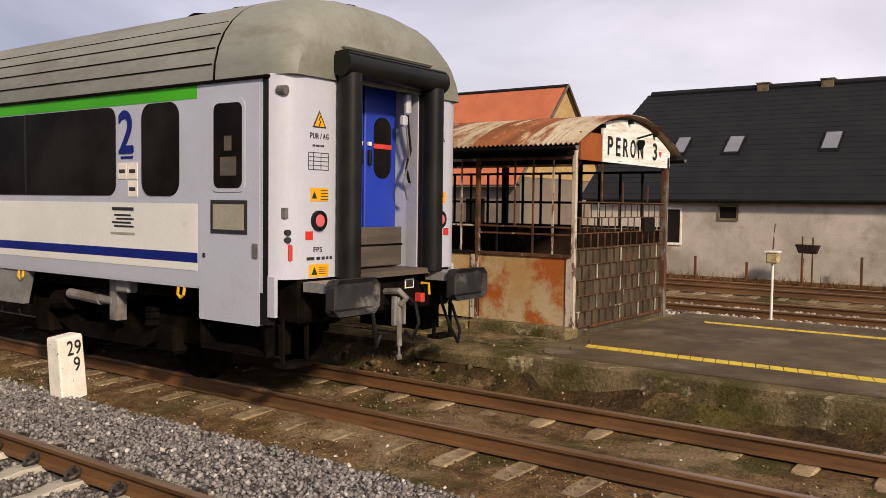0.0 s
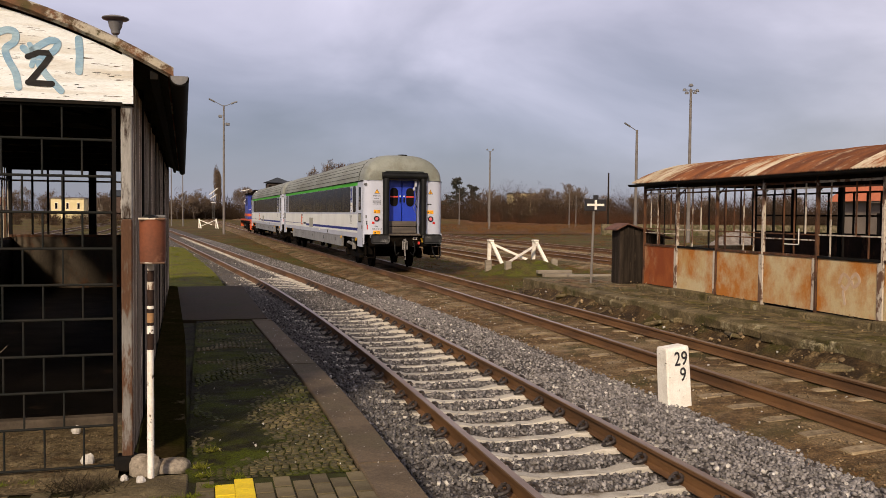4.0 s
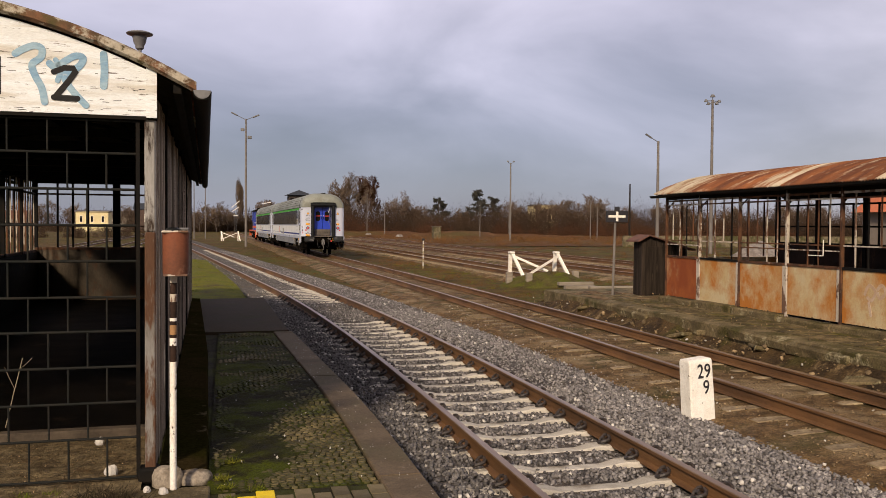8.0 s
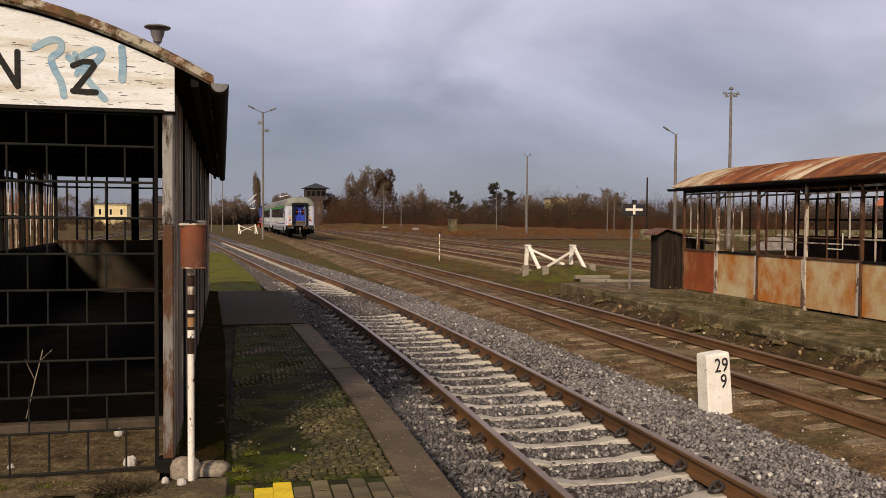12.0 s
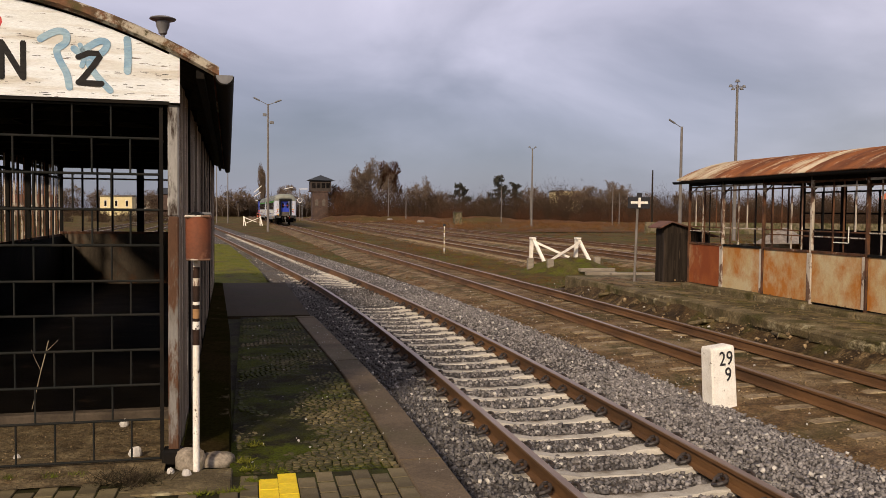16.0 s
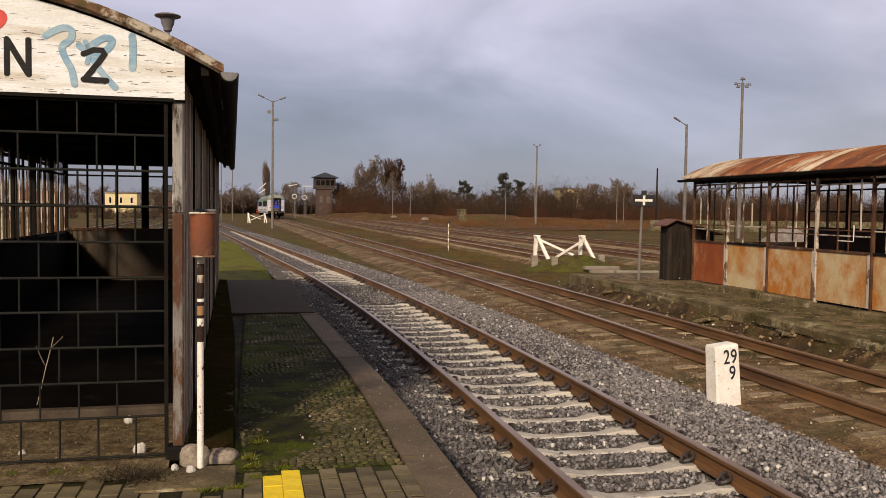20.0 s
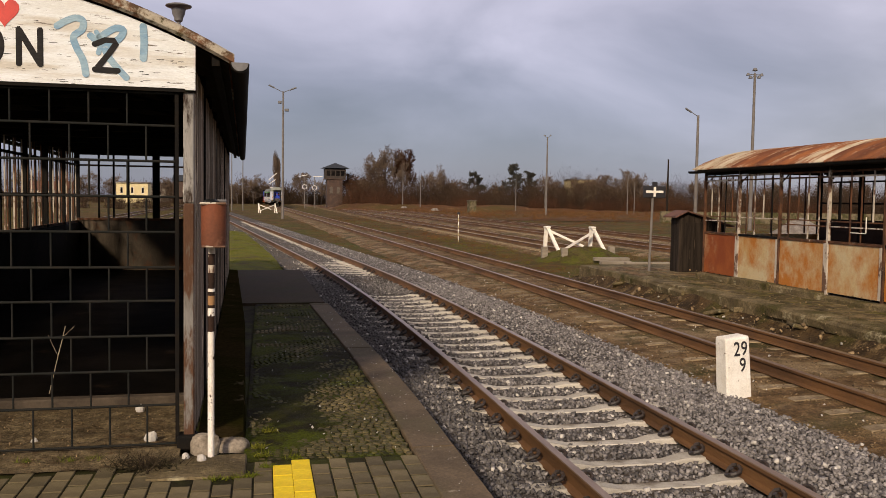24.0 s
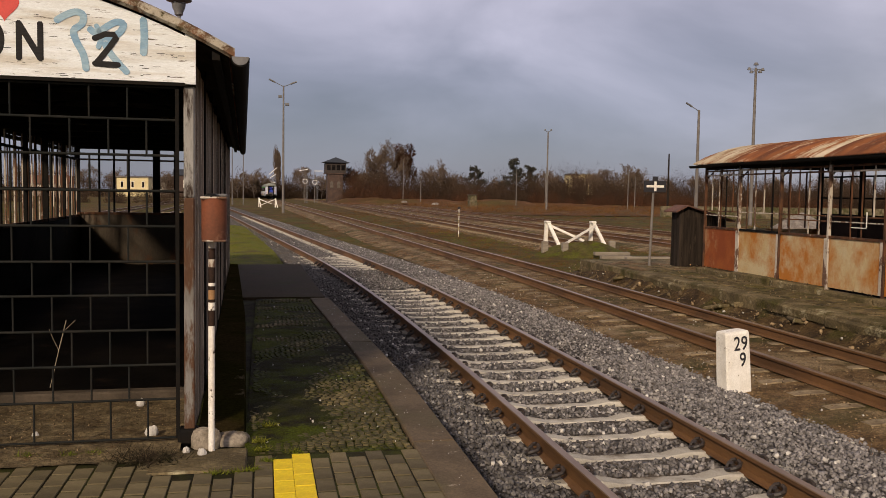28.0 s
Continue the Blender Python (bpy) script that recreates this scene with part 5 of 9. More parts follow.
def build_shelter_near():
    xr, xl, y0, y1, apex = -.48, -3.58, 5.96, 19.9, 3.40
    xc = (xr + xl) / 2
    posts = [y0 + k * (y1 - y0) / 9 for k in range(10)]
    sh = thing("platform_shelter", (xr, y0, P2), "derelict platform shelter with curved rusty roof, bar grille and painted sign", "shelter")
    arch_roof(sh, xc, 1.83, y0 - .10, y1 + .08, apex, ["roof_rust", "roof_rust", "roof_pale"])
    arch_ribs(sh, xc, 1.55, [y0 + .1] + posts[1:-1] + [y1 - .05], apex)
    part("roof_edge", MB().loft([[(xc + d, y0 - .125 + .012 * noise.noise((d * 9, 1, 1)), apex - ARCH * d * d - .032 + .012 * noise.noise((d * 14, 2, 2))), (xc + d, y0 - .125, apex - ARCH * d * d + .012 + .01 * noise.noise((d * 17, 5, 2))), (xc + d, y0 - .09, apex - ARCH * d * d + .028), (xc + d, y0 - .09, apex - ARCH * d * d - .05)] for d in np.linspace(-1.84, 1.84, 70)], close=True, caps=True), "roof_edge", sh, "mossy rusty roof edge")
    # Dark boarding stands for the black shade under the roof and blocks daylight.
    part("soffit", MB().loft([[(xc + d, y0 + .05, apex - ARCH * d * d - .03), (xc + d, y1, apex - ARCH * d * d - .03), (xc + d, y1, apex - ARCH * d * d - .045), (xc + d, y0 + .05, apex - ARCH * d * d - .045)] for d in np.linspace(-1.8, 1.8, 12)], close=True, caps=True), "old_wood", sh, "dark boarding for the shade under the roof")
    sb = sign_board(sh, xc, 1.57, y0 - .055, 2.69, apex)
    part("sign_trim", MB().box(xr - .02, xr + .045, y0 - .07, y0 - .056, 2.68, 3.0), "sign_white", sb)
    part("sign_trim", MB().box(xc - 1.57, xr + .045, y0 - .05, y0 + .02, 2.668, 2.688), "dark_metal", sb)
    yl = y0 - .0562
    for ch, x, w in (("P", -2.345, .15), ("E", -2.135, .14), ("R", -1.935, .155), ("O", -1.73, .16), ("N", -1.505, .158)):
        letter("letter", ch, sb, x, yl, 2.785, w, .245, depth=.003)
    for lab, pts, w in (("blue_stroke", [(-1.285, 3.045), (-1.24, 3.075), (-1.18, 3.10), (-1.135, 3.085), (-1.14, 3.03), (-1.19, 2.985), (-1.175, 2.92), (-1.135, 2.84), (-1.12, 2.755)], .042),
                        ("blue_stroke", [(-1.09, 2.995), (-1.055, 2.975), (-1.0, 3.015), (-.94, 3.05), (-.895, 3.04), (-.92, 2.985), (-1.0, 2.93), (-.985, 2.87), (-.93, 2.80), (-.88, 2.745)], .042),
                        ("blue_stroke", [(-1.055, 3.02), (-1.03, 2.955), (-1.045, 2.89)], .03),
                        ("blue_stroke", [(-.775, 3.07), (-.77, 2.97), (-.775, 2.87)], .045)):
        mb = MB()
        ribbon_stroke(mb, smooth_line([(a + .02, b) for a, b in pts]), w, yl - .0028, .004)
        part(lab, mb, "blue_paint", sb, "faded blue spray-painted stroke")
    mb = MB()
    ribbon_stroke(mb, [(-1.045, 2.945), (-1.02, 2.955), (-.985, 2.972), (-.93, 2.972), (-.918, 2.955), (-.96, 2.89), (-1.03, 2.80)], .036, yl - .0034, .004)
    ribbon_stroke(mb, [(-1.045, 2.787), (-.98, 2.785), (-.91, 2.784)], .036, yl - .0039, .004)
    part("letter", mb, "black_paint", sb, "black painted numeral two")
    hp = [(-1.567 + .085 * math.sin(t) ** 3, 3.118 + .006 * (13 * math.cos(t) - 5 * math.cos(2 * t) - 2 * math.cos(3 * t) - math.cos(4 * t))) for t in np.linspace(0, 2 * math.pi, 28)[:-1]]
    part("heart", MB().extrude(hp, yl - .002, yl + .004), "red_paint", sb, "small red painted heart")
    # bare wood where long flakes of paint have gone
    rf = random.Random(3)
    for k in range(170):
        x = rf.uniform(xc - .5, xr - .06)
        z = rf.choice((2.705, 2.72, 2.78, 2.86, 2.865, 2.95, 2.955, 3.02, 3.08)) + rf.uniform(-.012, .012)
        if z > apex - ARCH * (x - xc) ** 2 - .1 or (-1.1 < x < -.85 and z > 2.74):
            continue
        L, w = rf.uniform(.006, .05), rf.uniform(.0012, .0042)
        pts = [(x + L * q, z + rf.uniform(-.0012, .0012)) for q in (0, .2, .4, .6, .8, 1)]
        mb = MB()
        ribbon_stroke(mb, pts, w, yl + .0004, .003)
        part("paint_flake", mb, "dark_metal", sb, "dark bare board where the paint has flaked")
    # frame
    for x in (xr, xl):
        for y in posts:
            near = x == xr and y == y0
            w = .034 if near else .045
            mb = MB().box(x - w, x + w, y - .03, y + .03, P2, 1.95 if near else 2.98, .008)
            p = part("post", mb, "post_metal" if near else "dark_metal", sh, "grey iron corner post streaked with rust" if near else "")
            if near:
                part("post_head", MB().box(x - w, x + w, y - .03, y + .03, 1.95, 2.98, .008), "post_pale", p, "pale grey upper part of the post")
                part("post_foot", MB().box(x - .075, x + .06, y - .07, y + .07, P2, P2 + .1, .015), "dark_metal", p)
    # far end: low wall and bare window frame
    part("end_wall", MB().box(xl, xr, y1 - .08, y1 + .04, P2, 1.45), "end_wall", sh, "stained low concrete wall")
    part("end_wall_cap", MB().box(xl, xr, y1 - .1, y1 + .06, 1.45, 1.5), "rust_metal", sh)
    for x, w in ((-3.15, .018), (-2.85, .018), (-2.55, .02), (-1.98, .075), (-1.6, .018), (-1.3, .03), (-1.0, .018), (-.75, .018)):
        part("mullion", MB().box(x - w, x + w, y1 - .03, y1 + .03, 1.5, 3.0), "dark_metal", sh)
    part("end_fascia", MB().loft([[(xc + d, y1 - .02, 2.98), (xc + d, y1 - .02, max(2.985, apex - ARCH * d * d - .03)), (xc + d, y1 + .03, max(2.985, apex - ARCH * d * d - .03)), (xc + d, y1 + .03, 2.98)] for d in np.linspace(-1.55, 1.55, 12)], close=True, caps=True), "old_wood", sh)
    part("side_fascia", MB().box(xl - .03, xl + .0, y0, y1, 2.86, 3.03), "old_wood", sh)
    for z in (1.95, 2.62):
        part("end_rail", MB().box(xl, xr, y1 - .02, y1 + .02, z - .018, z + .018), "rust_metal", sh)
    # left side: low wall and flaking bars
    part("side_wall", MB().box(xl - .06, xl + .06, y0, y1, P2, 1.40), "dark_wall", sh, "low concrete wall, indoor shade in its colour")
    part("side_rail", MB().box(xl - .03, xl + .03, y0, y1, 1.40, 1.45), "rust_metal", sh)
    part("side_rail", MB().box(xl - .02, xl + .02, y0, y1, 1.97, 2.01), "rust_metal", sh)
    part("side_rail", MB().box(xl - .02, xl + .02, y0, y1, 2.6, 2.64), "dark_metal", sh)
    for k in range(len(posts) - 1):
        for j in range(1, 9):
            y = posts[k] + (posts[k + 1] - posts[k]) * (j + .25 * math.sin(k * 3 + j * 2.3)) / 9
            top = 2.86 if (k + j) % 4 else 2.62
            part("mullion", MB().box(xl - .010, xl + .010, y - .011, y + .011, 1.45, top), ("peel_metal", "rust_metal", "dark_metal")[(k * 5 + j) % 3], sh)
    # right side: upright weathered boards up to the eaves
    y = y0 + .06
    while y < y1 - .03:
        w = random.uniform(.13, .2)
        ye = min(y + w, y1)
        mb = MB().box(xr - .015 + random.uniform(-.008, .008), xr + .03 + random.uniform(-.01, .012), y, ye - .008, P2 + .02, 2.86, .004)
        part("wall_board", mb, "shed_board", sh)
        y = ye
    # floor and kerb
    part("floor_slab", MB().box(xl, xr - .06, y0 + 1.35, y1 - .08, P2 - .1, P2 + .06), "shed_floor", sh, "dirty concrete floor, indoor shade in its colour")
    part("floor_dirt", MB().loft([[(x, y, P2 + .012 + .018 * noise.noise((x * 4, y * 4, 3)) + .012 * noise.noise((x * 13, y * 13, 1))) for x in np.arange(xl - .1, xr - .03, .05)] for y in np.arange(y0 - .42, y0 + 1.35, .05)]), "shed_dirt", sh, "trampled earth inside the shelter")
    part("floor_kerb", MB().box(xl, xr - .06, y0 + 1.22, y0 + 1.345, P2 - .1, P2 + .085, .015), "shed_kerb", sh, "worn concrete kerb")
    brick_bond_grille(sh, xl + .06, xr - .075, y0 - .01, [.36, .62, .85, 1.08, 1.31, 1.53, 1.76, 1.99, 2.22, 2.45, 2.66], .232, .0065)
    sh.rotation_euler = (0, 0, radians(1.25))
    # enamel lamp on the roof
    lamp = thing("platform_lamp", (-.55, 6.7, 3.2), "grey enamel lamp shade on a short bracket over the roof", "lamp")
    x, y, z = -.615, 6.75, 3.355
    part("shade", MB().lathe([(.004, .05), (.06, .046), (.092, .036), (.095, .03), (.09, .024), (.052, .012), (.044, -.03), (.032, -.055), (.03, -.075), (.018, -.085)], (x, y, z), 16), "lamp_grey", lamp, smooth=True)
    part("stem", MB().cyl((x, y, z - .07), (x, y, z - .3), .014), "lamp_grey", lamp)
    # plinth beside the shelter
    mb = MB()
    mb.loft([[(-.43 - .0218 * (y - 6), y, P2 - .1), (-.43 - .0218 * (y - 6), y, P2 + .07), (-.13 - .02 * (y - 6) - .02 * max(0, y - 12), y, P2 + .06), (-.10 - .022 * (y - 6) - .02 * max(0, y - 12), y, P2 - .1)] for y in ys(5.98, 19.8, .7, 1.0)], close=True, caps=True)
    tagged(part("plinth", mb, "plinth"), "dark mossy concrete strip along the shelter", "plinth", kind="structure")
    for bx_, by_, rx, rz, seed in ((-.37, 5.90, .10, .13, 2), (-.20, 5.93, .115, .085, 7)):
        rows = [[(bx_ + rx * q * math.cos(t) * (1 + .22 * noise.noise((math.cos(t) * 1.4, math.sin(t) * 1.4 + seed, h))), by_ + .08 * q * math.sin(t) * (1 + .2 * noise.noise((math.sin(t), seed, h))), P2 - .02 + rz * h + .01 * noise.noise((t, seed, h * 3))) for t in np.linspace(0, 2 * math.pi, 17)[:-1]] for h, q in ((0, .95), (.3, 1.0), (.6, .97), (.85, .8), (.97, .5), (1.0, .2))]
        tagged(part("boulder", MB().loft(rows, close=True, caps=True), "boulder", smooth=True), "rough pale field stone at the foot of the post", "stone", group="loose stones")
    part3 = MB().box(-.68, -.1, 5.28, 5.74, P2 - .06, P2 + .012, .01)
    tagged(part("concrete_pad", part3, "old_edge"), "broken concrete pad set in the paving", "slab")
    # striped pole with a rusty litter bin
    pole = thing("striped_pole", (-.325, 5.7, P2), "leaning white pole with flaking paint and rust-brown bands", "pole")
    x, y = -.325, 5.7
    part("pole_tube", MB().cyl((x, y, P2), (x, y, 1.14), .021, .021, 10), "pole_white", pole, smooth=True)
    za, k = 1.14, 0
    for dz, m in ((.10, "rust_dark"), (.05, "pole_white"), (.02, "rust_dark"), (.06, "ochre_paint"), (.025, "rust_dark"), (.02, "pole_white"), (.10, "rust_dark"), (.05, "peel_metal"), (.07, "rust_dark"), (.31, "peel_metal")):
        part("pole_band", MB().cyl((x + .006 * (za - 1.14), y, za), (x + .006 * (za + dz - 1.14), y, za + dz), .0212 + .0006 * (k % 2), .0212 + .0006 * (k % 2), 10), m, pole, smooth=True)
        za += dz
        k += 1
    bn = thing("litter_bin", (-.30, 5.68, 1.69), "small rust-red metal litter bin hung on a pole", "litter bin")
    mb = MB()
    mb.loft([[(-.305 + .078 * math.cos(t) * s, 5.62 + .07 * math.sin(t) * s, z) for t in np.linspace(0, 2 * math.pi, 15)[:-1]] for z, s in ((1.69, .93), (1.70, .98), (1.94, 1.0), (1.95, 1.04), (1.955, .95))], close=True, caps=True)
    part("bin_body", mb, "bin_rust", bn, smooth=True)
    part("bin_rim", MB().box(-.385, -.225, 5.55, 5.69, 1.948, 1.962, .005), "peel_metal", bn)
    part("bin_base_rim", MB().box(-.375, -.23, 5.555, 5.68, 1.682, 1.694, .004), "peel_metal", bn)
    part("rubbish", MB().loft([[(-.318 + .05 * q * math.cos(t), 5.60 + .05 * q * math.sin(t), 1.955 + h) for t in np.linspace(0, 2 * math.pi, 9)[:-1]] for h, q in ((0, 1), (.014, .95), (.026, .55))], close=True, caps=True), "rubber", bn, "dark rubbish in the bin")
    part("rubbish", MB().box(-.285, -.225, 5.60, 5.66, 1.963, 1.98, .006), "lamp_grey", bn, "pale flattened scrap on the rim")
    q = np.stack([rng.uniform(-3.4, -.6, 900), rng.uniform(5.6, 7.2, 900), np.full(900, P2 + .018)], 1)
    rock_cloud("floor_rubble", q, .006, .5, "dirt_stone", "crumbs of brick and dead leaves on the earth floor", "litter")
    # weeds, stones and a dead stalk inside
    st = thing("dead_stalk", (-1.70, 7.5, P2), "dry pale weed stalk inside the shelter", "weed")
    part("stem", MB().tube([(-1.70, 7.5, P2 + .05), (-1.67, 7.5, .50), (-1.63, 7.5, .68), (-1.60, 7.5, .80), (-1.57, 7.5, .93)], 0.0036, 5).tube([(-1.63, 7.5, .69), (-1.67, 7.5, .78), (-1.70, 7.5, .86)], .002, 4).tube([(-1.59, 7.5, .84), (-1.50, 7.5, .93)], .0016, 4), "pale_stalk", st)
    for x, y, r in ((-.74, 6.12, .042), (-.93, 7.0, .035), (-1.5, 6.2, .022), (-.48, 5.68, .024), (-.38, 5.62, .028), (-.88, 7.25, .03)):
        rows = [[(x + r * q * math.cos(t) * (1 + .35 * noise.noise((math.cos(t) * 2 + x * 9, math.sin(t) * 2, h))), y + r * .8 * q * math.sin(t), P2 + .008 + r * 1.6 * h * (1 + .25 * noise.noise((t, x * 7, y)))) for t in np.linspace(0, 2 * math.pi, 9)[:-1]] for h, q in ((0, .9), (.35, 1.0), (.8, .8), (1.0, .45))]
        tagged(part("stone", MB().loft(rows, close=True, caps=True), "white_stone"), "pale broken stone on the ground", "stone", group="loose stones")


def build_shelter_far():
    xl, xr, y0, y1, apex = 10.5, 13.6, 5.54, 19.5, 3.32
    xc = (xl + xr) / 2
    sh = thing("platform_shelter", (xc, (y0 + y1) / 2, P3), "long derelict platform shelter, rusty frames without glass, corrugated roof", "shelter")
    arch_roof(sh, xc, 1.84, y0 - .18, y1 + .15, apex, ["roof_pale", "roof_rust", "roof_pale", "roof_rust", "roof_rust", "roof_rust", "roof_pale", "roof_pale", "roof_rust", "roof_rust", "roof_rust", "roof_pale", "roof_rust", "roof_rust", "roof_rust", "roof_pale", "roof_pale", "roof_rust"])
    posts = [y0, 7.1, 8.6, 10.12, 11.62, 13.2, 14.75, 16.35, 17.95, y1]
    arch_ribs(sh, xc, 1.6, posts[1:], apex)
    for i, y in enumerate(posts):
        end = i == 0
        part("post", MB().box(xl - .03, xl + .03, y - .032, y + .032, P3, 2.78, .008), "peel_metal" if i % 2 == 0 else "rust_metal", sh, "corner post with flaking paint" if end else "")
        part("post", MB().box(xr - .05, xr + .05, y - .05, y + .05, P3, 2.8, .008), "post_metal" if end else "dark_metal", sh)
        part("knee_brace", MB().tube([(xl, y, 2.45), (xl + .35, y, 2.8)], .015, 5), "dark_metal", sh)
    # kerb below the panels
    for a, b in zip(posts, posts[1:]):
        part("kerb_stone", MB().box(xl - .22, xl + .12, a - .04 if a == y0 else a + .02, b + .0, P3 - .05, P3 + .13 + .03 * math.sin(a * 7), .03), "old_edge", sh)
    for i, (a, b) in enumerate(zip(posts, posts[1:])):
        m = "panel_red" if i == 8 else "panel_patch" if i == 0 else "panel_rust"
        mb = MB().box(xl - .012, xl + .012, a + .045, b - .045, P3 + .15, 1.28)
        pn = part("wall_panel", mb, m, sh, "deep rust-red sheet panel" if m == "panel_red" else "rust-stained pale sheet panel")
        part("panel_strip", MB().box(xl - .03, xl + .02, a + .02, a + .10, P3 + .15, 1.28, .005), "peel_metal", pn)
        part("sill", MB().box(xl - .035, xl + .035, a + .045, b - .045, 1.285, 1.33), "dark_metal" if i % 3 == 1 else "rust_metal", sh)
        for z, t in ((1.60, .011), (1.70, .012), (2.54, .016), (2.64, .02)):
            if z == 1.60 and i % 3 == 1:
                continue
            part("transom", MB().box(xl - t, xl + t, a + .045, b - .045, z - t, z + t), "rust_metal" if (i + int(z * 10)) % 3 else "peel_metal", sh)
        k = 4
        for j in range(1, k + 1):
            y = a + (b - a) * j / (k + 1) + .02 * math.sin(i * 5 + j)
            z0 = 1.33 if (i + j) % 3 else 1.70
            part("mullion", MB().box(xl - .010, xl + .010, y - .012, y + .012, z0, 2.66), ("peel_metal", "rust_metal", "dark_metal", "peel_metal", "rust_metal")[(i * 2 + j * 3) % 5], sh)
        # hanging remnants of a window frame
        if i in (2, 5):
            y = a + (b - a) * .3
            part("frame_remnant", MB().box(xl - .03, xl - .017, y, y + .42, 1.50, 1.517).box(xl - .03, xl - .017, y, y + .014, 1.50, 2.1 - .06 * i), "white_paint", sh, "broken white window frame remnant")
        # rear side: dark frame and posts
        part("rear_panel", MB().box(xr - .02, xr + .02, a + .05, b - .05, P3, 1.62), "rear_board", sh)
        for z in (1.645, 2.05, 2.56):
            part("rear_rail", MB().box(xr - .02, xr + .02, a + .05, b - .05, z - .02, z + .02), "dark_metal", sh)
        for j in range(1, 4):
            y = a + (b - a) * j / 4
            part("rear_mullion", MB().box(xr - .016, xr + .016, y - .018, y + .018, 1.66, 2.56), "dark_metal", sh)
    for x in np.linspace(xl + .4, xr - .4, 6):
        part("mullion", MB().box(x - .015, x + .015, y1 - .015, y1 + .015, 1.3, 2.7), "rust_metal", sh)
    part("end_wall", MB().box(xl + .05, xr - .05, y1 - .02, y1 + .02, P3, 1.28), "panel_rust", sh)
    # fascia strip under the eaves
    part("fascia", MB().box(xl - .03, xl + .015, y0, y1, 2.67, 2.77), "dark_metal", sh)
    # painted marks on the panels
    for yc, pts_list in ((7.85, [[(-.3, .45), (-.42, .62), (-.36, .9), (-.2, 1.08)], [(.05, .82), (.22, .72), (.3, .86), (.2, 1.0), (.05, .92), (.05, .8)], [(.3, .95), (.38, .9), (.42, 1.02), (.34, 1.1), (.3, 1.0)]]),
                         (9.35, [[(-.5, 1.05), (-.25, .6), (.1, .95), (.35, .55)], [(-.1, 1.1), (.1, .75), (.4, 1.0)]]),
                         (10.85, [[(-.5, .5), (-.5, .85), (-.35, 1.05), (-.15, .95), (-.1, .6), (.35, .55), (.5, 1.05)], [(-.38, .5), (-.35, .8), (-.25, .88), (-.2, .7)]]),
                         (12.4, [[(-.2, .95), (-.1, 1.1), (.05, 1.0), (-.05, .85), (-.2, .95)], [(.1, 1.05), (.2, 1.12), (.28, 1.0), (.15, .9), (.1, 1.0)], [(-.1, .8), (-.05, .6)]])):
        for pts in pts_list:
            mb = MB()
            stroke_x(mb, smooth_line([(yc - a, z - .05) for a, z in pts]), .06, xl - .013)
            part("spray_mark", mb, "pale_spray", sh, "pale sprayed scribble on the panel")
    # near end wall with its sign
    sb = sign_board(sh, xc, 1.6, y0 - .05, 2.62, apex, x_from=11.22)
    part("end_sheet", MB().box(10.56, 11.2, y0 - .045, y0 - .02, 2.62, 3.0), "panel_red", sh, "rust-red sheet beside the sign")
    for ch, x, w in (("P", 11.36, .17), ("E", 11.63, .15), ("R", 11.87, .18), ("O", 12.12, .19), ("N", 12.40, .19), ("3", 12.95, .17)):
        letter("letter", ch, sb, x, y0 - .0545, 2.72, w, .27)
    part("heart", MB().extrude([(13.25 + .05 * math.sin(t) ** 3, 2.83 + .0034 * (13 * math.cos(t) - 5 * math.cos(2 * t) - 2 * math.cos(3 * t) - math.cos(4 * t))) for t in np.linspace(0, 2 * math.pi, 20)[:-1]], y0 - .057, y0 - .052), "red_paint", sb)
    lp = thing("platform_lamp", (12.35, y0 - .1, 2.7), "small broken wall lamp bracket over the sign", "lamp")
    part("bracket", MB().tube([(12.35, y0 - .06, 3.02), (12.35, y0 - .32, 3.08), (12.2, y0 - .34, 3.06)], .014, 6), "dark_metal", lp)
    part("lamp_holder", MB().lathe([(.05, .06), (.06, 0), (.025, -.08)], (12.35, y0 - .12, 2.93), 10), "dark_metal", lp)
    g = part("grille_frame", MB().box(11.0, 13.45, y0 - .02, y0, .3, .33), "rust_metal", sh, "rusty bar grille")
    zs = np.arange(.33, 2.1, .215)
    for z in zs:
        part("grille_rail", MB().box(10.56, 13.55, y0 - .014, y0 + .0, z - .007, z + .007), "rust_metal", g)
    for i, z in enumerate(zs[:-1]):
        x = 10.66 + (.11 if i % 2 else 0)
        while x < 13.5:
            part("grille_bar", MB().box(x - .0065, x + .0065, y0 - .013, y0 + .0, z, z + .215), "rust_metal" if int(x * 10) % 7 else "peel_metal", g)
            x += .22
    for x, top in ((11.3, 2.6), (12.0, 2.35), (12.9, 2.3)):
        part("grille_bar", MB().box(x - .01, x + .01, y0 - .016, y0 + .002, 2.05, top), "rust_metal", g)
    part("end_dado", MB().box(10.6, 13.5, y0 + .02, y0 + .04, P3, 1.42), "end_sheet_grey", sh, "dirty grey-brown sheet behind the grille")
    bx = part("fuse_box", MB().box(12.72, 13.12, y0 - .05, y0 + .02, 1.60, 1.83, .01), "dark_metal", sh, "dark flat box on the grille")
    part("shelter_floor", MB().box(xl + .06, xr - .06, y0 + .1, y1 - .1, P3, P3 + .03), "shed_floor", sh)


build_shelter_near()
build_shelter_far()


# ---- the train: two coaches and a shunting locomotive ----
LEN = 25.6
WHEEL_R = 0.46


def body_section(w, top, low=3.2):
    """Half-round roof outline from the left cantrail to the right one."""
    pts = []
    for t in np.linspace(math.pi, 0, 19):
        c, s = math.cos(t), math.sin(t)
        pts.append((w * math.copysign(abs(c) ** .66, c), low + (top - low) * abs(s) ** .94))
    return pts


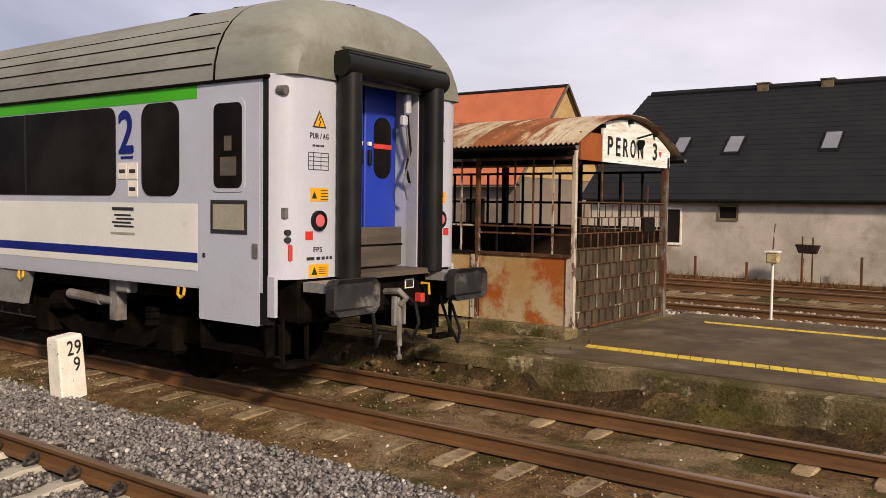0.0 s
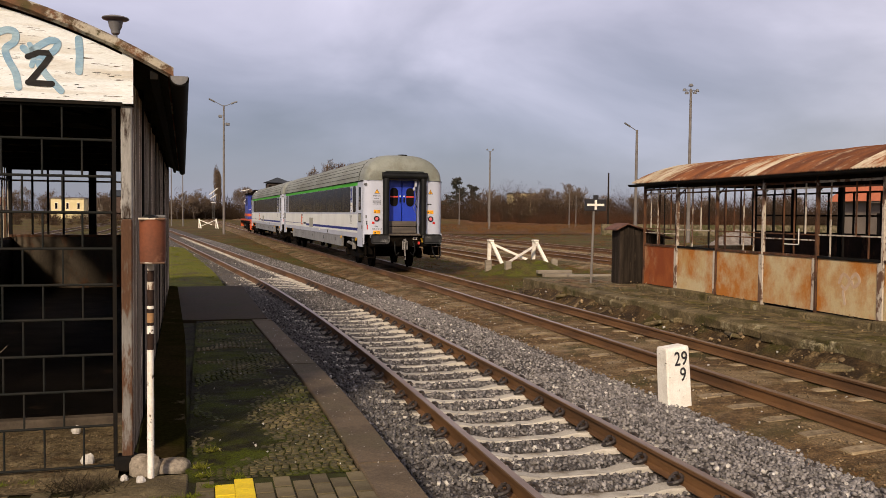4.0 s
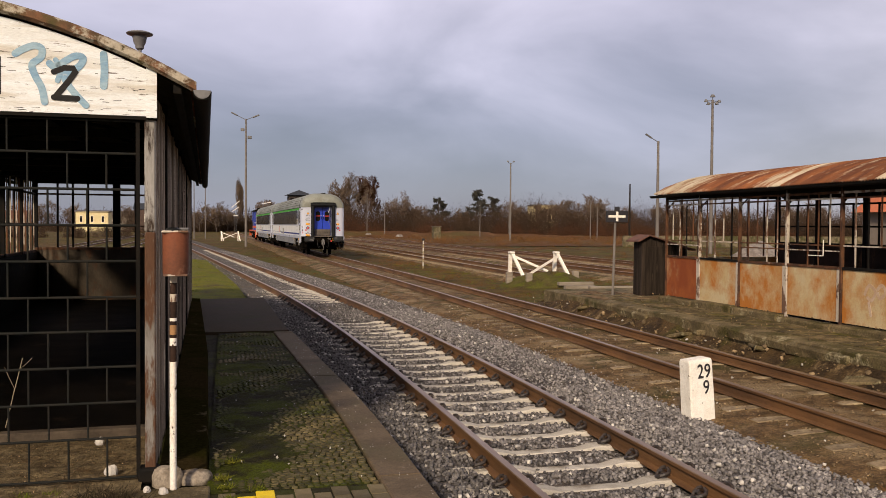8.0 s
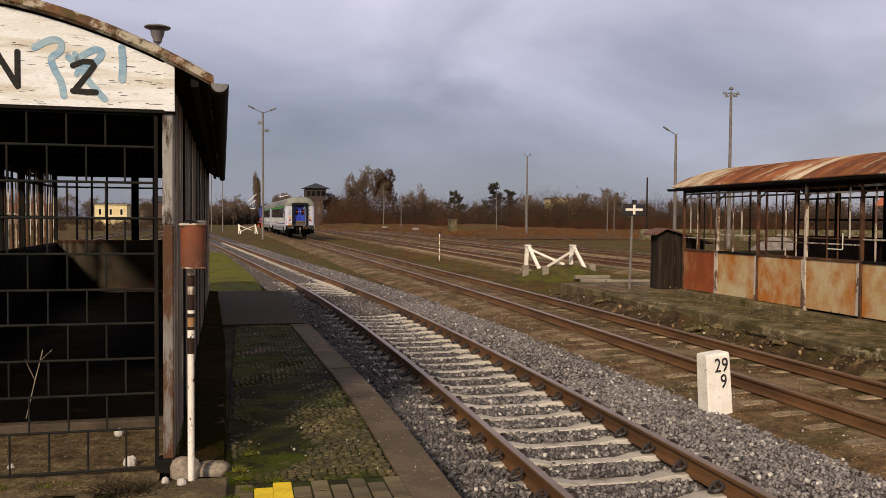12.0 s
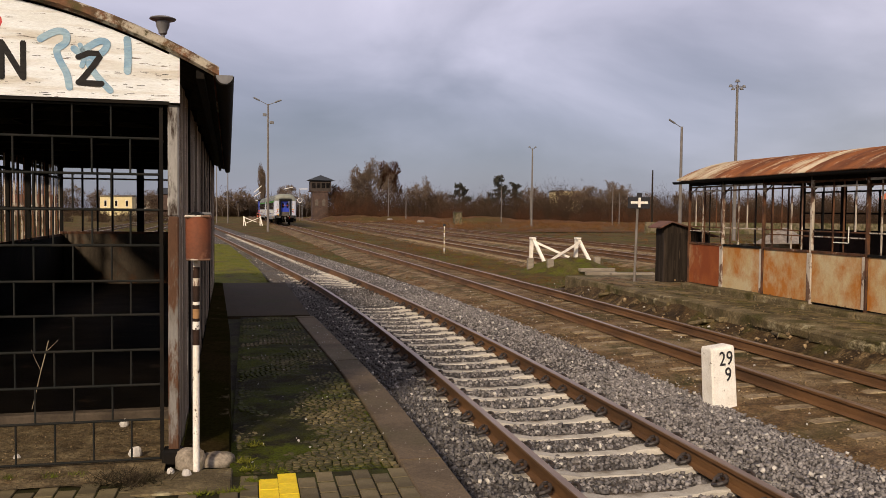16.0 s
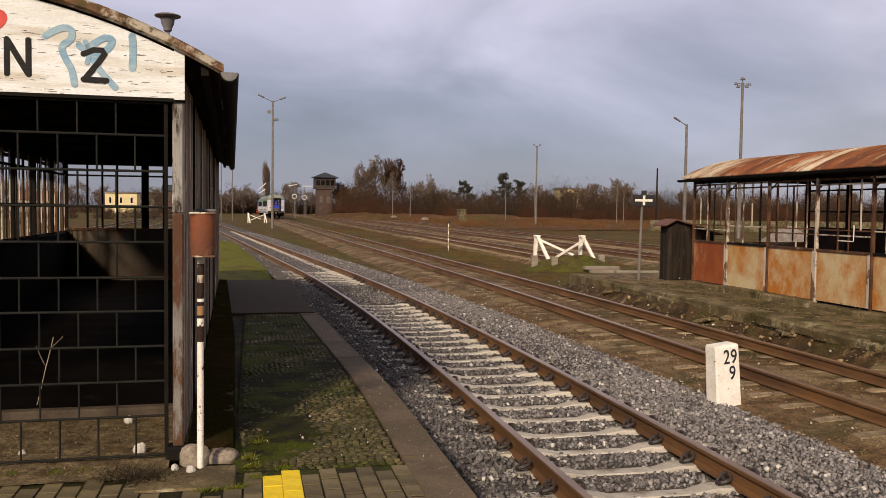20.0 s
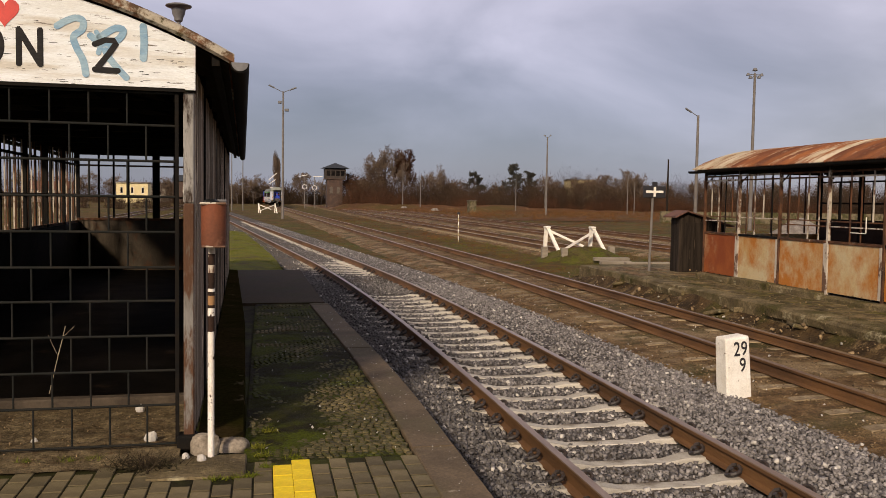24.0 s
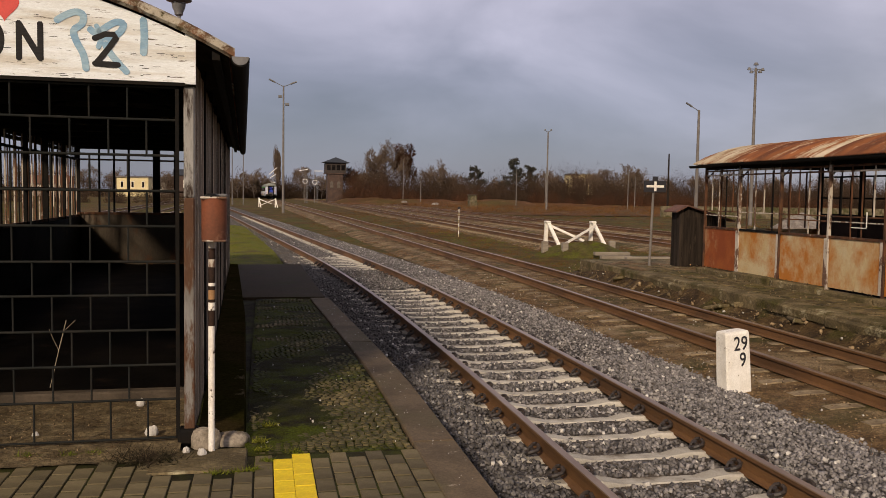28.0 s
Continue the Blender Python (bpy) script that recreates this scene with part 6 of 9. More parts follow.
def rounded(y0, y1, z0, z1, r, n=5):
    out = []
    for cy, cz, a in ((y1 - r, z1 - r, 0), (y0 + r, z1 - r, 90), (y0 + r, z0 + r, 180), (y1 - r, z0 + r, 270)):
        for k in range(n + 1):
            t = radians(a + 90 * k / n)
            out.append((cy + r * math.cos(t), cz + r * math.sin(t)))
    return out


def side_panel(s, y0, y1, z0, z1, proud, r=0.0, thick=.02, half=1.41):
    """A flat piece on the side wall s (-1 or 1), standing proud by some millimetres."""
    x = s * (half + proud)
    mb = MB()
    if r:
        mb.extrude(rounded(y0, y1, z0, z1, r), min(x, x - s * thick), max(x, x - s * thick), axis="x")
    else:
        mb.box(min(x, x - s * thick), max(x, x - s * thick), y0, y1, z0, z1)
    return mb


def wheelset(name):
    mb = MB()
    for s in (-1, 1):
        x = s * .72
        prof = [(.0, -.06), (.16, -.06), (.17, -.02), (.36, -.02), (.38, -.05), (WHEEL_R, -.06), (WHEEL_R - .01, .05), (WHEEL_R + .028, .055), (WHEEL_R + .028, .075), (.38, .075), (.36, .03), (.15, .03), (.0, .05)]
        n = 20
        rows = [[(x - s * z, r * math.cos(2 * math.pi * i / n), r * math.sin(2 * math.pi * i / n)) for i in range(n)] for r, z in prof]
        mb.loft(rows, close=True)
        for k in range(4):
            a = math.pi * k / 2
            mb.box(x - .03 + s * .05, x + .03 + s * .05, .22 * math.cos(a) - .03, .22 * math.cos(a) + .03, .22 * math.sin(a) - .03, .22 * math.sin(a) + .03)
    mb.cyl((-1.0, 0, 0), (1.0, 0, 0), .08, .08, 10)
    return plain_mesh(name, mb, "under_dark")


def bogie(coach, yc, wm, half=1.25):
    mb = MB()
    for s in (-1, 1):
        x = s * 1.02
        poly = [(-1.75, .55), (-1.6, .72), (-.9, .72), (-.6, .5), (.6, .5), (.9, .72), (1.6, .72), (1.75, .55), (1.6, .45), (1.0, .45), (.7, .33), (-.7, .33), (-1.0, .45), (-1.6, .45)]
        mb.extrude([(yc + a, z) for a, z in poly], x - .07, x + .07, axis="x")
    mb.box(-1.0, 1.0, yc - .3, yc + .3, .45, .78)
    b = part("bogie", mb, "under_dark", coach, "dark bogie with springs and dampers, underfloor shade in its colour")
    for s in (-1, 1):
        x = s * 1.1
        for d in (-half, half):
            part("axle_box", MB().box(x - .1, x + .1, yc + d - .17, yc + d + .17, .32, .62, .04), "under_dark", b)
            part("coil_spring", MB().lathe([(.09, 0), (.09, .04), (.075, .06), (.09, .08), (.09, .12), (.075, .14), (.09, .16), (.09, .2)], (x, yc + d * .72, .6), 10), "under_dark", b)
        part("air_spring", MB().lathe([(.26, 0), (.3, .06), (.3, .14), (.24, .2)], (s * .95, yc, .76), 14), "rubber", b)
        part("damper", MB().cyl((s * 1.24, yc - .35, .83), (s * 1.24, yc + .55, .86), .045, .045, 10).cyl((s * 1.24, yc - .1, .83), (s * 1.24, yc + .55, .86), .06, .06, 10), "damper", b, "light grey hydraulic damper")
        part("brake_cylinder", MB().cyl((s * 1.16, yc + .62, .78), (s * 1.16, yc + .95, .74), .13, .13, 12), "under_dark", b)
        part("bracket", MB().box(s * 1.2 - .06, s * 1.2 + .06, yc - .45, yc - .3, .62, 1.15), "damper", b)
        part("equipment_box", MB().box(s * 1.22 - .1, s * 1.22 + .1, yc - .75, yc - .5, .95, 1.18, .02), "under_grey", b)
    for d in (-half, half):
        w = new("wheelset", wm)
        w.parent, w.location = b, (0, yc + d, WHEEL_R)
    return b


def coach_end(co, yf, d, rear):
    """One end of a coach at y = yf; d: the way out of the coach (-1 rear, 1 front)."""
    Y = lambda a: yf + d * a

    def bx(mb, x0, x1, a, b, z0, z1, c=0.0):
        return mb.box(x0, x1, min(Y(a), Y(b)), max(Y(a), Y(b)), z0, z1, c)

    # two white end panels beside the gangway, rounded at the outer corners
    for s in (-1, 1):
        prof = [(s * .55, .0), (s * 1.12, .0), (s * 1.24, -.025), (s * 1.33, -.085), (s * 1.385, -.17), (s * 1.405, -.215), (s * 1.33, -.215), (s * .55, -.16)]
        mb = MB()
        mb.loft([[(x, Y(a), z) for x, a in prof] for z in (1.25, 3.155)], close=True, caps=True)
        ep = part("end_panel", mb, "coach_end", co, "glossy white end panel", smooth=True)
        if rear:
            part("pillar", bx(MB(), s * 1.395 - .02, s * 1.395 + .02, -.215, -.12, .9, 1.28), "coach_end", ep)
            cx, cz = s * .97, 1.80
            mb = MB().cyl((cx, Y(-.01), cz), (cx, Y(.03), cz), .098, .098, 20)
            t = part("tail_lamp", mb, "rubber", ep, "round tail lamp")
            part("lens", MB().cyl((cx, Y(.028), cz), (cx, Y(.036), cz), .062, .055, 18), "lens_dull", t, "dimly lit red lens")
            part("reflector", bx(MB(), cx - s * .02 - .045 + s * .14, cx - s * .02 + .045 + s * .14, -.005, .008, 1.62, 1.70), "red_lens", ep)
            part("warning_label", bx(MB(), s * .96 - .115, s * .96 + .115, -.003, .004, 1.985, 2.11), "sticker", ep, "orange warning sticker")
            for k in range(4):
                part("label_text", bx(MB(), s * .94, s * .94 + .1, .003, .006, 2.0 + .028 * k, 2.007 + .028 * k), "black_line", ep)
            part("label_mark", MB().extrude([(s * .96 - .10, 2.01), (s * .96 - .03, 2.01), (s * .96 - .065, 2.08)], Y(.006), Y(.003)), "black_line", ep)
            for k, (q, m) in enumerate(((.092, "black_line"), (.068, "sticker"))):
                mbt = MB().extrude([(s * .96 - q, 2.68 + (.092 - q) * .55), (s * .96 + q, 2.68 + (.092 - q) * .55), (s * .96, 2.68 + .165 - (.092 - q) * 1.1)], Y(-.003) if d < 0 else Y(.003 + .002 * k), Y(.003 + .002 * k) if d < 0 else Y(-.003))
                part("warning_triangle", mbt, m, ep)
            part("bolt_mark", MB().tube([(s * .96 + .012, Y(.007), 2.79), (s * .96 - .016, Y(.007), 2.75), (s * .96 + .012, Y(.007), 2.745), (s * .96 - .012, Y(.007), 2.695)], .006, 4), "black_line", ep)
    if rear:
        s = -1
        ep = co.children[-1]
        for ch, x, w in (("P", -1.085, .033), ("U", -1.043, .033), ("R", -1.001, .033), ("/", -0.950, .02), ("A", -0.912, .033), ("G", -0.870, .033)):
            letter("letter", ch, ep, x, Y(.003), 2.575, w, .055, "black_line")
        for x0, x1, z in ((-1.050, -1.015, 2.50), (-1.005, -0.970, 2.50), (-0.960, -0.945, 2.50), (-0.935, -0.895, 2.50)):
            part("text_bar", bx(MB(), x0, x1, -.001, .003, z, z + .02), "black_line", ep)
        for z in (2.28, 2.32, 2.36, 2.40, 2.44):
            part("table_line", bx(MB(), -1.105, -0.835, -.001, .003, z, z + .007), "black_line", ep)
        for x in (-1.105, -1.040, -0.940, -0.840):
            part("table_line", bx(MB(), x, x + .006, -.001, .0035, 2.28, 2.445), "black_line", ep)
        for ch, x in (("F", -1.030), ("P", -0.990), ("S", -0.950)):
            letter("letter", ch, ep, x, Y(.003), 1.50, .032, .05, "black_line")
        for x0, x1 in ((-1.120, -1.020), (-0.990, -0.940), (-0.920, -0.880), (-0.860, -0.830), (-0.810, -0.780)):
            part("text_bar", bx(MB(), x0, x1, -.001, .003, 1.425, 1.455), "black_line", ep)
        for k in range(4):
            part("label_text", bx(MB(), -0.960, -0.850, .003, .006, 1.29 + .02 * k, 1.296 + .02 * k), "black_line", ep)
        part("label_mark", MB().extrude([(-1.060, 1.285), (-0.980, 1.285), (-1.020, 1.36)], Y(.006), Y(.003)), "black_line", ep)
        part("warning_label", bx(MB(), -1.090, -0.830, -.004, .004, 1.262, 1.385), "sticker", ep, "orange warning sticker")
        part("text_bar", bx(MB(), .84, 1.0, -.001, .003, 2.3, 2.345), "black_line", ep)
        part("red_valve", bx(MB(), -1.30, -1.25, -.14, -.04, 1.42, 1.58, .01), "red_paint", ep, "red emergency handle")
        for z in (1.62, 1.69):
            part("round_socket", MB().cyl((-1.30, Y(-.12), z), (-1.31, Y(-.04), z), .028, .028, 10), "black_line", ep)
        part("grab_plate", bx(MB(), -1.345, -1.30, -.13, -.06, 1.82, 1.92), "lamp_grey", ep)
        part("round_cap", MB().cyl((-1.35, Y(-.14), 3.0), (-1.34, Y(-.05), 3.0), .045, .045, 12), "lamp_grey", ep)
    # gangway: recess, door leaves, bellows
    part("gangway_side", bx(MB(), -.60, -.55, -.62, .0, 1.25, 3.30), "coach_grey", co)
    part("gangway_side", bx(MB(), .55, .60, -.62, .0, 1.25, 3.30), "coach_grey", co)
    part("gangway_ceiling", bx(MB(), -.6, .6, -.62, .0, 3.26, 3.34), "under_dark", co)
    part("gangway_floor", bx(MB(), -.6, .6, -.62, .16, 1.22, 1.28), "plate_grey", co)
    for s in (-1, 1):
        dl = part("gangway_door", bx(MB(), min(s * .012, s * .53), max(s * .012, s * .53), -.33, -.29, 1.29, 3.25, .012), "door_blue", co, "bright blue gangway door leaf")
        part("door_window", MB().extrude([(s * .29 + (a), z) for a, z in rounded(-.14, .14, 2.24, 2.90, .13)], *sorted((Y(-.292), Y(-.284)))), "dark_glass", dl)
        part("red_bar", bx(MB(), s * .29 - .15, s * .29 + .15, -.285, -.279, 2.56, 2.61), "red_paint", dl)
        part("door_handle", bx(MB(), s * .07 - .022, s * .07 + .022, -.292, -.25, 2.38, 2.54, .008), "rubber", dl)
        part("handle_light", bx(MB(), s * .07 - .024, s * .07 + .024, -.292, -.262, 2.58, 2.625, .005), "white_paint", dl)
        mb = MB()
        rows = []
        for z in np.linspace(1.24, 3.22, 24):
            rows.append([(s * .665 + (.115 + .003 * math.sin(z * 40)) * math.cos(t), Y(.12) + .13 * math.sin(t), z) for t in np.linspace(0, 2 * math.pi, 17)[:-1]])
        mb.loft(rows, close=True, caps=True)
        part("gangway_bellows", mb, "rubber", co, "thick black rubber gangway roll", smooth=True)
        part("bellows_plate", bx(MB(), s * .60 - .03, s * .60 + .03, -.02, .10, 1.25, 3.28), "rubber", co)
    part("gangway_bellows", MB().cyl((-.80, Y(.13), 3.305), (.80, Y(.13), 3.305), .125, .125, 18), "rubber", co, smooth=True)
    part("bellows_hood", MB().loft([[(x, Y(-.06), 3.43), (x, Y(.20), 3.42), (x, Y(.22), 3.40), (x, Y(-.06), 3.36)] for x in np.linspace(-.78, .78, 8)], close=True, caps=True), "rubber", co)
    part("rain_strip", bx(MB(), -.70, .70, -.1, .10, 3.46, 3.50, .02), "coach_roof", co)
    bp = part("bridge_plate", bx(MB(), -.5, .5, -.22, -.17, 1.30, 1.72, .01), "plate_grey", co, "folded-up worn steel bridge plate")
    part("plate_edge", bx(MB(), -.5, .5, -.172, -.16, 1.52, 1.54), "under_dark", bp)
    cb = part("cable", MB().tube([(.49, Y(-.1), 3.2), (.43, Y(-.06), 3.05), (.45, Y(-.05), 2.8), (.49, Y(-.05), 2.55), (.42, Y(-.05), 2.35), (.49, Y(-.06), 2.2)], .016, 6), "rubber", co, "hanging black control cable")
    part("cable_socket", bx(MB(), .40, .48, -.1, -.02, 2.93, 3.16, .02), "coach_end", cb)
    part("white_cable", MB().tube([(.46, Y(-.08), 3.12), (.38, Y(-.05), 2.98), (.42, Y(-.04), 2.7), (.46, Y(-.04), 2.45), (.36, Y(-.04), 2.2), (.44, Y(-.05), 2.02)], .012, 6), "lamp_grey", co)
    part("cable_socket", bx(MB(), .34, .42, -.1, -.02, 2.80, 2.92, .02), "coach_end", cb)
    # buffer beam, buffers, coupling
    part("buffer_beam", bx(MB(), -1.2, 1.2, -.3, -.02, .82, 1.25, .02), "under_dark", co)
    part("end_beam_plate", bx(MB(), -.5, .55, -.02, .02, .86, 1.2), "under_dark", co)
    for s in (-1, 1):
        bf = part("buffer", bx(MB(), s * .93 - .32, s * .93 + .32, .42, .47, .93, 1.27, .07), "buffer_steel", co, "worn rectangular buffer head")
        part("buffer_rim", bx(MB(), s * .93 - .315, s * .93 + .315, .40, .42, .935, 1.265, .04), "buffer_steel", bf)
        part("buffer_shank", MB().cyl((s * .93, Y(-.02), 1.09), (s * .93, Y(.42), 1.09), .12, .10, 12), "under_dark", bf)
        part("buffer_hood", bx(MB(), s * .93 - .28, s * .93 + .28, .05, .41, 1.14, 1.23), "under_grey", bf)
        part("foot_step", bx(MB(), s * 1.18 - .16, s * 1.18 + .16, -.2, -.02, .42, .46).box(s * 1.02 - .012, s * 1.02 + .012, min(Y(-.12), Y(-.08)), max(Y(-.12), Y(-.08)), .42, .9).box(s * 1.33 - .012, s * 1.33 + .012, min(Y(-.12), Y(-.08)), max(Y(-.12), Y(-.08)), .42, .9), "under_dark", co)
        part("brake_hose", MB().tube([(s * .33, Y(.02), 1.0), (s * .35, Y(.16), .9), (s * .36, Y(.2), .7), (s * .30, Y(.16), .52), (s * .2, Y(.14), .62)], .022, 7), "rubber", co)
    part("coupling_hook", MB().tube([(.0, Y(.0), 1.05), (.0, Y(.22), 1.07), (.02, Y(.30), 1.0), (.0, Y(.24), .93)], .035, 8), "damper", co)
    part("coupling_screw", MB().tube([(.0, Y(.2), 1.0), (-.02, Y(.24), .75), (.0, Y(.22), .6), (.01, Y(.22), .5)], .03, 8).box(-.10, -.06, min(Y(.2), Y(.24)), max(Y(.2), Y(.24)), .72, 1.02).box(.05, .09, min(Y(.2), Y(.24)), max(Y(.2), Y(.24)), .72, 1.02), "damper", co)
    part("screw_weight", MB().lathe([(.012, .14), (.016, .06), (.035, .03), (.03, 0)], (.005, Y(.22), .36), 8), "damper", co)
    part("number_plate", bx(MB(), .33, .48, .018, .026, 1.06, 1.16), "white_paint", co)
    part("number_plate", bx(MB(), .345, .465, .024, .03, 1.072, 1.148), "black_line", co)
    part("yellow_cock", MB().tube([(.62, Y(.02), 1.1), (.63, Y(.12), 1.1), (.64, Y(.12), .98)], .016, 6), "yellow_part", co)
    part("red_cock", bx(MB(), .50, .57, .02, .12, .9, 1.0, .01), "red_paint", co)
    part("heating_cable", MB().tube([(1.0, Y(-.02), .95), (1.05, Y(.1), .6), (1.2, Y(.12), .38), (1.33, Y(.05), .5), (1.36, Y(-.1), .8)], .02, 6), "rubber", co)


def build_coach():
    co = thing("passenger_coach", (0, 0, 0), "grey and cream passenger coach with dark windows and blue stripe", "railway coach")
    # roof, drawn down and rounded at both ends
    rows = []
    for a, w, top, low in ((-.03, 1.27, 3.66, 3.15), (.03, 1.33, 3.80, 3.15), (.14, 1.375, 3.93, 3.145), (.32, 1.395, 4.02, 3.14), (.6, 1.405, 4.07, 3.13), (.95, 1.41, 4.09, 3.12)):
        rows.append([(x, a, z) for x, z in body_section(w, top, low)])
    rows += [[(x, y, z) for x, z in body_section(1.41, 4.07, 3.12)] for y in (LEN / 2,)]
    rows += [[(x, LEN - y, z) for x, y, z in r] for r in rows[5::-1]]
    roof = part("roof", MB().loft(rows, caps=True), "coach_roof", co, "weathered olive-grey roof", smooth=True)
    for s in (-1, 1):
        outline = body_section(1.41, 4.07, 3.12)
        for k in (1, 2, 3, 4):
            xx, zz = -outline[k][0] * 1.002, outline[k][1] + .002
            part("roof_rib", MB().box(s * xx - .007, s * xx + .007, 1.05, LEN - 1.05, zz - .006, zz + .006), "under_dark", roof)
        part("rain_gutter", MB().box(min(s * 1.40, s * 1.435), max(s * 1.40, s * 1.435), .2, LEN - .2, 3.115, 3.142), "under_dark", roof)
    part("roof_seam", MB().tube([(x * 1.003, 1.0, z + .004) for x, z in body_section(1.41, 4.07, 3.12)], .012, 5), "under_dark", roof)
    for x, y in ((-.5, 1.6), (.1, .7), (-.6, 2.2), (.4, 5), (0, 12), (-.5, 19), (.1, 25)):
        part("roof_vent", MB().lathe([(.17, 0), (.18, .03), (.15, .06), (.05, .07)], (x, y, 4.04 - .16 * x * x), 12), "under_dark", roof)
    # body shell between the end panels
    for s in (-1, 1):
        wl = part("side_wall", MB().box(min(s * 1.34, s * 1.405), max(s * 1.34, s * 1.405), .30, LEN - .30, 1.12, 3.14), "coach_grey", co, "light grey side wall with stripes and dark windows")
        half = 1.405

        def sp(name, y0, y1, z0, z1, proud, material, r=0.0, parent=wl, label=""):
            return part(name, side_panel(s, y0, y1, z0, z1, proud, r, .02 if proud > .006 else .012, half), material, parent, label)

        a, b = 1.27, LEN - 1.27
        sp("green_stripe", a, b, 2.985, 3.115, .004, "coach_green")
        sp("cream_band", a, b, 1.455, 1.945, .004, "coach_white")
        sp("blue_stripe", a, 15.1, 1.355, 1.455, .005, "coach_blue")
        sp("blue_line", 17.2, b, 1.43, 1.455, .005, "coach_blue")
        sp("filler_band", 15.1, b, 1.355, 1.455, .0042, "coach_white")
        sp("lower_band", a, b, 1.275, 1.355, .004, "coach_white")
        sp("window_band", 2.68, LEN - 2.68, 2.02, 2.975, .008, "dark_glass", .13, label="long dark tinted window band")
        for y in np.arange(4.55, LEN - 3, 1.9):
            sp("window_post", y, y + .05, 2.03, 2.965, .0095, "rubber")
        for y0 in (1.56, LEN - 2.2):
            sp("small_window", y0, y0 + .64, 2.02, 2.975, .008, "dark_glass", .15)
        # entrance doors at both ends
        for y0, y1, e in ((.34, 1.24, 1), (LEN - 1.24, LEN - .34, -1)):
            dr = part("entrance_door", side_panel(s, y0, y1, .80, 3.09, .003, .02, .05, half), "coach_grey", co, "pale lilac-grey entrance door")
            m = (y0 + y1) / 2
            part("door_window", side_panel(s, m - .25, m + .25, 2.06, 2.955, .010, .09, .02, half), "coach_end", dr)
            part("door_glass", side_panel(s, m - .21, m + .21, 2.10, 2.915, .013, .07, .02, half), "dark_glass", dr)
            part("paper_notice", side_panel(s, m - .06, m + .05, 2.46, 2.60, .0145, 0, .02, half), "plate_grey", dr, "small paper notice behind the glass")
            part("paper_notice", side_panel(s, m - .13, m + .11, 2.22, 2.40, .0145, 0, .02, half), "plate_grey", dr, "paper notice behind the glass")
            part("notice_frame", side_panel(s, m - .28, m + .26, 1.66, 1.985, .010, 0, .02, half), "black_line", dr)
            part("notice", side_panel(s, m - .24, m + .22, 1.70, 1.945, .013, 0, .02, half), "notice", dr)
            part("door_handle", side_panel(s, (y0 if e > 0 else y1 - .1) + .02, (y0 if e > 0 else y1 - .1) + .09, 1.44, 1.58, .014, .01, .02, half), "lamp_grey", dr)
            part("door_lock", side_panel(s, (y1 - .1 if e > 0 else y0 + .06), (y1 - .07 if e > 0 else y0 + .09), 1.42, 1.46, .014, 0, .02, half), "black_line", dr)
            g = .24 if e > 0 else LEN - .34
            # A black strip on the wall stands in for the dark of the door gap.
            part("door_gap", MB().box(min(s * 1.32, s * 1.40), max(s * 1.32, s * 1.415), g - .02, g + .115, .82, 3.12), "rubber", co, "black strip drawn for the gap beside the door")
            part("door_step", MB().box(min(s * 1.05, s * 1.36), max(s * 1.05, s * 1.36), y0 - .05, y1 + .05, .50, .54).box(min(s * 1.05, s * 1.09), max(s * 1.05, s * 1.09), y0, y1, .50, .82).box(min(s * 1.05, s * 1.36), max(s * 1.05, s * 1.36), y0 - .05, y0 - .02, .50, .8).box(min(s * 1.05, s * 1.36), max(s * 1.05, s * 1.36), y1 + .02, y1 + .05, .50, .8), "under_dark", co)
        # skirts and fittings
        sk = part("skirt", MB().extrude([(4.55, 1.2), (4.75, .68), (LEN - 4.75, .68), (LEN - 4.55, 1.2)], min(s * 1.30, s * 1.38), max(s * 1.30, s * 1.38), axis="x"), "under_grey", co, "grey equipment skirt")
        for y in (6.2, 9.4, 13.0, 16.5, 19.5):
            part("skirt_latch", MB().box(min(s * 1.37, s * 1.39), max(s * 1.37, s * 1.39), y, y + .06, .84, .98), "rubber", sk)
        part("skirt_seam", MB().box(min(s * 1.375, s * 1.384), max(s * 1.375, s * 1.384), 4.8, LEN - 4.8, 1.115, 1.13), "under_dark", sk)
        part("side_sill", MB().box(min(s * 1.36, s * 1.402), max(s * 1.36, s * 1.402), 1.27, LEN - 1.27, 1.10, 1.20), "coach_grey", co)
        for y in (1.55, 4.75, LEN - 4.75, LEN - 1.55):
            part("lifting_hook", MB().tube([(s * 1.38, y - .05, 1.15), (s * 1.40, y - .05, 1.02), (s * 1.40, y, .985), (s * 1.40, y + .05, 1.02), (s * 1.38, y + .05, 1.15)], .016, 6), "yellow_part", co)
        part("grey_hatch", side_panel(s, 12.6, 13.9, 1.30, 1.75, .009, 0, .02, half), "notice", wl)
        for k, z in enumerate((1.86, 1.8, 1.76, 1.72, 1.68)):
            part("text_bar", side_panel(s, 2.35 + .05 * (k % 2), 2.75 - .04 * (k % 3), z, z + (.02 if k else .035), .008, 0, .012, half), "black_line", wl)
        part("text_bar", side_panel(s, 2.33, 2.78, 1.60, 1.625, .008, 0, .012, half), "notice", wl)
        for k in range(3):
            part("pictogram", side_panel(s, 2.28 + .19 * (k % 2), 2.45 + .19 * (k % 2), 2.20 - .19 * (k // 2), 2.37 - .19 * (k // 2), .008, 0, .012, half), "white_paint", wl)
            part("pictogram_mark", side_panel(s, 2.31 + .19 * (k % 2), 2.42 + .19 * (k % 2), 2.26 - .19 * (k // 2), 2.30 - .19 * (k // 2), .0105, 0, .012, half), "black_line", wl)
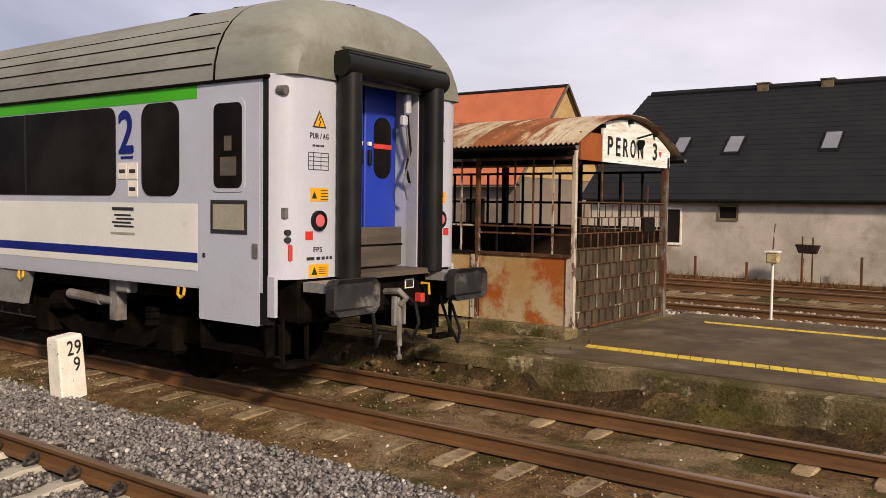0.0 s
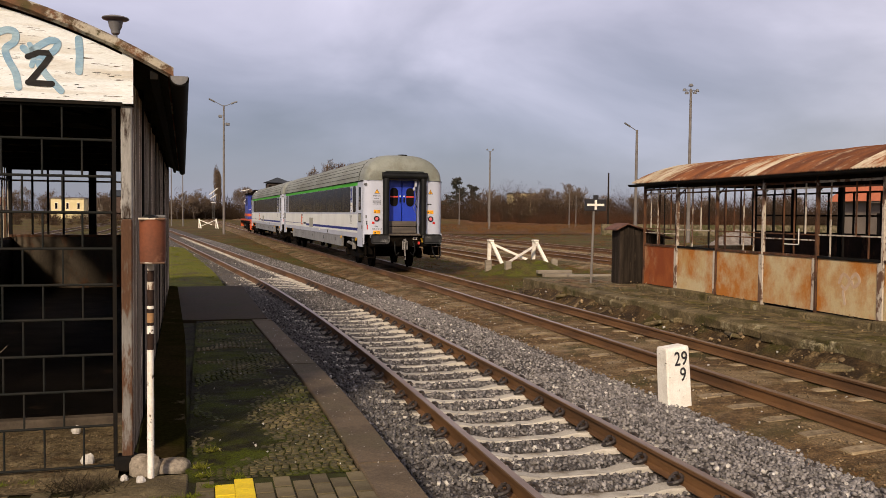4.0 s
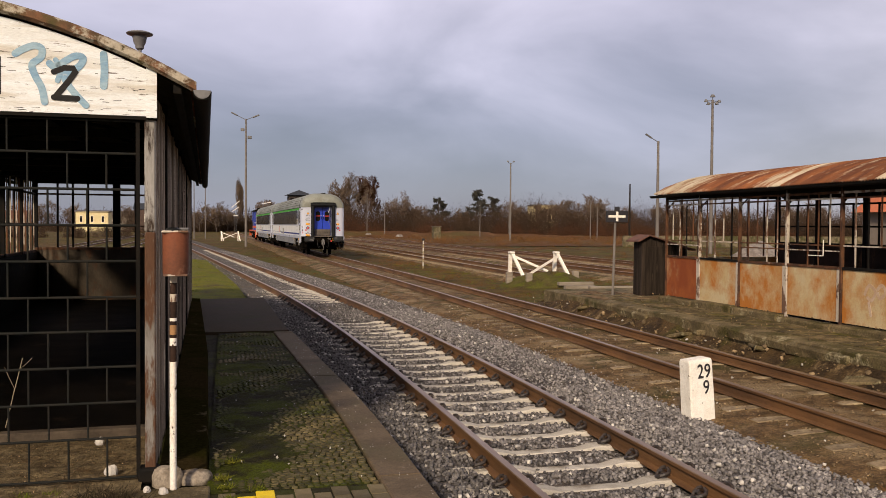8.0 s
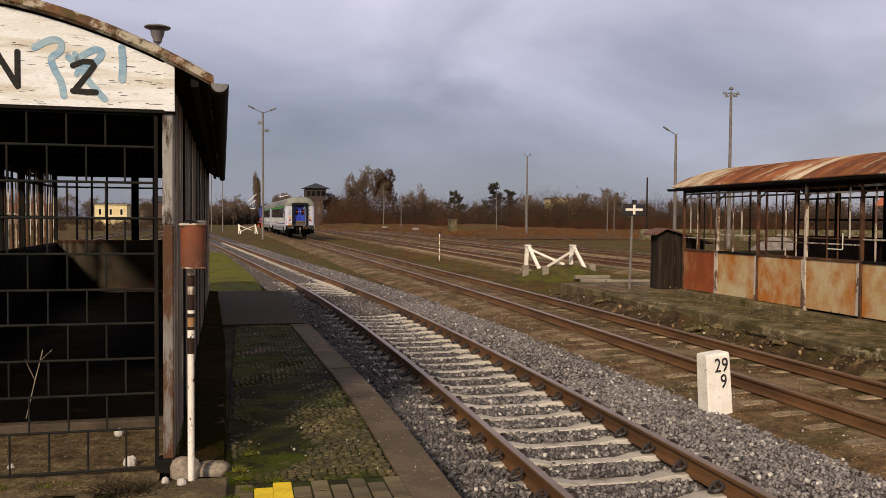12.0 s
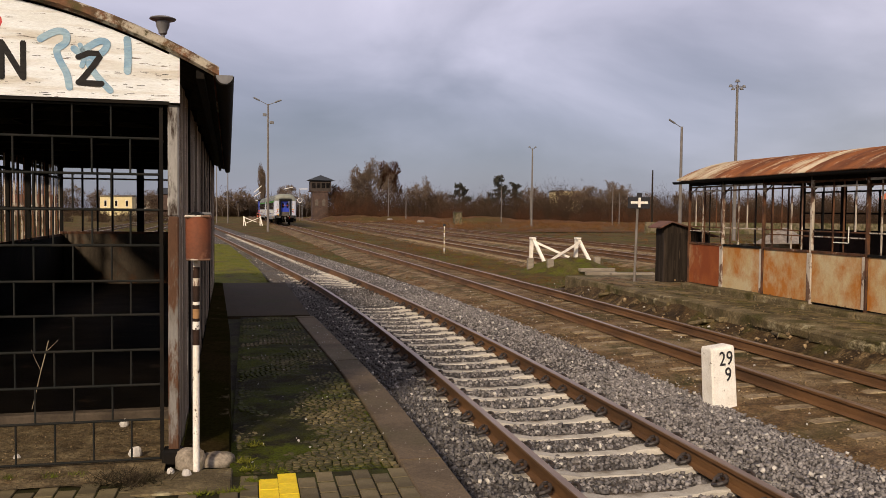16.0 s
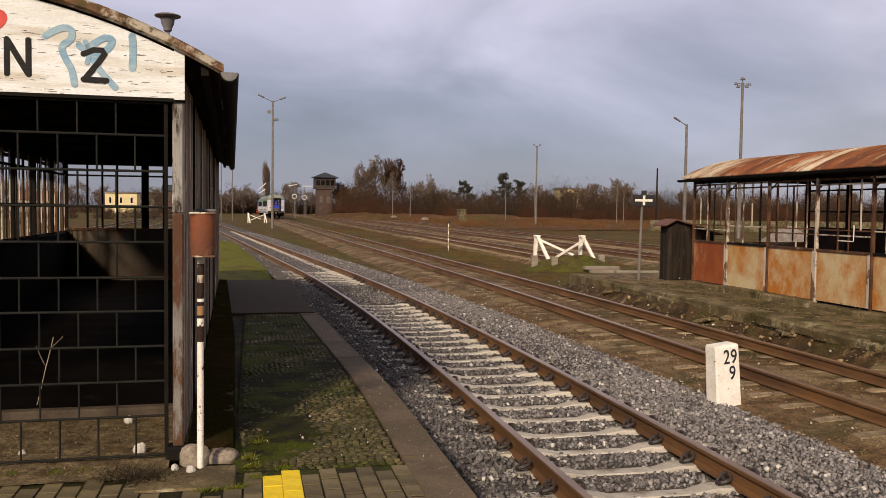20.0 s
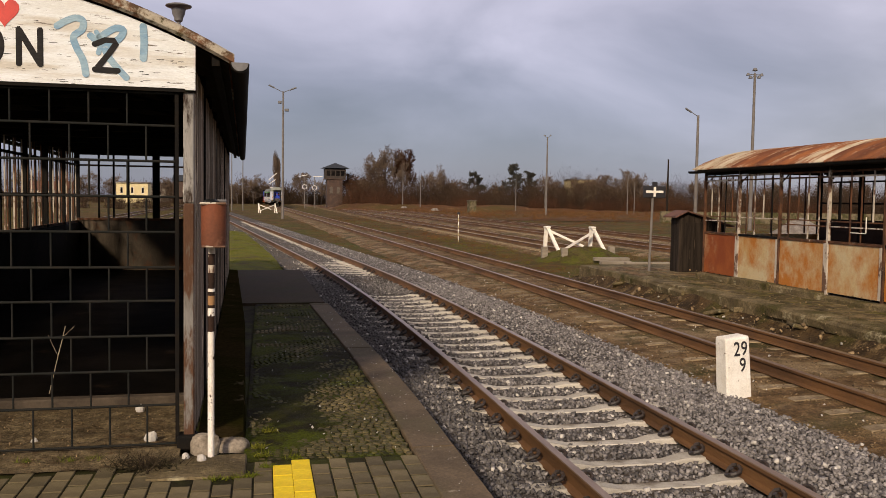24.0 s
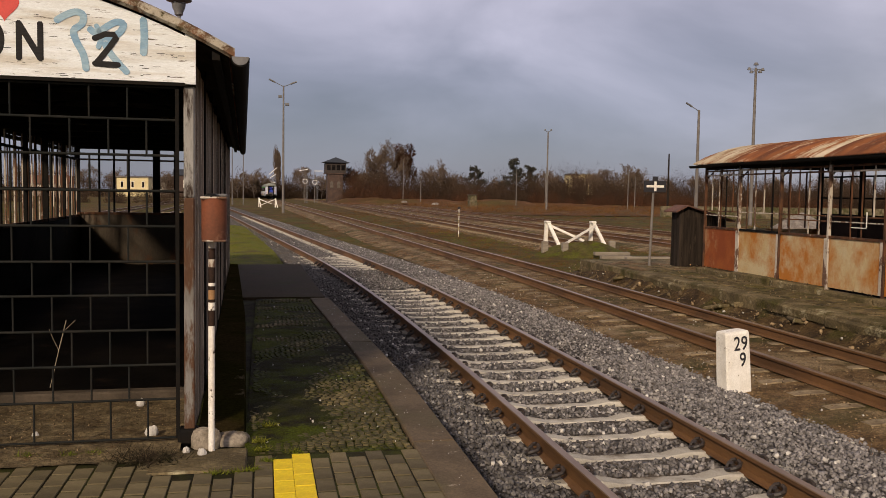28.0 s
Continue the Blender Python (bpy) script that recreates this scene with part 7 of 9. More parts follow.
        if s < 0:
            letter("class_number", "2", wl, s * (half + .010), 2.62, 2.47, .28, .46, "coach_blue", axis="x")
            part("text_bar", side_panel(s, 2.36, 2.58, 2.415, 2.44, .008, 0, .012, half), "coach_blue", wl)
            # red and blue company mark, and its illegible lettering
            for y0, y1, z0, z1, m in ((16.9, 17.08, 1.38, 1.9, "orange_paint"), (16.45, 16.9, 1.84, 1.9, "black_line"), (16.5, 16.85, 1.70, 1.75, "orange_paint"), (16.4, 16.9, 1.38, 1.43, "orange_paint"), (15.2, 16.1, 1.42, 1.52, "black_line")):
                part("company_mark", side_panel(s, y0, y1, z0, z1, .012, 0, .016, half), m, wl)
        for y in (10.4,):
            part("plate_sign", side_panel(s, y, y + .35, 1.2, 1.27, .009, 0, .02, half), "white_paint", wl)
        part("blank_slot", side_panel(s, 8.05, 8.2, 1.14, 1.27, .009, 0, .02, half), "rubber", wl)
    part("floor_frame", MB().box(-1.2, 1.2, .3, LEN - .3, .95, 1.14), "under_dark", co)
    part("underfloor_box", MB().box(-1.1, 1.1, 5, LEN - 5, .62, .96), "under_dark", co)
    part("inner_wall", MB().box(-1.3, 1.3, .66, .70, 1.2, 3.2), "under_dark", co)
    wm = wheelset("wheelset")
    for yc in (3.35, LEN - 3.35):
        bogie(co, yc, wm)
    co.scale = (1.04, 1, 1.03)
    coach_end(co, 0.0, -1, True)
    coach_end(co, LEN, 1, False)
    return co


def build_loco():
    lo = thing("shunting_locomotive", (0, 0, 0), "blue and orange diesel shunting locomotive with dark cab roof", "locomotive")
    L = 14.2
    fr = part("underframe", MB().box(-1.45, 1.45, .2, L - .2, .95, 1.3, .03), "under_dark", lo)
    part("walkway_edge", MB().box(-1.47, 1.47, .15, L - .15, 1.22, 1.36), "orange_paint", lo)
    for y0, y1 in ((.0, .2), (L - .2, L)):
        part("buffer_beam", MB().box(-1.45, 1.45, y0, y1, .55, 1.36, .02), "orange_paint", lo, "orange buffer beam")
    part("fuel_tank", MB().box(-1.3, 1.3, 5.6, 8.6, .3, .95, .06), "under_dark", lo)
    # short bonnet, cab, long bonnet
    hb = part("short_bonnet", MB().box(-1.05, 1.05, .6, 3.0, 1.36, 2.75, .08), "loco_blue", lo)
    part("bonnet_band", MB().box(-1.07, 1.07, .585, 2.9, 1.66, 1.92), "orange_paint", hb)
    part("grille", MB().box(-.6, .6, .57, .62, 2.0, 2.5), "under_dark", hb)
    lb = part("long_bonnet", MB().box(-1.05, 1.05, 5.6, L - .7, 1.36, 3.05, .1), "loco_blue", lo)
    part("bonnet_band", MB().box(-1.07, 1.07, 5.7, L - .69, 1.66, 1.92), "orange_paint", lb)
    for y in np.arange(6.2, L - 1.5, 1.1):
        for s in (-1, 1):
            part("bonnet_door", MB().box(min(s * 1.04, s * 1.075), max(s * 1.04, s * 1.075), y, y + .95, 2.0, 2.85, .01), "loco_blue", lb)
    cab = part("cab", MB().box(-1.48, 1.48, 3.0, 5.6, 1.36, 2.55, .04), "loco_blue", lo)
    part("cab_band", MB().box(-1.495, 1.495, 2.985, 5.615, 1.66, 1.92), "orange_paint", cab)
    up = part("cab_upper", MB().box(-1.46, 1.46, 3.02, 5.58, 2.55, 3.75, .05), "loco_blue", cab)
    for x in (-1.44, 1.44):
        for y in (3.03, 5.57):
            part("corner_pillar", MB().box(x - .08, x + .08, y - .06, y + .06, 2.5, 3.78, .02), "loco_blue", up)
    for s in (-1, 1):
        part("side_window", MB().box(min(s * 1.45, s * 1.475), max(s * 1.45, s * 1.475), 3.3, 4.2, 2.7, 3.5), "dark_glass", up)
        part("side_window", MB().box(min(s * 1.45, s * 1.475), max(s * 1.45, s * 1.475), 4.35, 5.3, 2.7, 3.5), "dark_glass", up)
    for y in (3.005, 5.575):
        part("end_window", MB().box(-1.2, -.1, y, y + .02, 2.75, 3.5), "dark_glass", up)
        part("end_window", MB().box(.1, 1.2, y, y + .02, 2.75, 3.5), "dark_glass", up)
    rf = part("cab_roof", MB().extrude([(-1.6, 3.75), (-1.55, 3.9), (-1.0, 4.05), (1.0, 4.05), (1.55, 3.9), (1.6, 3.75)], 2.75, 5.9), "under_dark", lo)
    part("roof_box", MB().box(-.9, .9, 3.1, 5.2, 4.05, 4.25, .05), "under_dark", rf)
    for x in (-.6, -.2, .2, .6):
        part("roof_lamp", MB().box(x - .12, x + .12, 2.70, 2.78, 4.0, 4.12, .02), "lamp_white", rf)
    for x in (-1.3, -.9, .9, 1.3):
        part("handrail", MB().tube([(x, .12, 1.36), (x, .12, 2.35), (x * .99, .5, 2.35)], .022, 6), "white_paint", lo)
    part("handrail", MB().tube([(-1.3, .12, 2.35), (1.3, .12, 2.35)], .02, 6), "white_paint", lo)
    for s in (-1, 1):
        part("handrail", MB().tube([(s * 1.4, .3, 2.3), (s * 1.4, 2.9, 2.3)], .02, 6), "white_paint", lo)
        part("buffer", MB().cyl((s * .87, -.02, 1.05), (s * .87, -.5, 1.05), .1, .1, 10).cyl((s * .87, -.5, 1.05), (s * .87, -.56, 1.05), .25, .25, 14), "under_dark", lo)
        part("cab_step", MB().box(min(s * 1.1, s * 1.45), max(s * 1.1, s * 1.45), .3, .9, .4, .46).box(min(s * 1.4, s * 1.45), max(s * 1.4, s * 1.45), .3, .35, .4, 1.3).box(min(s * 1.4, s * 1.45), max(s * 1.4, s * 1.45), .85, .9, .4, 1.3), "orange_paint", lo)
    wm = wheelset("loco_wheelset")
    for yc in (3.0, L - 3.2):
        bogie(lo, yc, wm)
    return lo


coach_a = build_coach()
coach_b = copy_thing(coach_a, pose(0, 30, 0))
loco = build_loco()


# ---- movement ----
TIMES = [0, 1, 2, 3, 6, 8, 11, 15, 20, 24, 28]
RUN = [6.08, 11.65, 17.9, 24.6, 44.0, 59.0, 82.0, 111.0, 155.0, 195.0, 238.0]


def run_at(t):
    """Place of the train's tail along the track at t seconds: a smooth curve through the known places."""
    d = [(b - a) / (tb - ta) for a, b, ta, tb in zip(RUN, RUN[1:], TIMES, TIMES[1:])]
    m = [d[0]] + [(p + q) / 2 for p, q in zip(d, d[1:])] + [d[-1]]
    i = min(max(k for k in range(len(TIMES) - 1) if TIMES[k] <= t), len(TIMES) - 2)
    h = TIMES[i + 1] - TIMES[i]
    u = (t - TIMES[i]) / h
    return (2 * u ** 3 - 3 * u ** 2 + 1) * RUN[i] + (u ** 3 - 2 * u ** 2 + u) * h * m[i] + (3 * u ** 2 - 2 * u ** 3) * RUN[i + 1] + (u ** 3 - u ** 2) * h * m[i + 1]


def on_track(y, wheelbase, overhang):
    """A vehicle whose tail is at y: both bogies stand on the middle of the track."""
    a, b = y + overhang, y + overhang + wheelbase
    xa, xb = train_x(a), train_x(b)
    turn = math.atan2(xa - xb, b - a)
    return pose(xa + math.sin(turn) * overhang, y, -.035, 0, 0, math.degrees(turn))


def motions():
    steps = [i * .5 for i in range(57)]
    walk(coach_a, [(t, on_track(run_at(t), LEN - 6.7, 3.35)) for t in steps])
    walk(coach_b, [(t, on_track(run_at(t) + LEN + .95, LEN - 6.7, 3.35)) for t in steps])
    walk(loco, [(t, on_track(run_at(t) + 2 * LEN + 2.0, 8.0, 3.0)) for t in steps])
    turns = [i / 15 for i in range(421)]
    for ob in [o for c in (coach_a, coach_b, loco) for o in c.children_recursive if o.name.startswith(("wheelset", "loco_wheelset"))]:
        at = ob.location.copy()
        walk(ob, [(t, Matrix.Translation(at) @ Matrix.Rotation(-(run_at(t) - RUN[0]) / WHEEL_R, 4, "X")) for t in turns])


# ---- trackside things ----
def build_milestone():
    x, y, z = 5.45, 9.3, -.24
    ms = thing("kilometre_stone", (x, y, z), "white painted kilometre stone with black numerals, standing in the ballast", "marker stone")
    mb = MB()
    rows = []
    for h, w, d, ox in ((-.2, .168, .12, .004), (.25, .165, .115, -.004), (.665, .160, .11, -.012), (.69, .152, .10, -.013), (.698, .12, .07, -.013)):
        rows.append([(x + ox + a * w + .003 * noise.noise((a * 3 + h * 9, b, 2)), y + b * d, z + h + (.006 * a if h > .5 else 0)) for a, b in ((-1, -.8), (-.9, -1), (0, -1.0), (.9, -1), (1, -.85), (1, .85), (.9, 1), (-.9, 1), (-1, .85))])
    mb.loft(rows, close=True, caps=True)
    st = part("stone", mb, "stone_white", ms)
    fy = y - .122
    for ch, dx, dz, w in (("2", -.075, .478, .082), ("9", .022, .478, .082), ("9", .0, .285, .082)):
        letter("numeral", ch, st, x + dx, fy, z + dz, w, .165, "black_line", bold=.012)
    # lean a little, as it stands
    ms.rotation_euler = (0, radians(-3.2), radians(6))


def build_cross_sign():
    x, y = 9.86, 21.14
    cs = thing("track_sign", (x, y, P3), "black board with a white cross on a pale post", "railway sign")
    part("post", MB().cyl((x - .02, y, P3), (x + .04, y, 2.5), .035, .032, 8), "mast_concrete", cs, smooth=True)
    b = part("board", MB().box(9.60, 10.22, y - .06, y - .035, 2.13, 2.43, .008), "black_line", cs)
    part("board_top", MB().box(9.85, 9.99, y - .05, y - .03, 2.43, 2.54), "black_line", b)
    part("cross_bar", MB().box(9.67, 10.15, y - .068, y - .061, 2.255, 2.315), "white_paint", b, "white painted cross")
    part("cross_upright", MB().box(9.88, 9.945, y - .069, y - .062, 2.16, 2.41), "white_paint", b)


def build_hut():
    hx0, hx1, hy0, hy1 = 10.58, 11.85, 20.95, 21.45
    roof_z = lambda x: 1.78 - ((10.72 - x) * .5 if x < 10.72 else (x - 10.72) * .29)
    ht = thing("wooden_hut", (10.9, 21.7, P3), "small weathered wooden hut with rusty gable roof", "hut")
    part("floor", MB().box(hx0, hx1, hy0, hy1, P3, P3 + .05), "old_wood", ht)
    for xx in np.arange(hx0, hx1 - .05, .1):
        part("wall_board", MB().box(xx, xx + .094, hy0 - .012 + .006 * (int(xx * 31) % 2), hy0 + .02, P3 + .01, roof_z(xx + .05) - .01, .004), "old_wood", ht)
    for xx in (hx0, hx1):
        for yy in np.arange(hy0, hy1 - .05, .15):
            part("wall_board", MB().box(xx - .012, xx + .012, yy, yy + .142, P3 + .01, roof_z(xx) - .01), "old_wood", ht)
    part("back_wall", MB().box(hx0, hx1, hy1 - .02, hy1, P3, 1.6), "old_wood", ht)
    for a in (10.40, 12.05):
        part("roof_side", MB().extrude([(10.72, 1.78), (10.72, 1.815), (a, roof_z(a) + .035), (a, roof_z(a))], hy0 - .15, hy1 + .1), "roof_dark", ht)
    part("door", MB().box(10.74, 11.3, hy0 - .03, hy0 - .014, P3 + .04, 1.5, .004), "old_wood", ht, "narrow board door")


def beam(p, q, wx, wz):
    """A square timber from p to q."""
    return MB().loft([[(a[0] - wx, a[1] - wz, a[2]), (a[0] + wx, a[1] - wz, a[2]), (a[0] + wx, a[1] + wz, a[2]), (a[0] - wx, a[1] + wz, a[2])] for a in (p, q)], close=True, caps=True)


def flat_beam(p, q, wy, wz):
    return MB().loft([[(a[0], a[1] - wy, a[2] - wz), (a[0], a[1] + wy, a[2] - wz), (a[0], a[1] + wy, a[2] + wz), (a[0], a[1] - wy, a[2] + wz)] for a in (p, q)], close=True, caps=True)


def buffer_stop(name, x, y, w, h, label):
    bs = thing(name, (x, y, -.3), label, "buffer stop")
    z0 = -.34
    for s in (-1, 1):
        xx = x + s * w / 2
        part("front_leg", beam((xx + .28, y - 1.15, z0), (xx, y, h), .07, .06), "white_paint", bs)
        part("rear_leg", beam((xx - .03, y + .25, z0), (xx - .02, y + .12, h), .07, .06), "white_paint", bs)
        part("cap", MB().box(xx - .12, xx + .10, y - .12, y + .2, h - .03, h + .05, .02), "white_paint", bs)
    a, b = x - w / 2, x + w / 2
    part("cross_beam", flat_beam((a, y - .16, h - .12), (b - .55, y - .5, .18), .035, .05), "white_paint", bs)
    part("cross_beam", flat_beam((b, y - .24, h - .12), (a + .28, y - .95, .02), .035, .05), "white_paint", bs)
    return bs


def build_siding_end():
    buffer_stop("buffer_stop", 12.32, 34.0, 1.95, .93, "white wooden buffer stop with crossed beams on a mossy mound")
    buffer_stop("buffer_stop", .47, 130, 2.35, 1.0, "distant white buffer stop with crossed beams")
    mb = MB()
    rows = []
    for r in np.linspace(0, 1, 8):
        rows.append([(12.55 + 2.3 * r * math.cos(t), 32.9 + 1.9 * r * math.sin(t), -.45 + .62 * (1 - r * r) ** 1.2 * (1 + .25 * noise.noise((math.cos(t) * 2, math.sin(t) * 2, r * 2)))) for t in np.linspace(0, 2 * math.pi, 25)[:-1]])
    mb.loft(rows[::-1], close=True, caps=False)
    tagged(part("earth_mound", mb, "mound_grass", smooth=True), "low mossy earth mound before the buffer stop", "mound")
    for x0, x1, y, z in ((12.2, 13.6, 30.9, -.22), (12.9, 14.6, 29.6, -.3), (12.3, 13.5, 30.5, -.33)):
        tagged(part("old_plank", MB().box(x0, x1, y, y + .24, z, z + .13, .015), "pale_wood"), "grey weathered timber lying by the mound", "timber", group="old timbers")
    for x, y in ((10.9, 33.0), (13.85, 33.3), (11.45, 32.2)):
        tagged(part("timber_stump", MB().box(x - .12, x + .12, y - .1, y + .1, -.35, .2, .02), "pale_wood"), "short upright timber stump", "stump", group="old timbers")
    mp = thing("marker_post", (10.53, 47, -.36), "thin white marker post with black head", "post")
    for k in range(8):
        part("post_band", MB().cyl((10.53, 47, -.4 + .2 * k), (10.53, 47, -.2 + .2 * k), .023 + .001 * (k % 2), .023 + .001 * (k % 2), 8), "stone_white" if k % 2 else "peel_yellow", mp)
    part("head", MB().box(10.45, 10.61, 46.94, 47.06, 1.2, 1.31, .02), "black_line", mp)


def mast(name, x, y, h, r, heads, label, mat_pole="mast_concrete", lean=0.0):
    m = thing(name, (x, y, -.36), label, "lamp post")
    part("pole", MB().cyl((x, y, -.4), (x + lean, y, h), r, r * .6, 10), mat_pole, m, smooth=True)
    for dx, dz, sz in heads:
        ex, ez = x + lean + dx, h + dz
        if abs(dx) < .8:
            a = part("arm", MB().tube([(x + lean, y, h - .1), (x + lean + dx * .6, y, min(h, ez)), (ex, y, ez)], .035, 6), "lamp_grey", m)
            part("lamp_head", MB().cyl((ex, y, ez - .1), (ex, y, ez + .12), sz * .62, sz * .3, 10), "lamp_grey", a)
            continue
        # a straight rising arm with a flat lantern along it
        L = math.hypot(dx, dz + .1)
        ux, uz = dx / L, (dz + .1) / L
        a = part("arm", MB().tube([(x + lean, y, h - .1), (ex, y, ez)], .035, 6), "lamp_grey", m)
        part("lamp_head", MB().tube([(ex - ux * sz * .55, y, ez - uz * sz * .55), (ex - ux * sz * .3, y, ez - uz * sz * .3), (ex + ux * sz * .4, y, ez + uz * sz * .4)], .085, 8), "lamp_grey", a)
    return m


def build_masts():
    m = mast("street_lamp", 2.0, 95, 13.2, .14, ((-1.25, .5, .75), (1.1, .35, .75)), "tall concrete lamp mast with two outstretched lamps")
    part("speaker", MB().box(2.15, 2.6, 94.9, 95.1, 11.1, 11.4, .04), "lamp_grey", m)
    part("speaker", MB().box(1.45, 1.85, 94.9, 95.1, 11.9, 12.2, .04), "lamp_grey", m)
    m = mast("flood_light_mast", 42.0, 70, 13.4, .17, ((-.65, -.1, .3), (.65, -.1, .3), (-.42, -.35, .3), (.42, -.3, .3), (0.0, .35, .4)), "concrete mast with a cluster of round lamps")
    mast("street_lamp", 37.8, 72, 9.8, .17, ((-1.0, .45, .7),), "concrete lamp post with one arm")
    mast("street_lamp", 36.3, 36.2, 8.9, .19, ((-.75, -.75, .6),), "wooden lamp post with a drooping lamp", "old_wood")
    mast("utility_pole", 44.7, 135, 12.3, .17, ((-.5, .25, .3), (.5, .25, .3)), "tall concrete pole with a small cross arm")
    mast("utility_pole", 68.2, 140, 9.5, .2, (), "dark wooden pole with a lamp stub", "old_wood")
    for x, y, h in ((65.2, 150, 7.0), (26.45, 168, 8.2), (29.4, 165, 5.6), (47.5, 162, 6.8), (56, 170, 6.5), (71, 160, 6.0), (-5.2, 150, 11), (-3.4, 150, 9.5)):
        mast("utility_pole", x, y, h, .1, (), "slim grey pole among the bushes")
    mast("street_lamp", -2.6, 60, 9.5, .1, ((.9, .3, .5),), "slim lamp post with one arm")


def semaphore(x, y, h, arms, mark=True):
    s = thing("semaphore_signal", (x, y, -.36), "white lattice semaphore signal with arms", "signal")
    part("mast", MB().box(x - .07, x + .07, y - .07, y + .07, -.4, h), "mast_concrete", s)
    for dx0, z0, dx1, z1 in arms:
        part("arm", MB().tube([(x + dx0, y - .2, z0), (x + dx1, y - .2, z1)], .085 if mark else .14, 4), "stone_white", s)
    if mark:
        part("marker_disc", MB().tube([(x + .5 * math.cos(t), y - .25, h * .62 + .5 * math.sin(t)) for t in np.linspace(0, 2 * math.pi, 9)], .06, 4), "white_paint", s)
    part("ladder", MB().box(x + .3, x + .36, y - .02, y + .02, -.36, h * .8).box(x + .55, x + .6, y - .02, y + .02, -.36, h * .8), "lamp_grey", s)


def build_signals():
    semaphore(8.6, 190, 6.9, ((-1.2, 6.5, .6, 6.85), ))
    semaphore(10.7, 190, 6.6, ((-.2, 6.5, 1.7, 6.55), ))
    semaphore(2.55, 285, 8.6, ((-1.0, 7.4, 1.5, 9.6), (-.8, 6.2, 1.2, 7.6), (-.5, 5.0, 1.0, 4.9)), False)
    sp = thing("shunting_signal", (17.6, 4.8, -.25), "small signal lamp box on a thin pale post", "signal")
    part("post", MB().cyl((16.3, 4.55, -.36), (16.3, 4.55, 1.0), .025, .022, 8), "stone_white", sp)
    part("lamp_box", MB().box(16.2, 16.4, 4.45, 4.65, 1.0, 1.2, .02), "peel_yellow", sp)
    part("box_lid", MB().box(16.18, 16.42, 4.43, 4.67, 1.2, 1.225), "stone_white", sp)
    part("bent_wire", MB().tube([(16.3, 4.55, 1.26), (16.36, 4.55, 1.6), (16.4, 4.55, 1.72)], .015, 5), "rust_metal", sp)


# ---- buildings ----
def window(parent, x, y0, y1, z0, z1, frame="white_paint"):
    """A window in a wall across x that is seen from the lower x side."""
    f = part("window", MB().box(x - .04, x + .02, y0 - .06, y1 + .06, z0 - .08, z0).box(x - .03, x + .02, y0 - .06, y0, z0, z1).box(x - .03, x + .02, y1, y1 + .06, z0, z1).box(x - .03, x + .02, y0 - .06, y1 + .06, z1, z1 + .06), frame, parent, "framed window")
    part("pane", MB().box(x - .015, x + .01, y0, y1, z0, z1), "dark_glass", f)
    return f


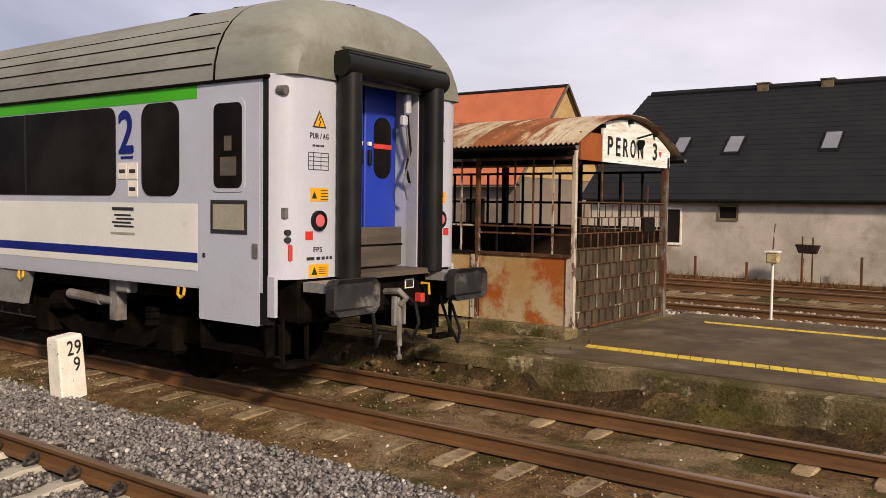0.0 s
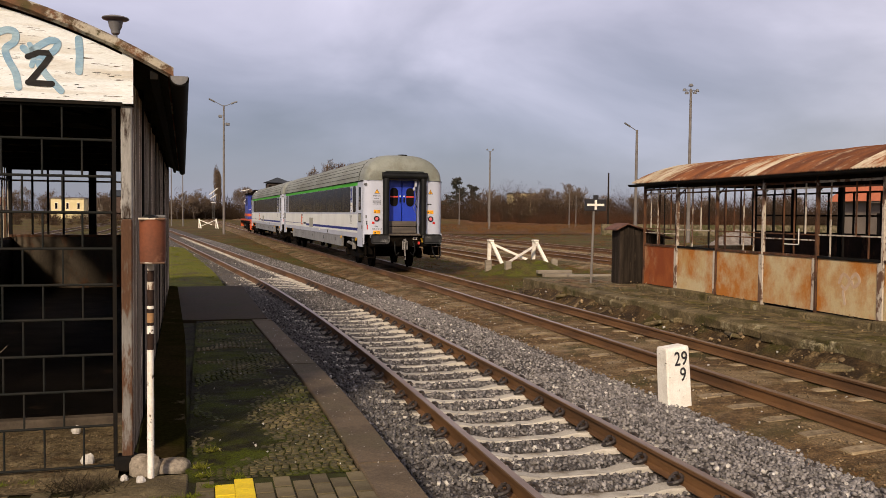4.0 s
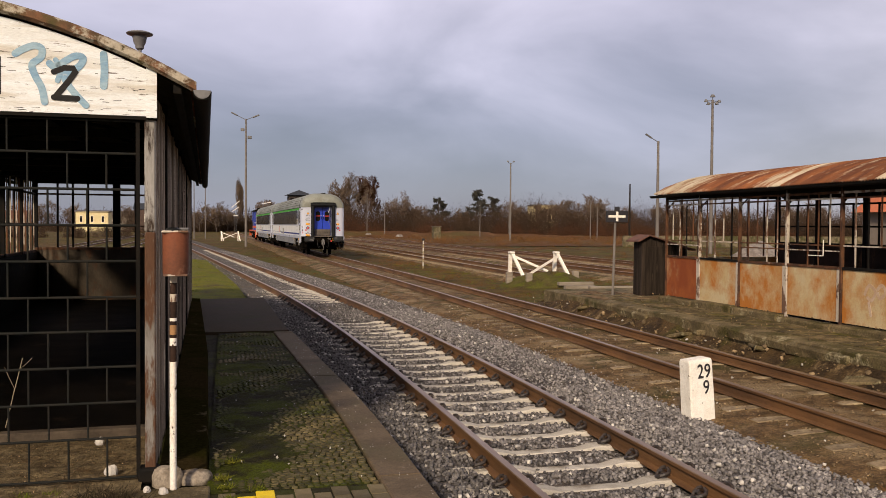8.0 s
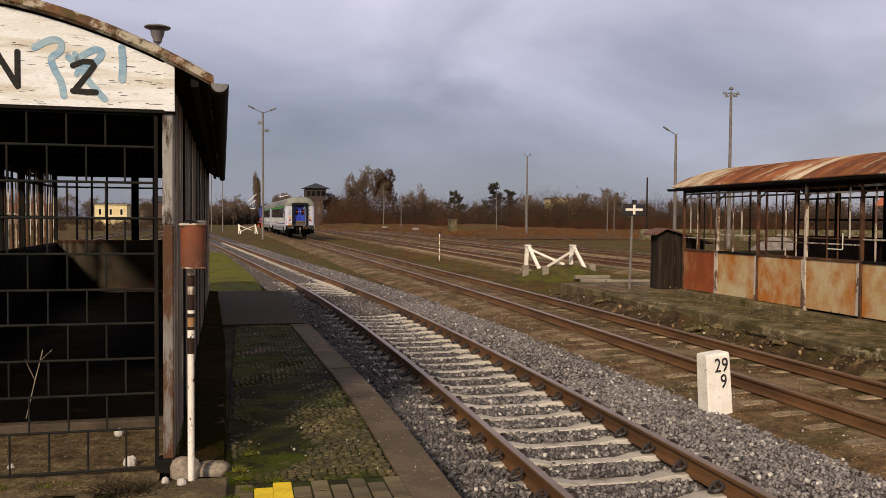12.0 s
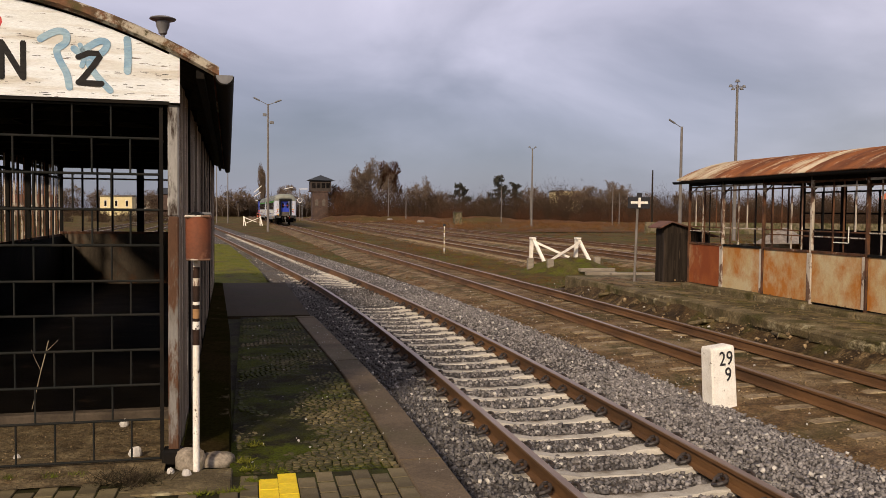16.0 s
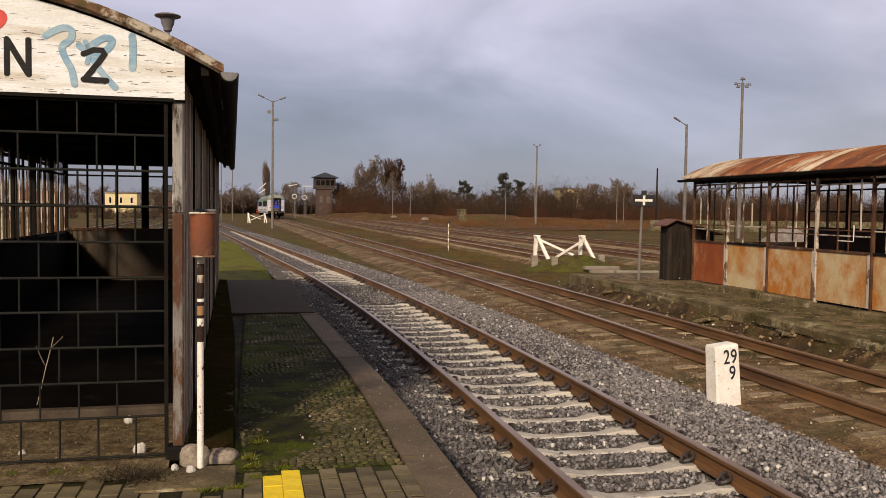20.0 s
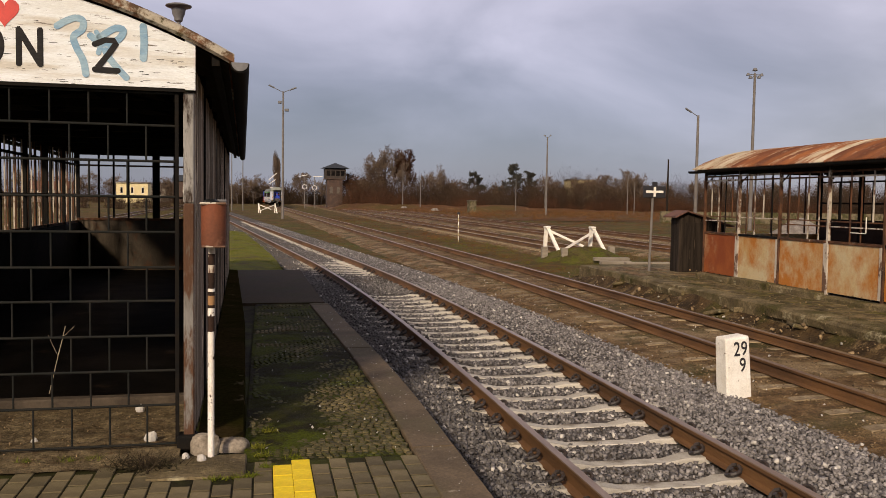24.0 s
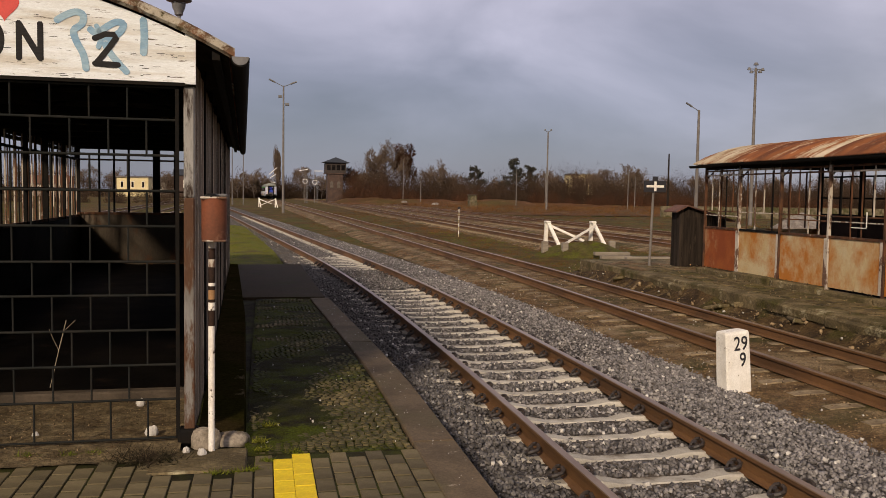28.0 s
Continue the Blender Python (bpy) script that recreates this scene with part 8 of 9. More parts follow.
def build_long_house():
    hs = thing("house", (30, 0, -.36), "long low house with grey rendered wall and dark slate-black roof", "house")
    y0, y1 = -32.0, 13.4
    part("wall", MB().box(26.48, 35.6, y0, y1, -.4, 2.24), "render_grey", hs, "stained grey render wall")
    part("plinth", MB().box(26.44, 26.48, y0, y1, -.4, -.12), "dirt", hs)
    # dark roof: courses of tiles as stepped strips
    n = 22
    rf = part("roof", MB().extrude([(26.3, 2.22), (31.2, 6.12), (36.1, 2.3), (36.1, 2.2), (26.4, 2.15)], y0 - .3, y1 - .05), "slate", hs, "dark tiled roof")
    for k in range(n):
        a = k / n
        xa, za = 26.28 + 4.92 * a, 2.2 + 3.92 * a
        xb, zb = xa + 4.92 / n * 1.08, za + 3.92 / n * 1.08
        end = y1 + .3 - max(0, a - .7) * .9
        part("tile_course", MB().extrude([(xa, za + .05), (xb, zb + .035), (xb, zb), (xa, za)], y0 - .35, end), "slate", rf)
    part("ridge", MB().cyl((31.2, y0 - .3, 6.17), (31.2, y1 - .1, 6.17), .12, .12, 8), "slate", rf)
    part("gutter", MB().cyl((26.25, y0, 2.2), (26.25, y1, 2.2), .07, .07, 8), "rubber", hs)
    for y, x in ((9.2, 31.2), (7.1, 31.2)):
        c = part("chimney", MB().box(x - .16, x + .16, y - .2, y + .2, 5.9, 6.3, .02), "concrete", hs)
        part("chimney_cap", MB().box(x - .19, x + .19, y - .23, y + .23, 6.3, 6.34), "plate_grey", c)
    for y0s, y1s, zc in ((9.05, 9.5, 3.93), (6.1, 6.55, 3.97), (10.85, 11.25, 3.95), (2.5, 2.95, 3.95)):
        xa, xb = 26.28 + (zc - .30 - 2.2) * 1.255, 26.28 + (zc + .30 - 2.2) * 1.255
        f = part("skylight", MB().extrude([(xa, zc - .30 + .03), (xb, zc + .30 + .03), (xb, zc + .30 + .13), (xa, zc - .30 + .13)], y0s - .05, y1s + .05), "rubber", rf, "tilted skylight")
        part("pane", MB().extrude([(xa + .05, zc - .26 + .10), (xb - .05, zc + .26 + .10), (xb - .05, zc + .26 + .145), (xa + .05, zc - .26 + .145)], y0s, y1s), "sky_glass", f)
    window(hs, 26.48, 10.25, 10.85, .88, 1.92)
    w = window(hs, 26.48, 8.5, 9.0, 1.68, 2.02, "concrete")
    window(hs, 26.48, 1.0, 1.9, .9, 1.9)
    for y in np.arange(-6, 12, 1.55):
        fp = tagged(part("fence_post", MB().box(25.9, 25.97, y, y + .06, -.4, .55 + .15 * math.sin(y * 3)), "rust_metal"), "thin rusty fence post before the house", "fence post", group="fence posts by the house")
    tr = thing("scrap_trough", (25.6, 6.3, -.3), "dark rusty scrap trough on two posts", "scrap")
    part("trough", MB().loft([[(25.45, 5.90, .98), (25.75, 5.90, .98), (25.7, 5.98, .74), (25.5, 5.98, .74)], [(25.45, 6.52, 1.0), (25.75, 6.52, 1.0), (25.7, 6.44, .76), (25.5, 6.44, .76)]], close=True, caps=True), "rust_dark", tr)
    part("leg", MB().cyl((25.6, 6.08, -.4), (25.6, 6.08, 1.2), .022), "rust_metal", tr)
    part("leg", MB().cyl((25.6, 6.34, -.4), (25.6, 6.36, 1.22), .022), "rust_metal", tr)
    # rank dry weeds along the foot of the wall
    n = 2600
    c = np.stack([rng.uniform(25.7, 26.4, n), rng.uniform(-12, 13, n), np.full(n, -.36)], 1)
    v, f = twig_soup(c, 5, np.full((n, 3), .05), rng.uniform(.15, .5, n), np.full(n, .012), .9)
    stuff("wall_weeds", v, f, "dry_grass", "rank dry weeds along the foot of the house wall", "weeds")


def build_barn():
    hs = thing("house", (42, 32, -.36), "large building with orange tiled roof and yellow brick gable", "house")
    y0, y1 = 22.9, 45.5
    part("wall", MB().box(37.6, 46.4, y0, y1, -.4, 3.5), "render_brown", hs)
    gb = MB().extrude([(37.5, 3.4), (42, 8.2), (46.5, 3.4)], y0 - .05, y0 + .25)
    part("gable", gb, "yellow_brick", hs, "yellow brick gable")
    n = 26
    rf = part("roof", MB().loft([[(37.0, y0 - .2, 3.0), (42, y0 - .2, 8.4), (47, y0 - .2, 3.0)], [(37.0, y1 - 3.2, 3.0), (42, y1 - 3.2, 8.4), (47, y1 - 3.2, 3.0)], [(37.0, y1 + .3, 3.0), (42, y1 - 3.0, 8.3), (47, y1 + .3, 3.0)]]), "orange_tile", hs, "bright orange tiled roof")
    part("roof_underside", MB().loft([[(37.05, y0 - .18, 2.9), (42, y0 - .18, 8.28), (46.95, y0 - .18, 2.9)], [(37.05, y1 - 3.2, 2.9), (42, y1 - 3.2, 8.28), (46.95, y1 - 3.2, 2.9)]]), "render_brown", hs)
    part("hip", MB().add([(37.0, y1 + .3, 3.0), (47, y1 + .3, 3.0), (42, y1 - 3.1, 8.38)], [(0, 1, 2)]), "orange_tile", rf)
    part("ridge", MB().cyl((42, y0 - .2, 8.42), (42, y1 - 3.1, 8.42), .1, .1, 8), "slate", rf)
    part("verge", MB().tube([(37.0, y0 - .22, 3.0), (42, y0 - .22, 8.44), (47, y0 - .22, 3.0)], .09, 5), "plate_grey", rf)
    part("chimney", MB().box(41.6, 42.4, 37.4, 38.1, 8.0, 8.75, .03), "yellow_brick", hs)
    for y in np.arange(25, 44, 3.2):
        window(hs, 37.6, y, y + 1.2, .9, 2.3, "render_brown")


def small_house(x0, x1, y, d, h, ridge, wall, roof, label, wins):
    hs = thing("house", ((x0 + x1) / 2, y, -.36), label, "house")
    part("wall", MB().box(x0, x1, y, y + d, -.4, h), wall, hs)
    part("roof", MB().extrude([(y - .4, h - .1), (y + d / 2, h + ridge), (y + d + .4, h - .1)], x0 - .4, x1 + .4, axis="x"), roof, hs)
    for k in range(wins):
        xc = x0 + (x1 - x0) * (k + .5) / wins
        f = part("window", MB().box(xc - .4, xc + .4, y - .03, y + .02, h * .42, h * .78), "white_paint", hs)
        part("pane", MB().box(xc - .32, xc + .32, y - .045, y + .02, h * .45, h * .75), "dark_glass", f)
    return hs


def build_tower():
    tw = thing("signal_box", (16.2, 200, -.36), "brick signal box tower with dark overhanging roof", "signal box")
    part("base", MB().box(14.1, 17.6, 199.8, 204.2, -.4, 6.2), "tower_brick", tw, "red-brown brick shaft")
    up = part("cabin", MB().box(13.6, 18.3, 199.6, 204.4, 6.2, 8.6), "tower_dark", tw, "dark timber signal cabin")
    for k in range(4):
        part("window", MB().box(13.95 + k * 1.08, 14.75 + k * 1.08, 199.55, 199.62, 7.0, 8.2), "dark_glass", up)
    part("sill_band", MB().box(13.5, 18.4, 199.5, 204.5, 6.2, 6.4), "tower_brick", up)
    part("roof", MB().loft([[(12.9, 199, 8.75), (19.1, 199, 8.75), (19.1, 205, 8.75), (12.9, 205, 8.75)], [(16.0, 201.9, 10.0), (16.2, 201.9, 10.0), (16.2, 202.1, 10.0), (16.0, 202.1, 10.0)]], close=True, caps=True), "slate_blue", tw)
    for xw in (14.7, 16.3):
        part("window", MB().extrude([(xw, 3.0), (xw + .7, 3.0), (xw + .7, 4.3), (xw + .35, 4.6), (xw, 4.3)], 199.74, 199.82), "plate_grey", tw, "tall arched window")


def build_far_houses():
    small_house(-43.8, -34.6, 280, 8, 5.7, .4, "yellow_wall", "plate_grey", "low yellow building in the distance", 3)
    small_house(-26.2, -22.0, 270, 7, 6.4, 1.8, "tower_brick", "slate_blue", "narrow red-brick building with white windows", 2)
    small_house(-66, -54, 262, 8, 3.4, 2.2, "render_brown", "roof_dark", "distant house with a dull red roof", 4)
    small_house(-96, -82, 262, 8, 3.6, 2.4, "yellow_wall", "roof_dark", "distant pale house with a red roof", 4)
    small_house(109, 118, 300, 9, 9.8, .4, "yellow_wall", "plate_grey", "distant yellow apartment block above the trees", 6)
    small_house(-40, -28, 330, 9, 4.6, 2, "render_grey", "plate_grey", "distant low grey rendered house", 5)
    part_w = MB().box(46, 84, 96, 96.3, -.4, 1.0)
    tagged(part("boundary_wall", part_w, "concrete"), "long grey concrete boundary wall", "wall", kind="structure")
    bs = thing("equipment_cabinet", (36.2, 150, -.36), "small pale weathered brick hut in the bushes", "hut")
    part("wall", MB().box(35.6, 36.8, 150, 152, -.4, 1.9), "concrete", bs)
    part("roof", MB().box(35.5, 36.9, 149.8, 152.2, 1.9, 2.0), "plate_grey", bs)


# ---- plants ----
def twig_soup(centres, n_each, spread, length, width, up=0.6):
    """Thin triangles around centres: (m, 3) points with their own spread and length."""
    m = len(centres)
    c = np.repeat(centres, n_each, 0) + rng.normal(size=(m * n_each, 3)) * np.repeat(spread, n_each, 0)
    d = rng.normal(size=c.shape); d[:, 2] = np.abs(d[:, 2]) * up + up * .6
    d /= np.linalg.norm(d, axis=1)[:, None]
    L = np.repeat(length, n_each) * rng.uniform(.4, 1.3, len(c))
    s = np.cross(d, rng.normal(size=c.shape)); s /= np.linalg.norm(s, axis=1)[:, None] + 1e-9
    w = np.repeat(width, n_each)[:, None] * rng.uniform(.6, 1.3, (len(c), 1))
    a, b, e = c - s * w, c + s * w, c + d * L[:, None]
    v = np.stack([a, b, e], 1).reshape(-1, 3)
    return v, np.arange(len(v)).reshape(-1, 3)


def pine_tree(x, y, h, wide, material="twig", label="bare winter tree with fine brown twigs", seed=1, poplar=False, density=1.0, pine=False):
    """Trunk, limbs that leave it low and bend up to a rounded crown, and fine twigs along them."""
    tr = thing("tree", (x, y, -.36), label, "tree")
    r = random.Random(seed)
    limb = MB()
    z0 = -.4
    trunk_top = h * (.55 if not pine else .93)
    half = h * (.36 if not poplar else .10) * wide if not pine else h * .26 * wide
    lean = r.uniform(-.04, .04) * h
    axis = [Vector((x + lean * f * f, y, z0 + trunk_top * f)) for f in (0, .25, .5, .75, 1)]
    rad = h * .011
    limb.tube([a[:] for a in axis], rad, 5)
    seg = []
    n_limb = int((38 if not poplar else 60) * (1 if not pine else .8))
    for k in range(n_limb):
        if pine:
            f = .42 + .58 * (k + .5) / n_limb
            reach = half * (1.15 - .75 * (f - .42) / .58) * r.uniform(.55, 1.1)
            a = axis[0].lerp(axis[4], f); a.x = x + lean * f * f
            t = r.uniform(0, 6.28)
            tip = a + Vector((reach * math.cos(t), reach * math.sin(t), reach * r.uniform(.0, .35)))
        else:
            u, t = r.uniform(.04, 1) ** .5, r.uniform(0, 6.28)
            cz = h * (.60 if not poplar else .55)
            top = math.sqrt(max(0, 1 - u * u)) * r.uniform(.45, 1.0)
            tip = Vector((x + lean + half * u * math.cos(t) * r.uniform(.8, 1.1), y + half * u * math.sin(t), z0 + cz + (h - cz) * top - h * .22 * u * u * r.random()))
            f = r.uniform(.28, .9)
            a = Vector((x + lean * f * f, y, z0 + trunk_top * f))
            if a.z > tip.z - h * .15:
                a = Vector((x, y, max(z0 + h * .12, tip.z - h * .3)))
        mid = a.lerp(tip, .5) + Vector((0, 0, (-.06 if not pine else .02) * h * r.random()))
        mid += Vector(((tip.x - a.x) * .15, (tip.y - a.y) * .15, 0))
        pts = [a, a.lerp(mid, .5), mid, mid.lerp(tip, .55), tip]
        limb.tube([p[:] for p in pts], rad * (.34 if not poplar else .2), 3)
        seg.append((a, mid, tip))
    part("trunk", limb, "bark", tr)
    # branchlets along the outer part of each limb, then twigs on them
    m = int(22 * (1 if not pine else .8))
    A, B, T = (np.array([s[i][:] for s in seg]) for i in range(3))
    q = rng.uniform(.35, 1.02, (n_limb, m, 1))
    c = (1 - q) ** 2 * A[:, None] + 2 * q * (1 - q) * B[:, None] + q * q * T[:, None]
    d = T - A; d /= np.linalg.norm(d, axis=1)[:, None]
    d = d[:, None] * (1.0 if not pine else .6) + rng.normal(size=c.shape) * (.55 if not poplar else .22)
    d[:, :, 2] += .12 if not pine else -.05
    d /= np.linalg.norm(d, axis=2)[:, :, None]
    L = h * rng.uniform(.05, .13, (n_limb, m, 1)) * (1 if not pine else .6)
    c, d, L = c.reshape(-1, 3), d.reshape(-1, 3), L.reshape(-1, 1)
    side = np.cross(d, rng.normal(size=c.shape)); side /= np.linalg.norm(side, axis=1)[:, None]
    v1 = np.stack([c - side * .025, c + side * .025, c + d * L], 1).reshape(-1, 3)
    each = max(5, int(19 * density))
    base = np.repeat(c, each, 0) + np.repeat(d * L, each, 0) * rng.uniform(.1, 1.0, (len(c) * each, 1))
    dd = np.repeat(d, each, 0) * (.8 if not pine else .3) + rng.normal(size=base.shape) * (.75 if not poplar else .3)
    dd[:, 2] += .04 if not pine else 0
    dd /= np.linalg.norm(dd, axis=1)[:, None]
    ll = h * rng.uniform(.02, .065, (len(base), 1)) * (1 if not pine else .7)
    ss = np.cross(dd, rng.normal(size=base.shape)); ss /= np.linalg.norm(ss, axis=1)[:, None]
    w = .017 if not pine else .05
    v2 = np.stack([base - ss * w, base + ss * w, base + dd * ll], 1).reshape(-1, 3)
    v = np.concatenate([v1, v2])
    v[:, 2] = np.where(v[:, 2] > h * .8, h * .8 + (v[:, 2] - h * .8) * .2 * h / max(.2 * h, v[:, 2].max() - h * .8), v[:, 2])
    me = bpy.data.meshes.new("crown")
    me.from_pydata((v - np.array(tr.location)).tolist(), [], np.arange(len(v)).reshape(-1, 3).tolist())
    me.materials.append(M[material])
    ob = new("crown", me)
    ob.parent = tr


def bare_tree(x, y, h, wide, material="tree_twig", label="bare winter tree with fine brown twigs", seed=1, poplar=False, density=1.0, pine=False):
    """A forking trunk, limbs that divide four times over and curve upwards, and a haze of fine twigs on the last shoots."""
    if pine:
        return pine_tree(x, y, h, wide, material, label, seed, poplar, density, pine)
    tr = thing("tree", (x, y, -.36), label, "tree")
    r = random.Random(seed)
    bars, shoots = [], []

    def grow(p, d, length, depth):
        bend_ = Vector((r.gauss(0, .14), r.gauss(0, .14), .30 if poplar else .13))
        pts, q = [p], d
        for _ in range(3):
            q = (q + bend_ * .5).normalized()
            pts.append(pts[-1] + q * (length / 3))
        (bars if depth < 3 else shoots).append((pts, depth))
        if depth == 4:
            return
        for k in range(5 if depth else 16 if poplar else 8):
            f = 1.0 if k < 2 else r.uniform(.35 if depth else .08 if poplar else .25, .95)
            a = pts[min(int(f * 3), 2)].lerp(pts[min(int(f * 3), 2) + 1], f * 3 - min(int(f * 3), 2))
            side = Vector((r.gauss(0, 1), r.gauss(0, 1), r.gauss(0, .35)))
            side = (side - q * side.dot(q)).normalized()
            open_ = r.uniform(.1, .3) if poplar else r.uniform(.25, .5) if k < 2 else r.uniform(.55, 1.0)
            grow(a, (q + side * open_).normalized(), length * r.uniform(.55, .82), depth + 1)

    grow(Vector((0, 0, 0)), Vector((r.gauss(0, .05), r.gauss(0, .05), 1)).normalized(), 1.0, 0)
    ends = np.array([p[-1][:] for p, _ in shoots])
    half = h * (.36 if not poplar else .10) * wide
    k = np.array((half / np.percentile(abs(ends[:, 0]), 96), half / np.percentile(abs(ends[:, 1]), 96), h * .97 / ends[:, 2].max()))
    rad = h * .012

    def rounded_in(P):
        if poplar:
            u = np.clip(P[..., 2:] / h, 0, 1)
            R = half * 2.08 * np.maximum(.05, (1 - u) ** .75 * (u + .12) ** .3)
            rr = np.maximum(np.hypot(P[..., :1], P[..., 1:2]), 1e-6)
            return np.concatenate([P[..., :2] * (R * np.tanh(rr / R) / rr), P[..., 2:]], -1)
        # pressed into a broad dome whose middle lies at half the height
        size = np.array((half * 1.12, half * 1.12, h * .53))
        Q = (P - (0, 0, h * .5)) / size
        Q[..., 2] = np.maximum(Q[..., 2], -.95)
        e = np.linalg.norm(Q * np.where(Q[..., 2:] > 0, 1, (1, 1, .35)), axis=-1, keepdims=True)
        return np.maximum(Q / (1 + e ** 5) ** .2 * size + (0, 0, h * .5), (-1e9, -1e9, -.04))

    limb = MB()
    for pts, depth in bars:
        limb.tube([tuple(q) for q in rounded_in(np.array([p[:] for p in pts]) * k) - (0, 0, .04)], rad * (1, .42, .2)[depth], 5 - depth)
    b = tr.location
    limb.v = [(a + b[0], c + b[1], e + b[2]) for a, c, e in limb.v]
    part("trunk", limb, "bark", tr)
    # shoots as tapering blades, then twigs along the last of them
    S = rounded_in(np.array([[q[:] for q in p] for p, _ in shoots]) * k)
    last = np.array([depth == 4 for _, depth in shoots])
    d = S[:, 3] - S[:, 0]
    side = np.cross(d, rng.normal(size=d.shape)); side /= np.linalg.norm(side, axis=1)[:, None]
    w = np.where(last, .024, .045)[:, None]
    v1 = np.stack([S[:, 0] - side * w, S[:, 0] + side * w, S[:, 3]], 1).reshape(-1, 3)
    n = max(6, int(24 * density))
    c, g = np.repeat(S[last], n, 0), rng.uniform(.1, 1, (int(last.sum()) * n, 1))
    base = c[:, 0] + (c[:, 3] - c[:, 0]) * g
    dd = np.repeat(d[last], n, 0); dd /= np.linalg.norm(dd, axis=1)[:, None]
    dd = dd + rng.normal(size=dd.shape) * (.8 if not poplar else .25); dd[:, 2] += .1
    dd /= np.linalg.norm(dd, axis=1)[:, None]
    ss = np.cross(dd, rng.normal(size=dd.shape)); ss /= np.linalg.norm(ss, axis=1)[:, None]
    v2 = np.stack([base - ss * .0165, base + ss * .0165, base + dd * h * rng.uniform(.012, .042, (len(base), 1))], 1).reshape(-1, 3)
    v = np.concatenate([v1, v2])
    me = bpy.data.meshes.new("crown")
    me.from_pydata(v.tolist(), [], np.arange(len(v)).reshape(-1, 3).tolist())
    me.materials.append(M[material])
    new("crown", me).parent = tr


def build_trees():
    pine = dict(material="pine", pine=True, density=1.2, label="dark pine with an open crown")
    for i, (x, y, h, w, kw) in enumerate((
            (27.3, 200, 16.0, .95, dict(density=1.3)), (32.2, 204, 15.6, .55, dict(density=1.7, material="twig_red")), (24.5, 202, 10.5, 1.0, dict(density=1.2)), (21.0, 204, 9.4, 1.2, dict(material="twig_red", density=1.6)),
            (38.6, 200, 11.8, .75, dict(density=.45)), (45.8, 206, 8.0, 1.1, dict()), (48.4, 200, 9.3, 1.15, pine), (43.4, 206, 8.6, 1.0, dict()),
            (57.8, 200, 11.4, .95, pine), (61.6, 200, 9.8, .9, pine), (66.5, 200, 9.6, 1.0, dict(density=.7)), (55, 206, 8.2, 1.1, dict()),
            (70.0, 206, 8.2, 1.1, dict()), (74.5, 203, 9.4, 1.0, dict(density=.7)), (78.5, 203, 9.8, 1.1, dict(density=.8)), (82.5, 204, 10.0, 1.1, dict(density=1.2)), (86.8, 202, 11.4, 1.2, dict(density=1.5)), (91.5, 204, 10.6, 1.2, dict(density=1.5)), (98, 206, 8.6, 1.2, dict()),
            (4.0, 300, 18.8, 1.1, dict(poplar=True, label="slender bare poplar with upright twigs", density=.5)), (-3.0, 280, 10.6, 1.2, dict(density=1.2)), (-8, 280, 9.0, 1.2, dict()), (12.4, 282, 11.6, 1.0, dict(density=1.0)), (18.0, 282, 9.2, 1.0, dict()), (0.4, 288, 9.0, 1.1, dict()),
            (-20.0, 322, 12.5, 1.1, dict(density=1.0)), (-33.0, 325, 10.0, 1.1, dict()), (-52.0, 330, 11, 1.1, dict()), (-62, 335, 12, 1.2, dict()), (-84, 335, 12, 1.2, dict()), (106, 200, 9.5, 1.2, dict()), (116, 205, 10, 1.2, dict()), (128, 205, 9, 1.2, dict()), (141, 200, 9.5, 1.2, dict()), (153, 204, 10.5, 1.2, dict()), (168, 202, 9.5, 1.2, dict()), (182, 206, 10, 1.2, dict()))):
        bare_tree(x, y, h, w, seed=11 + i, **kw)


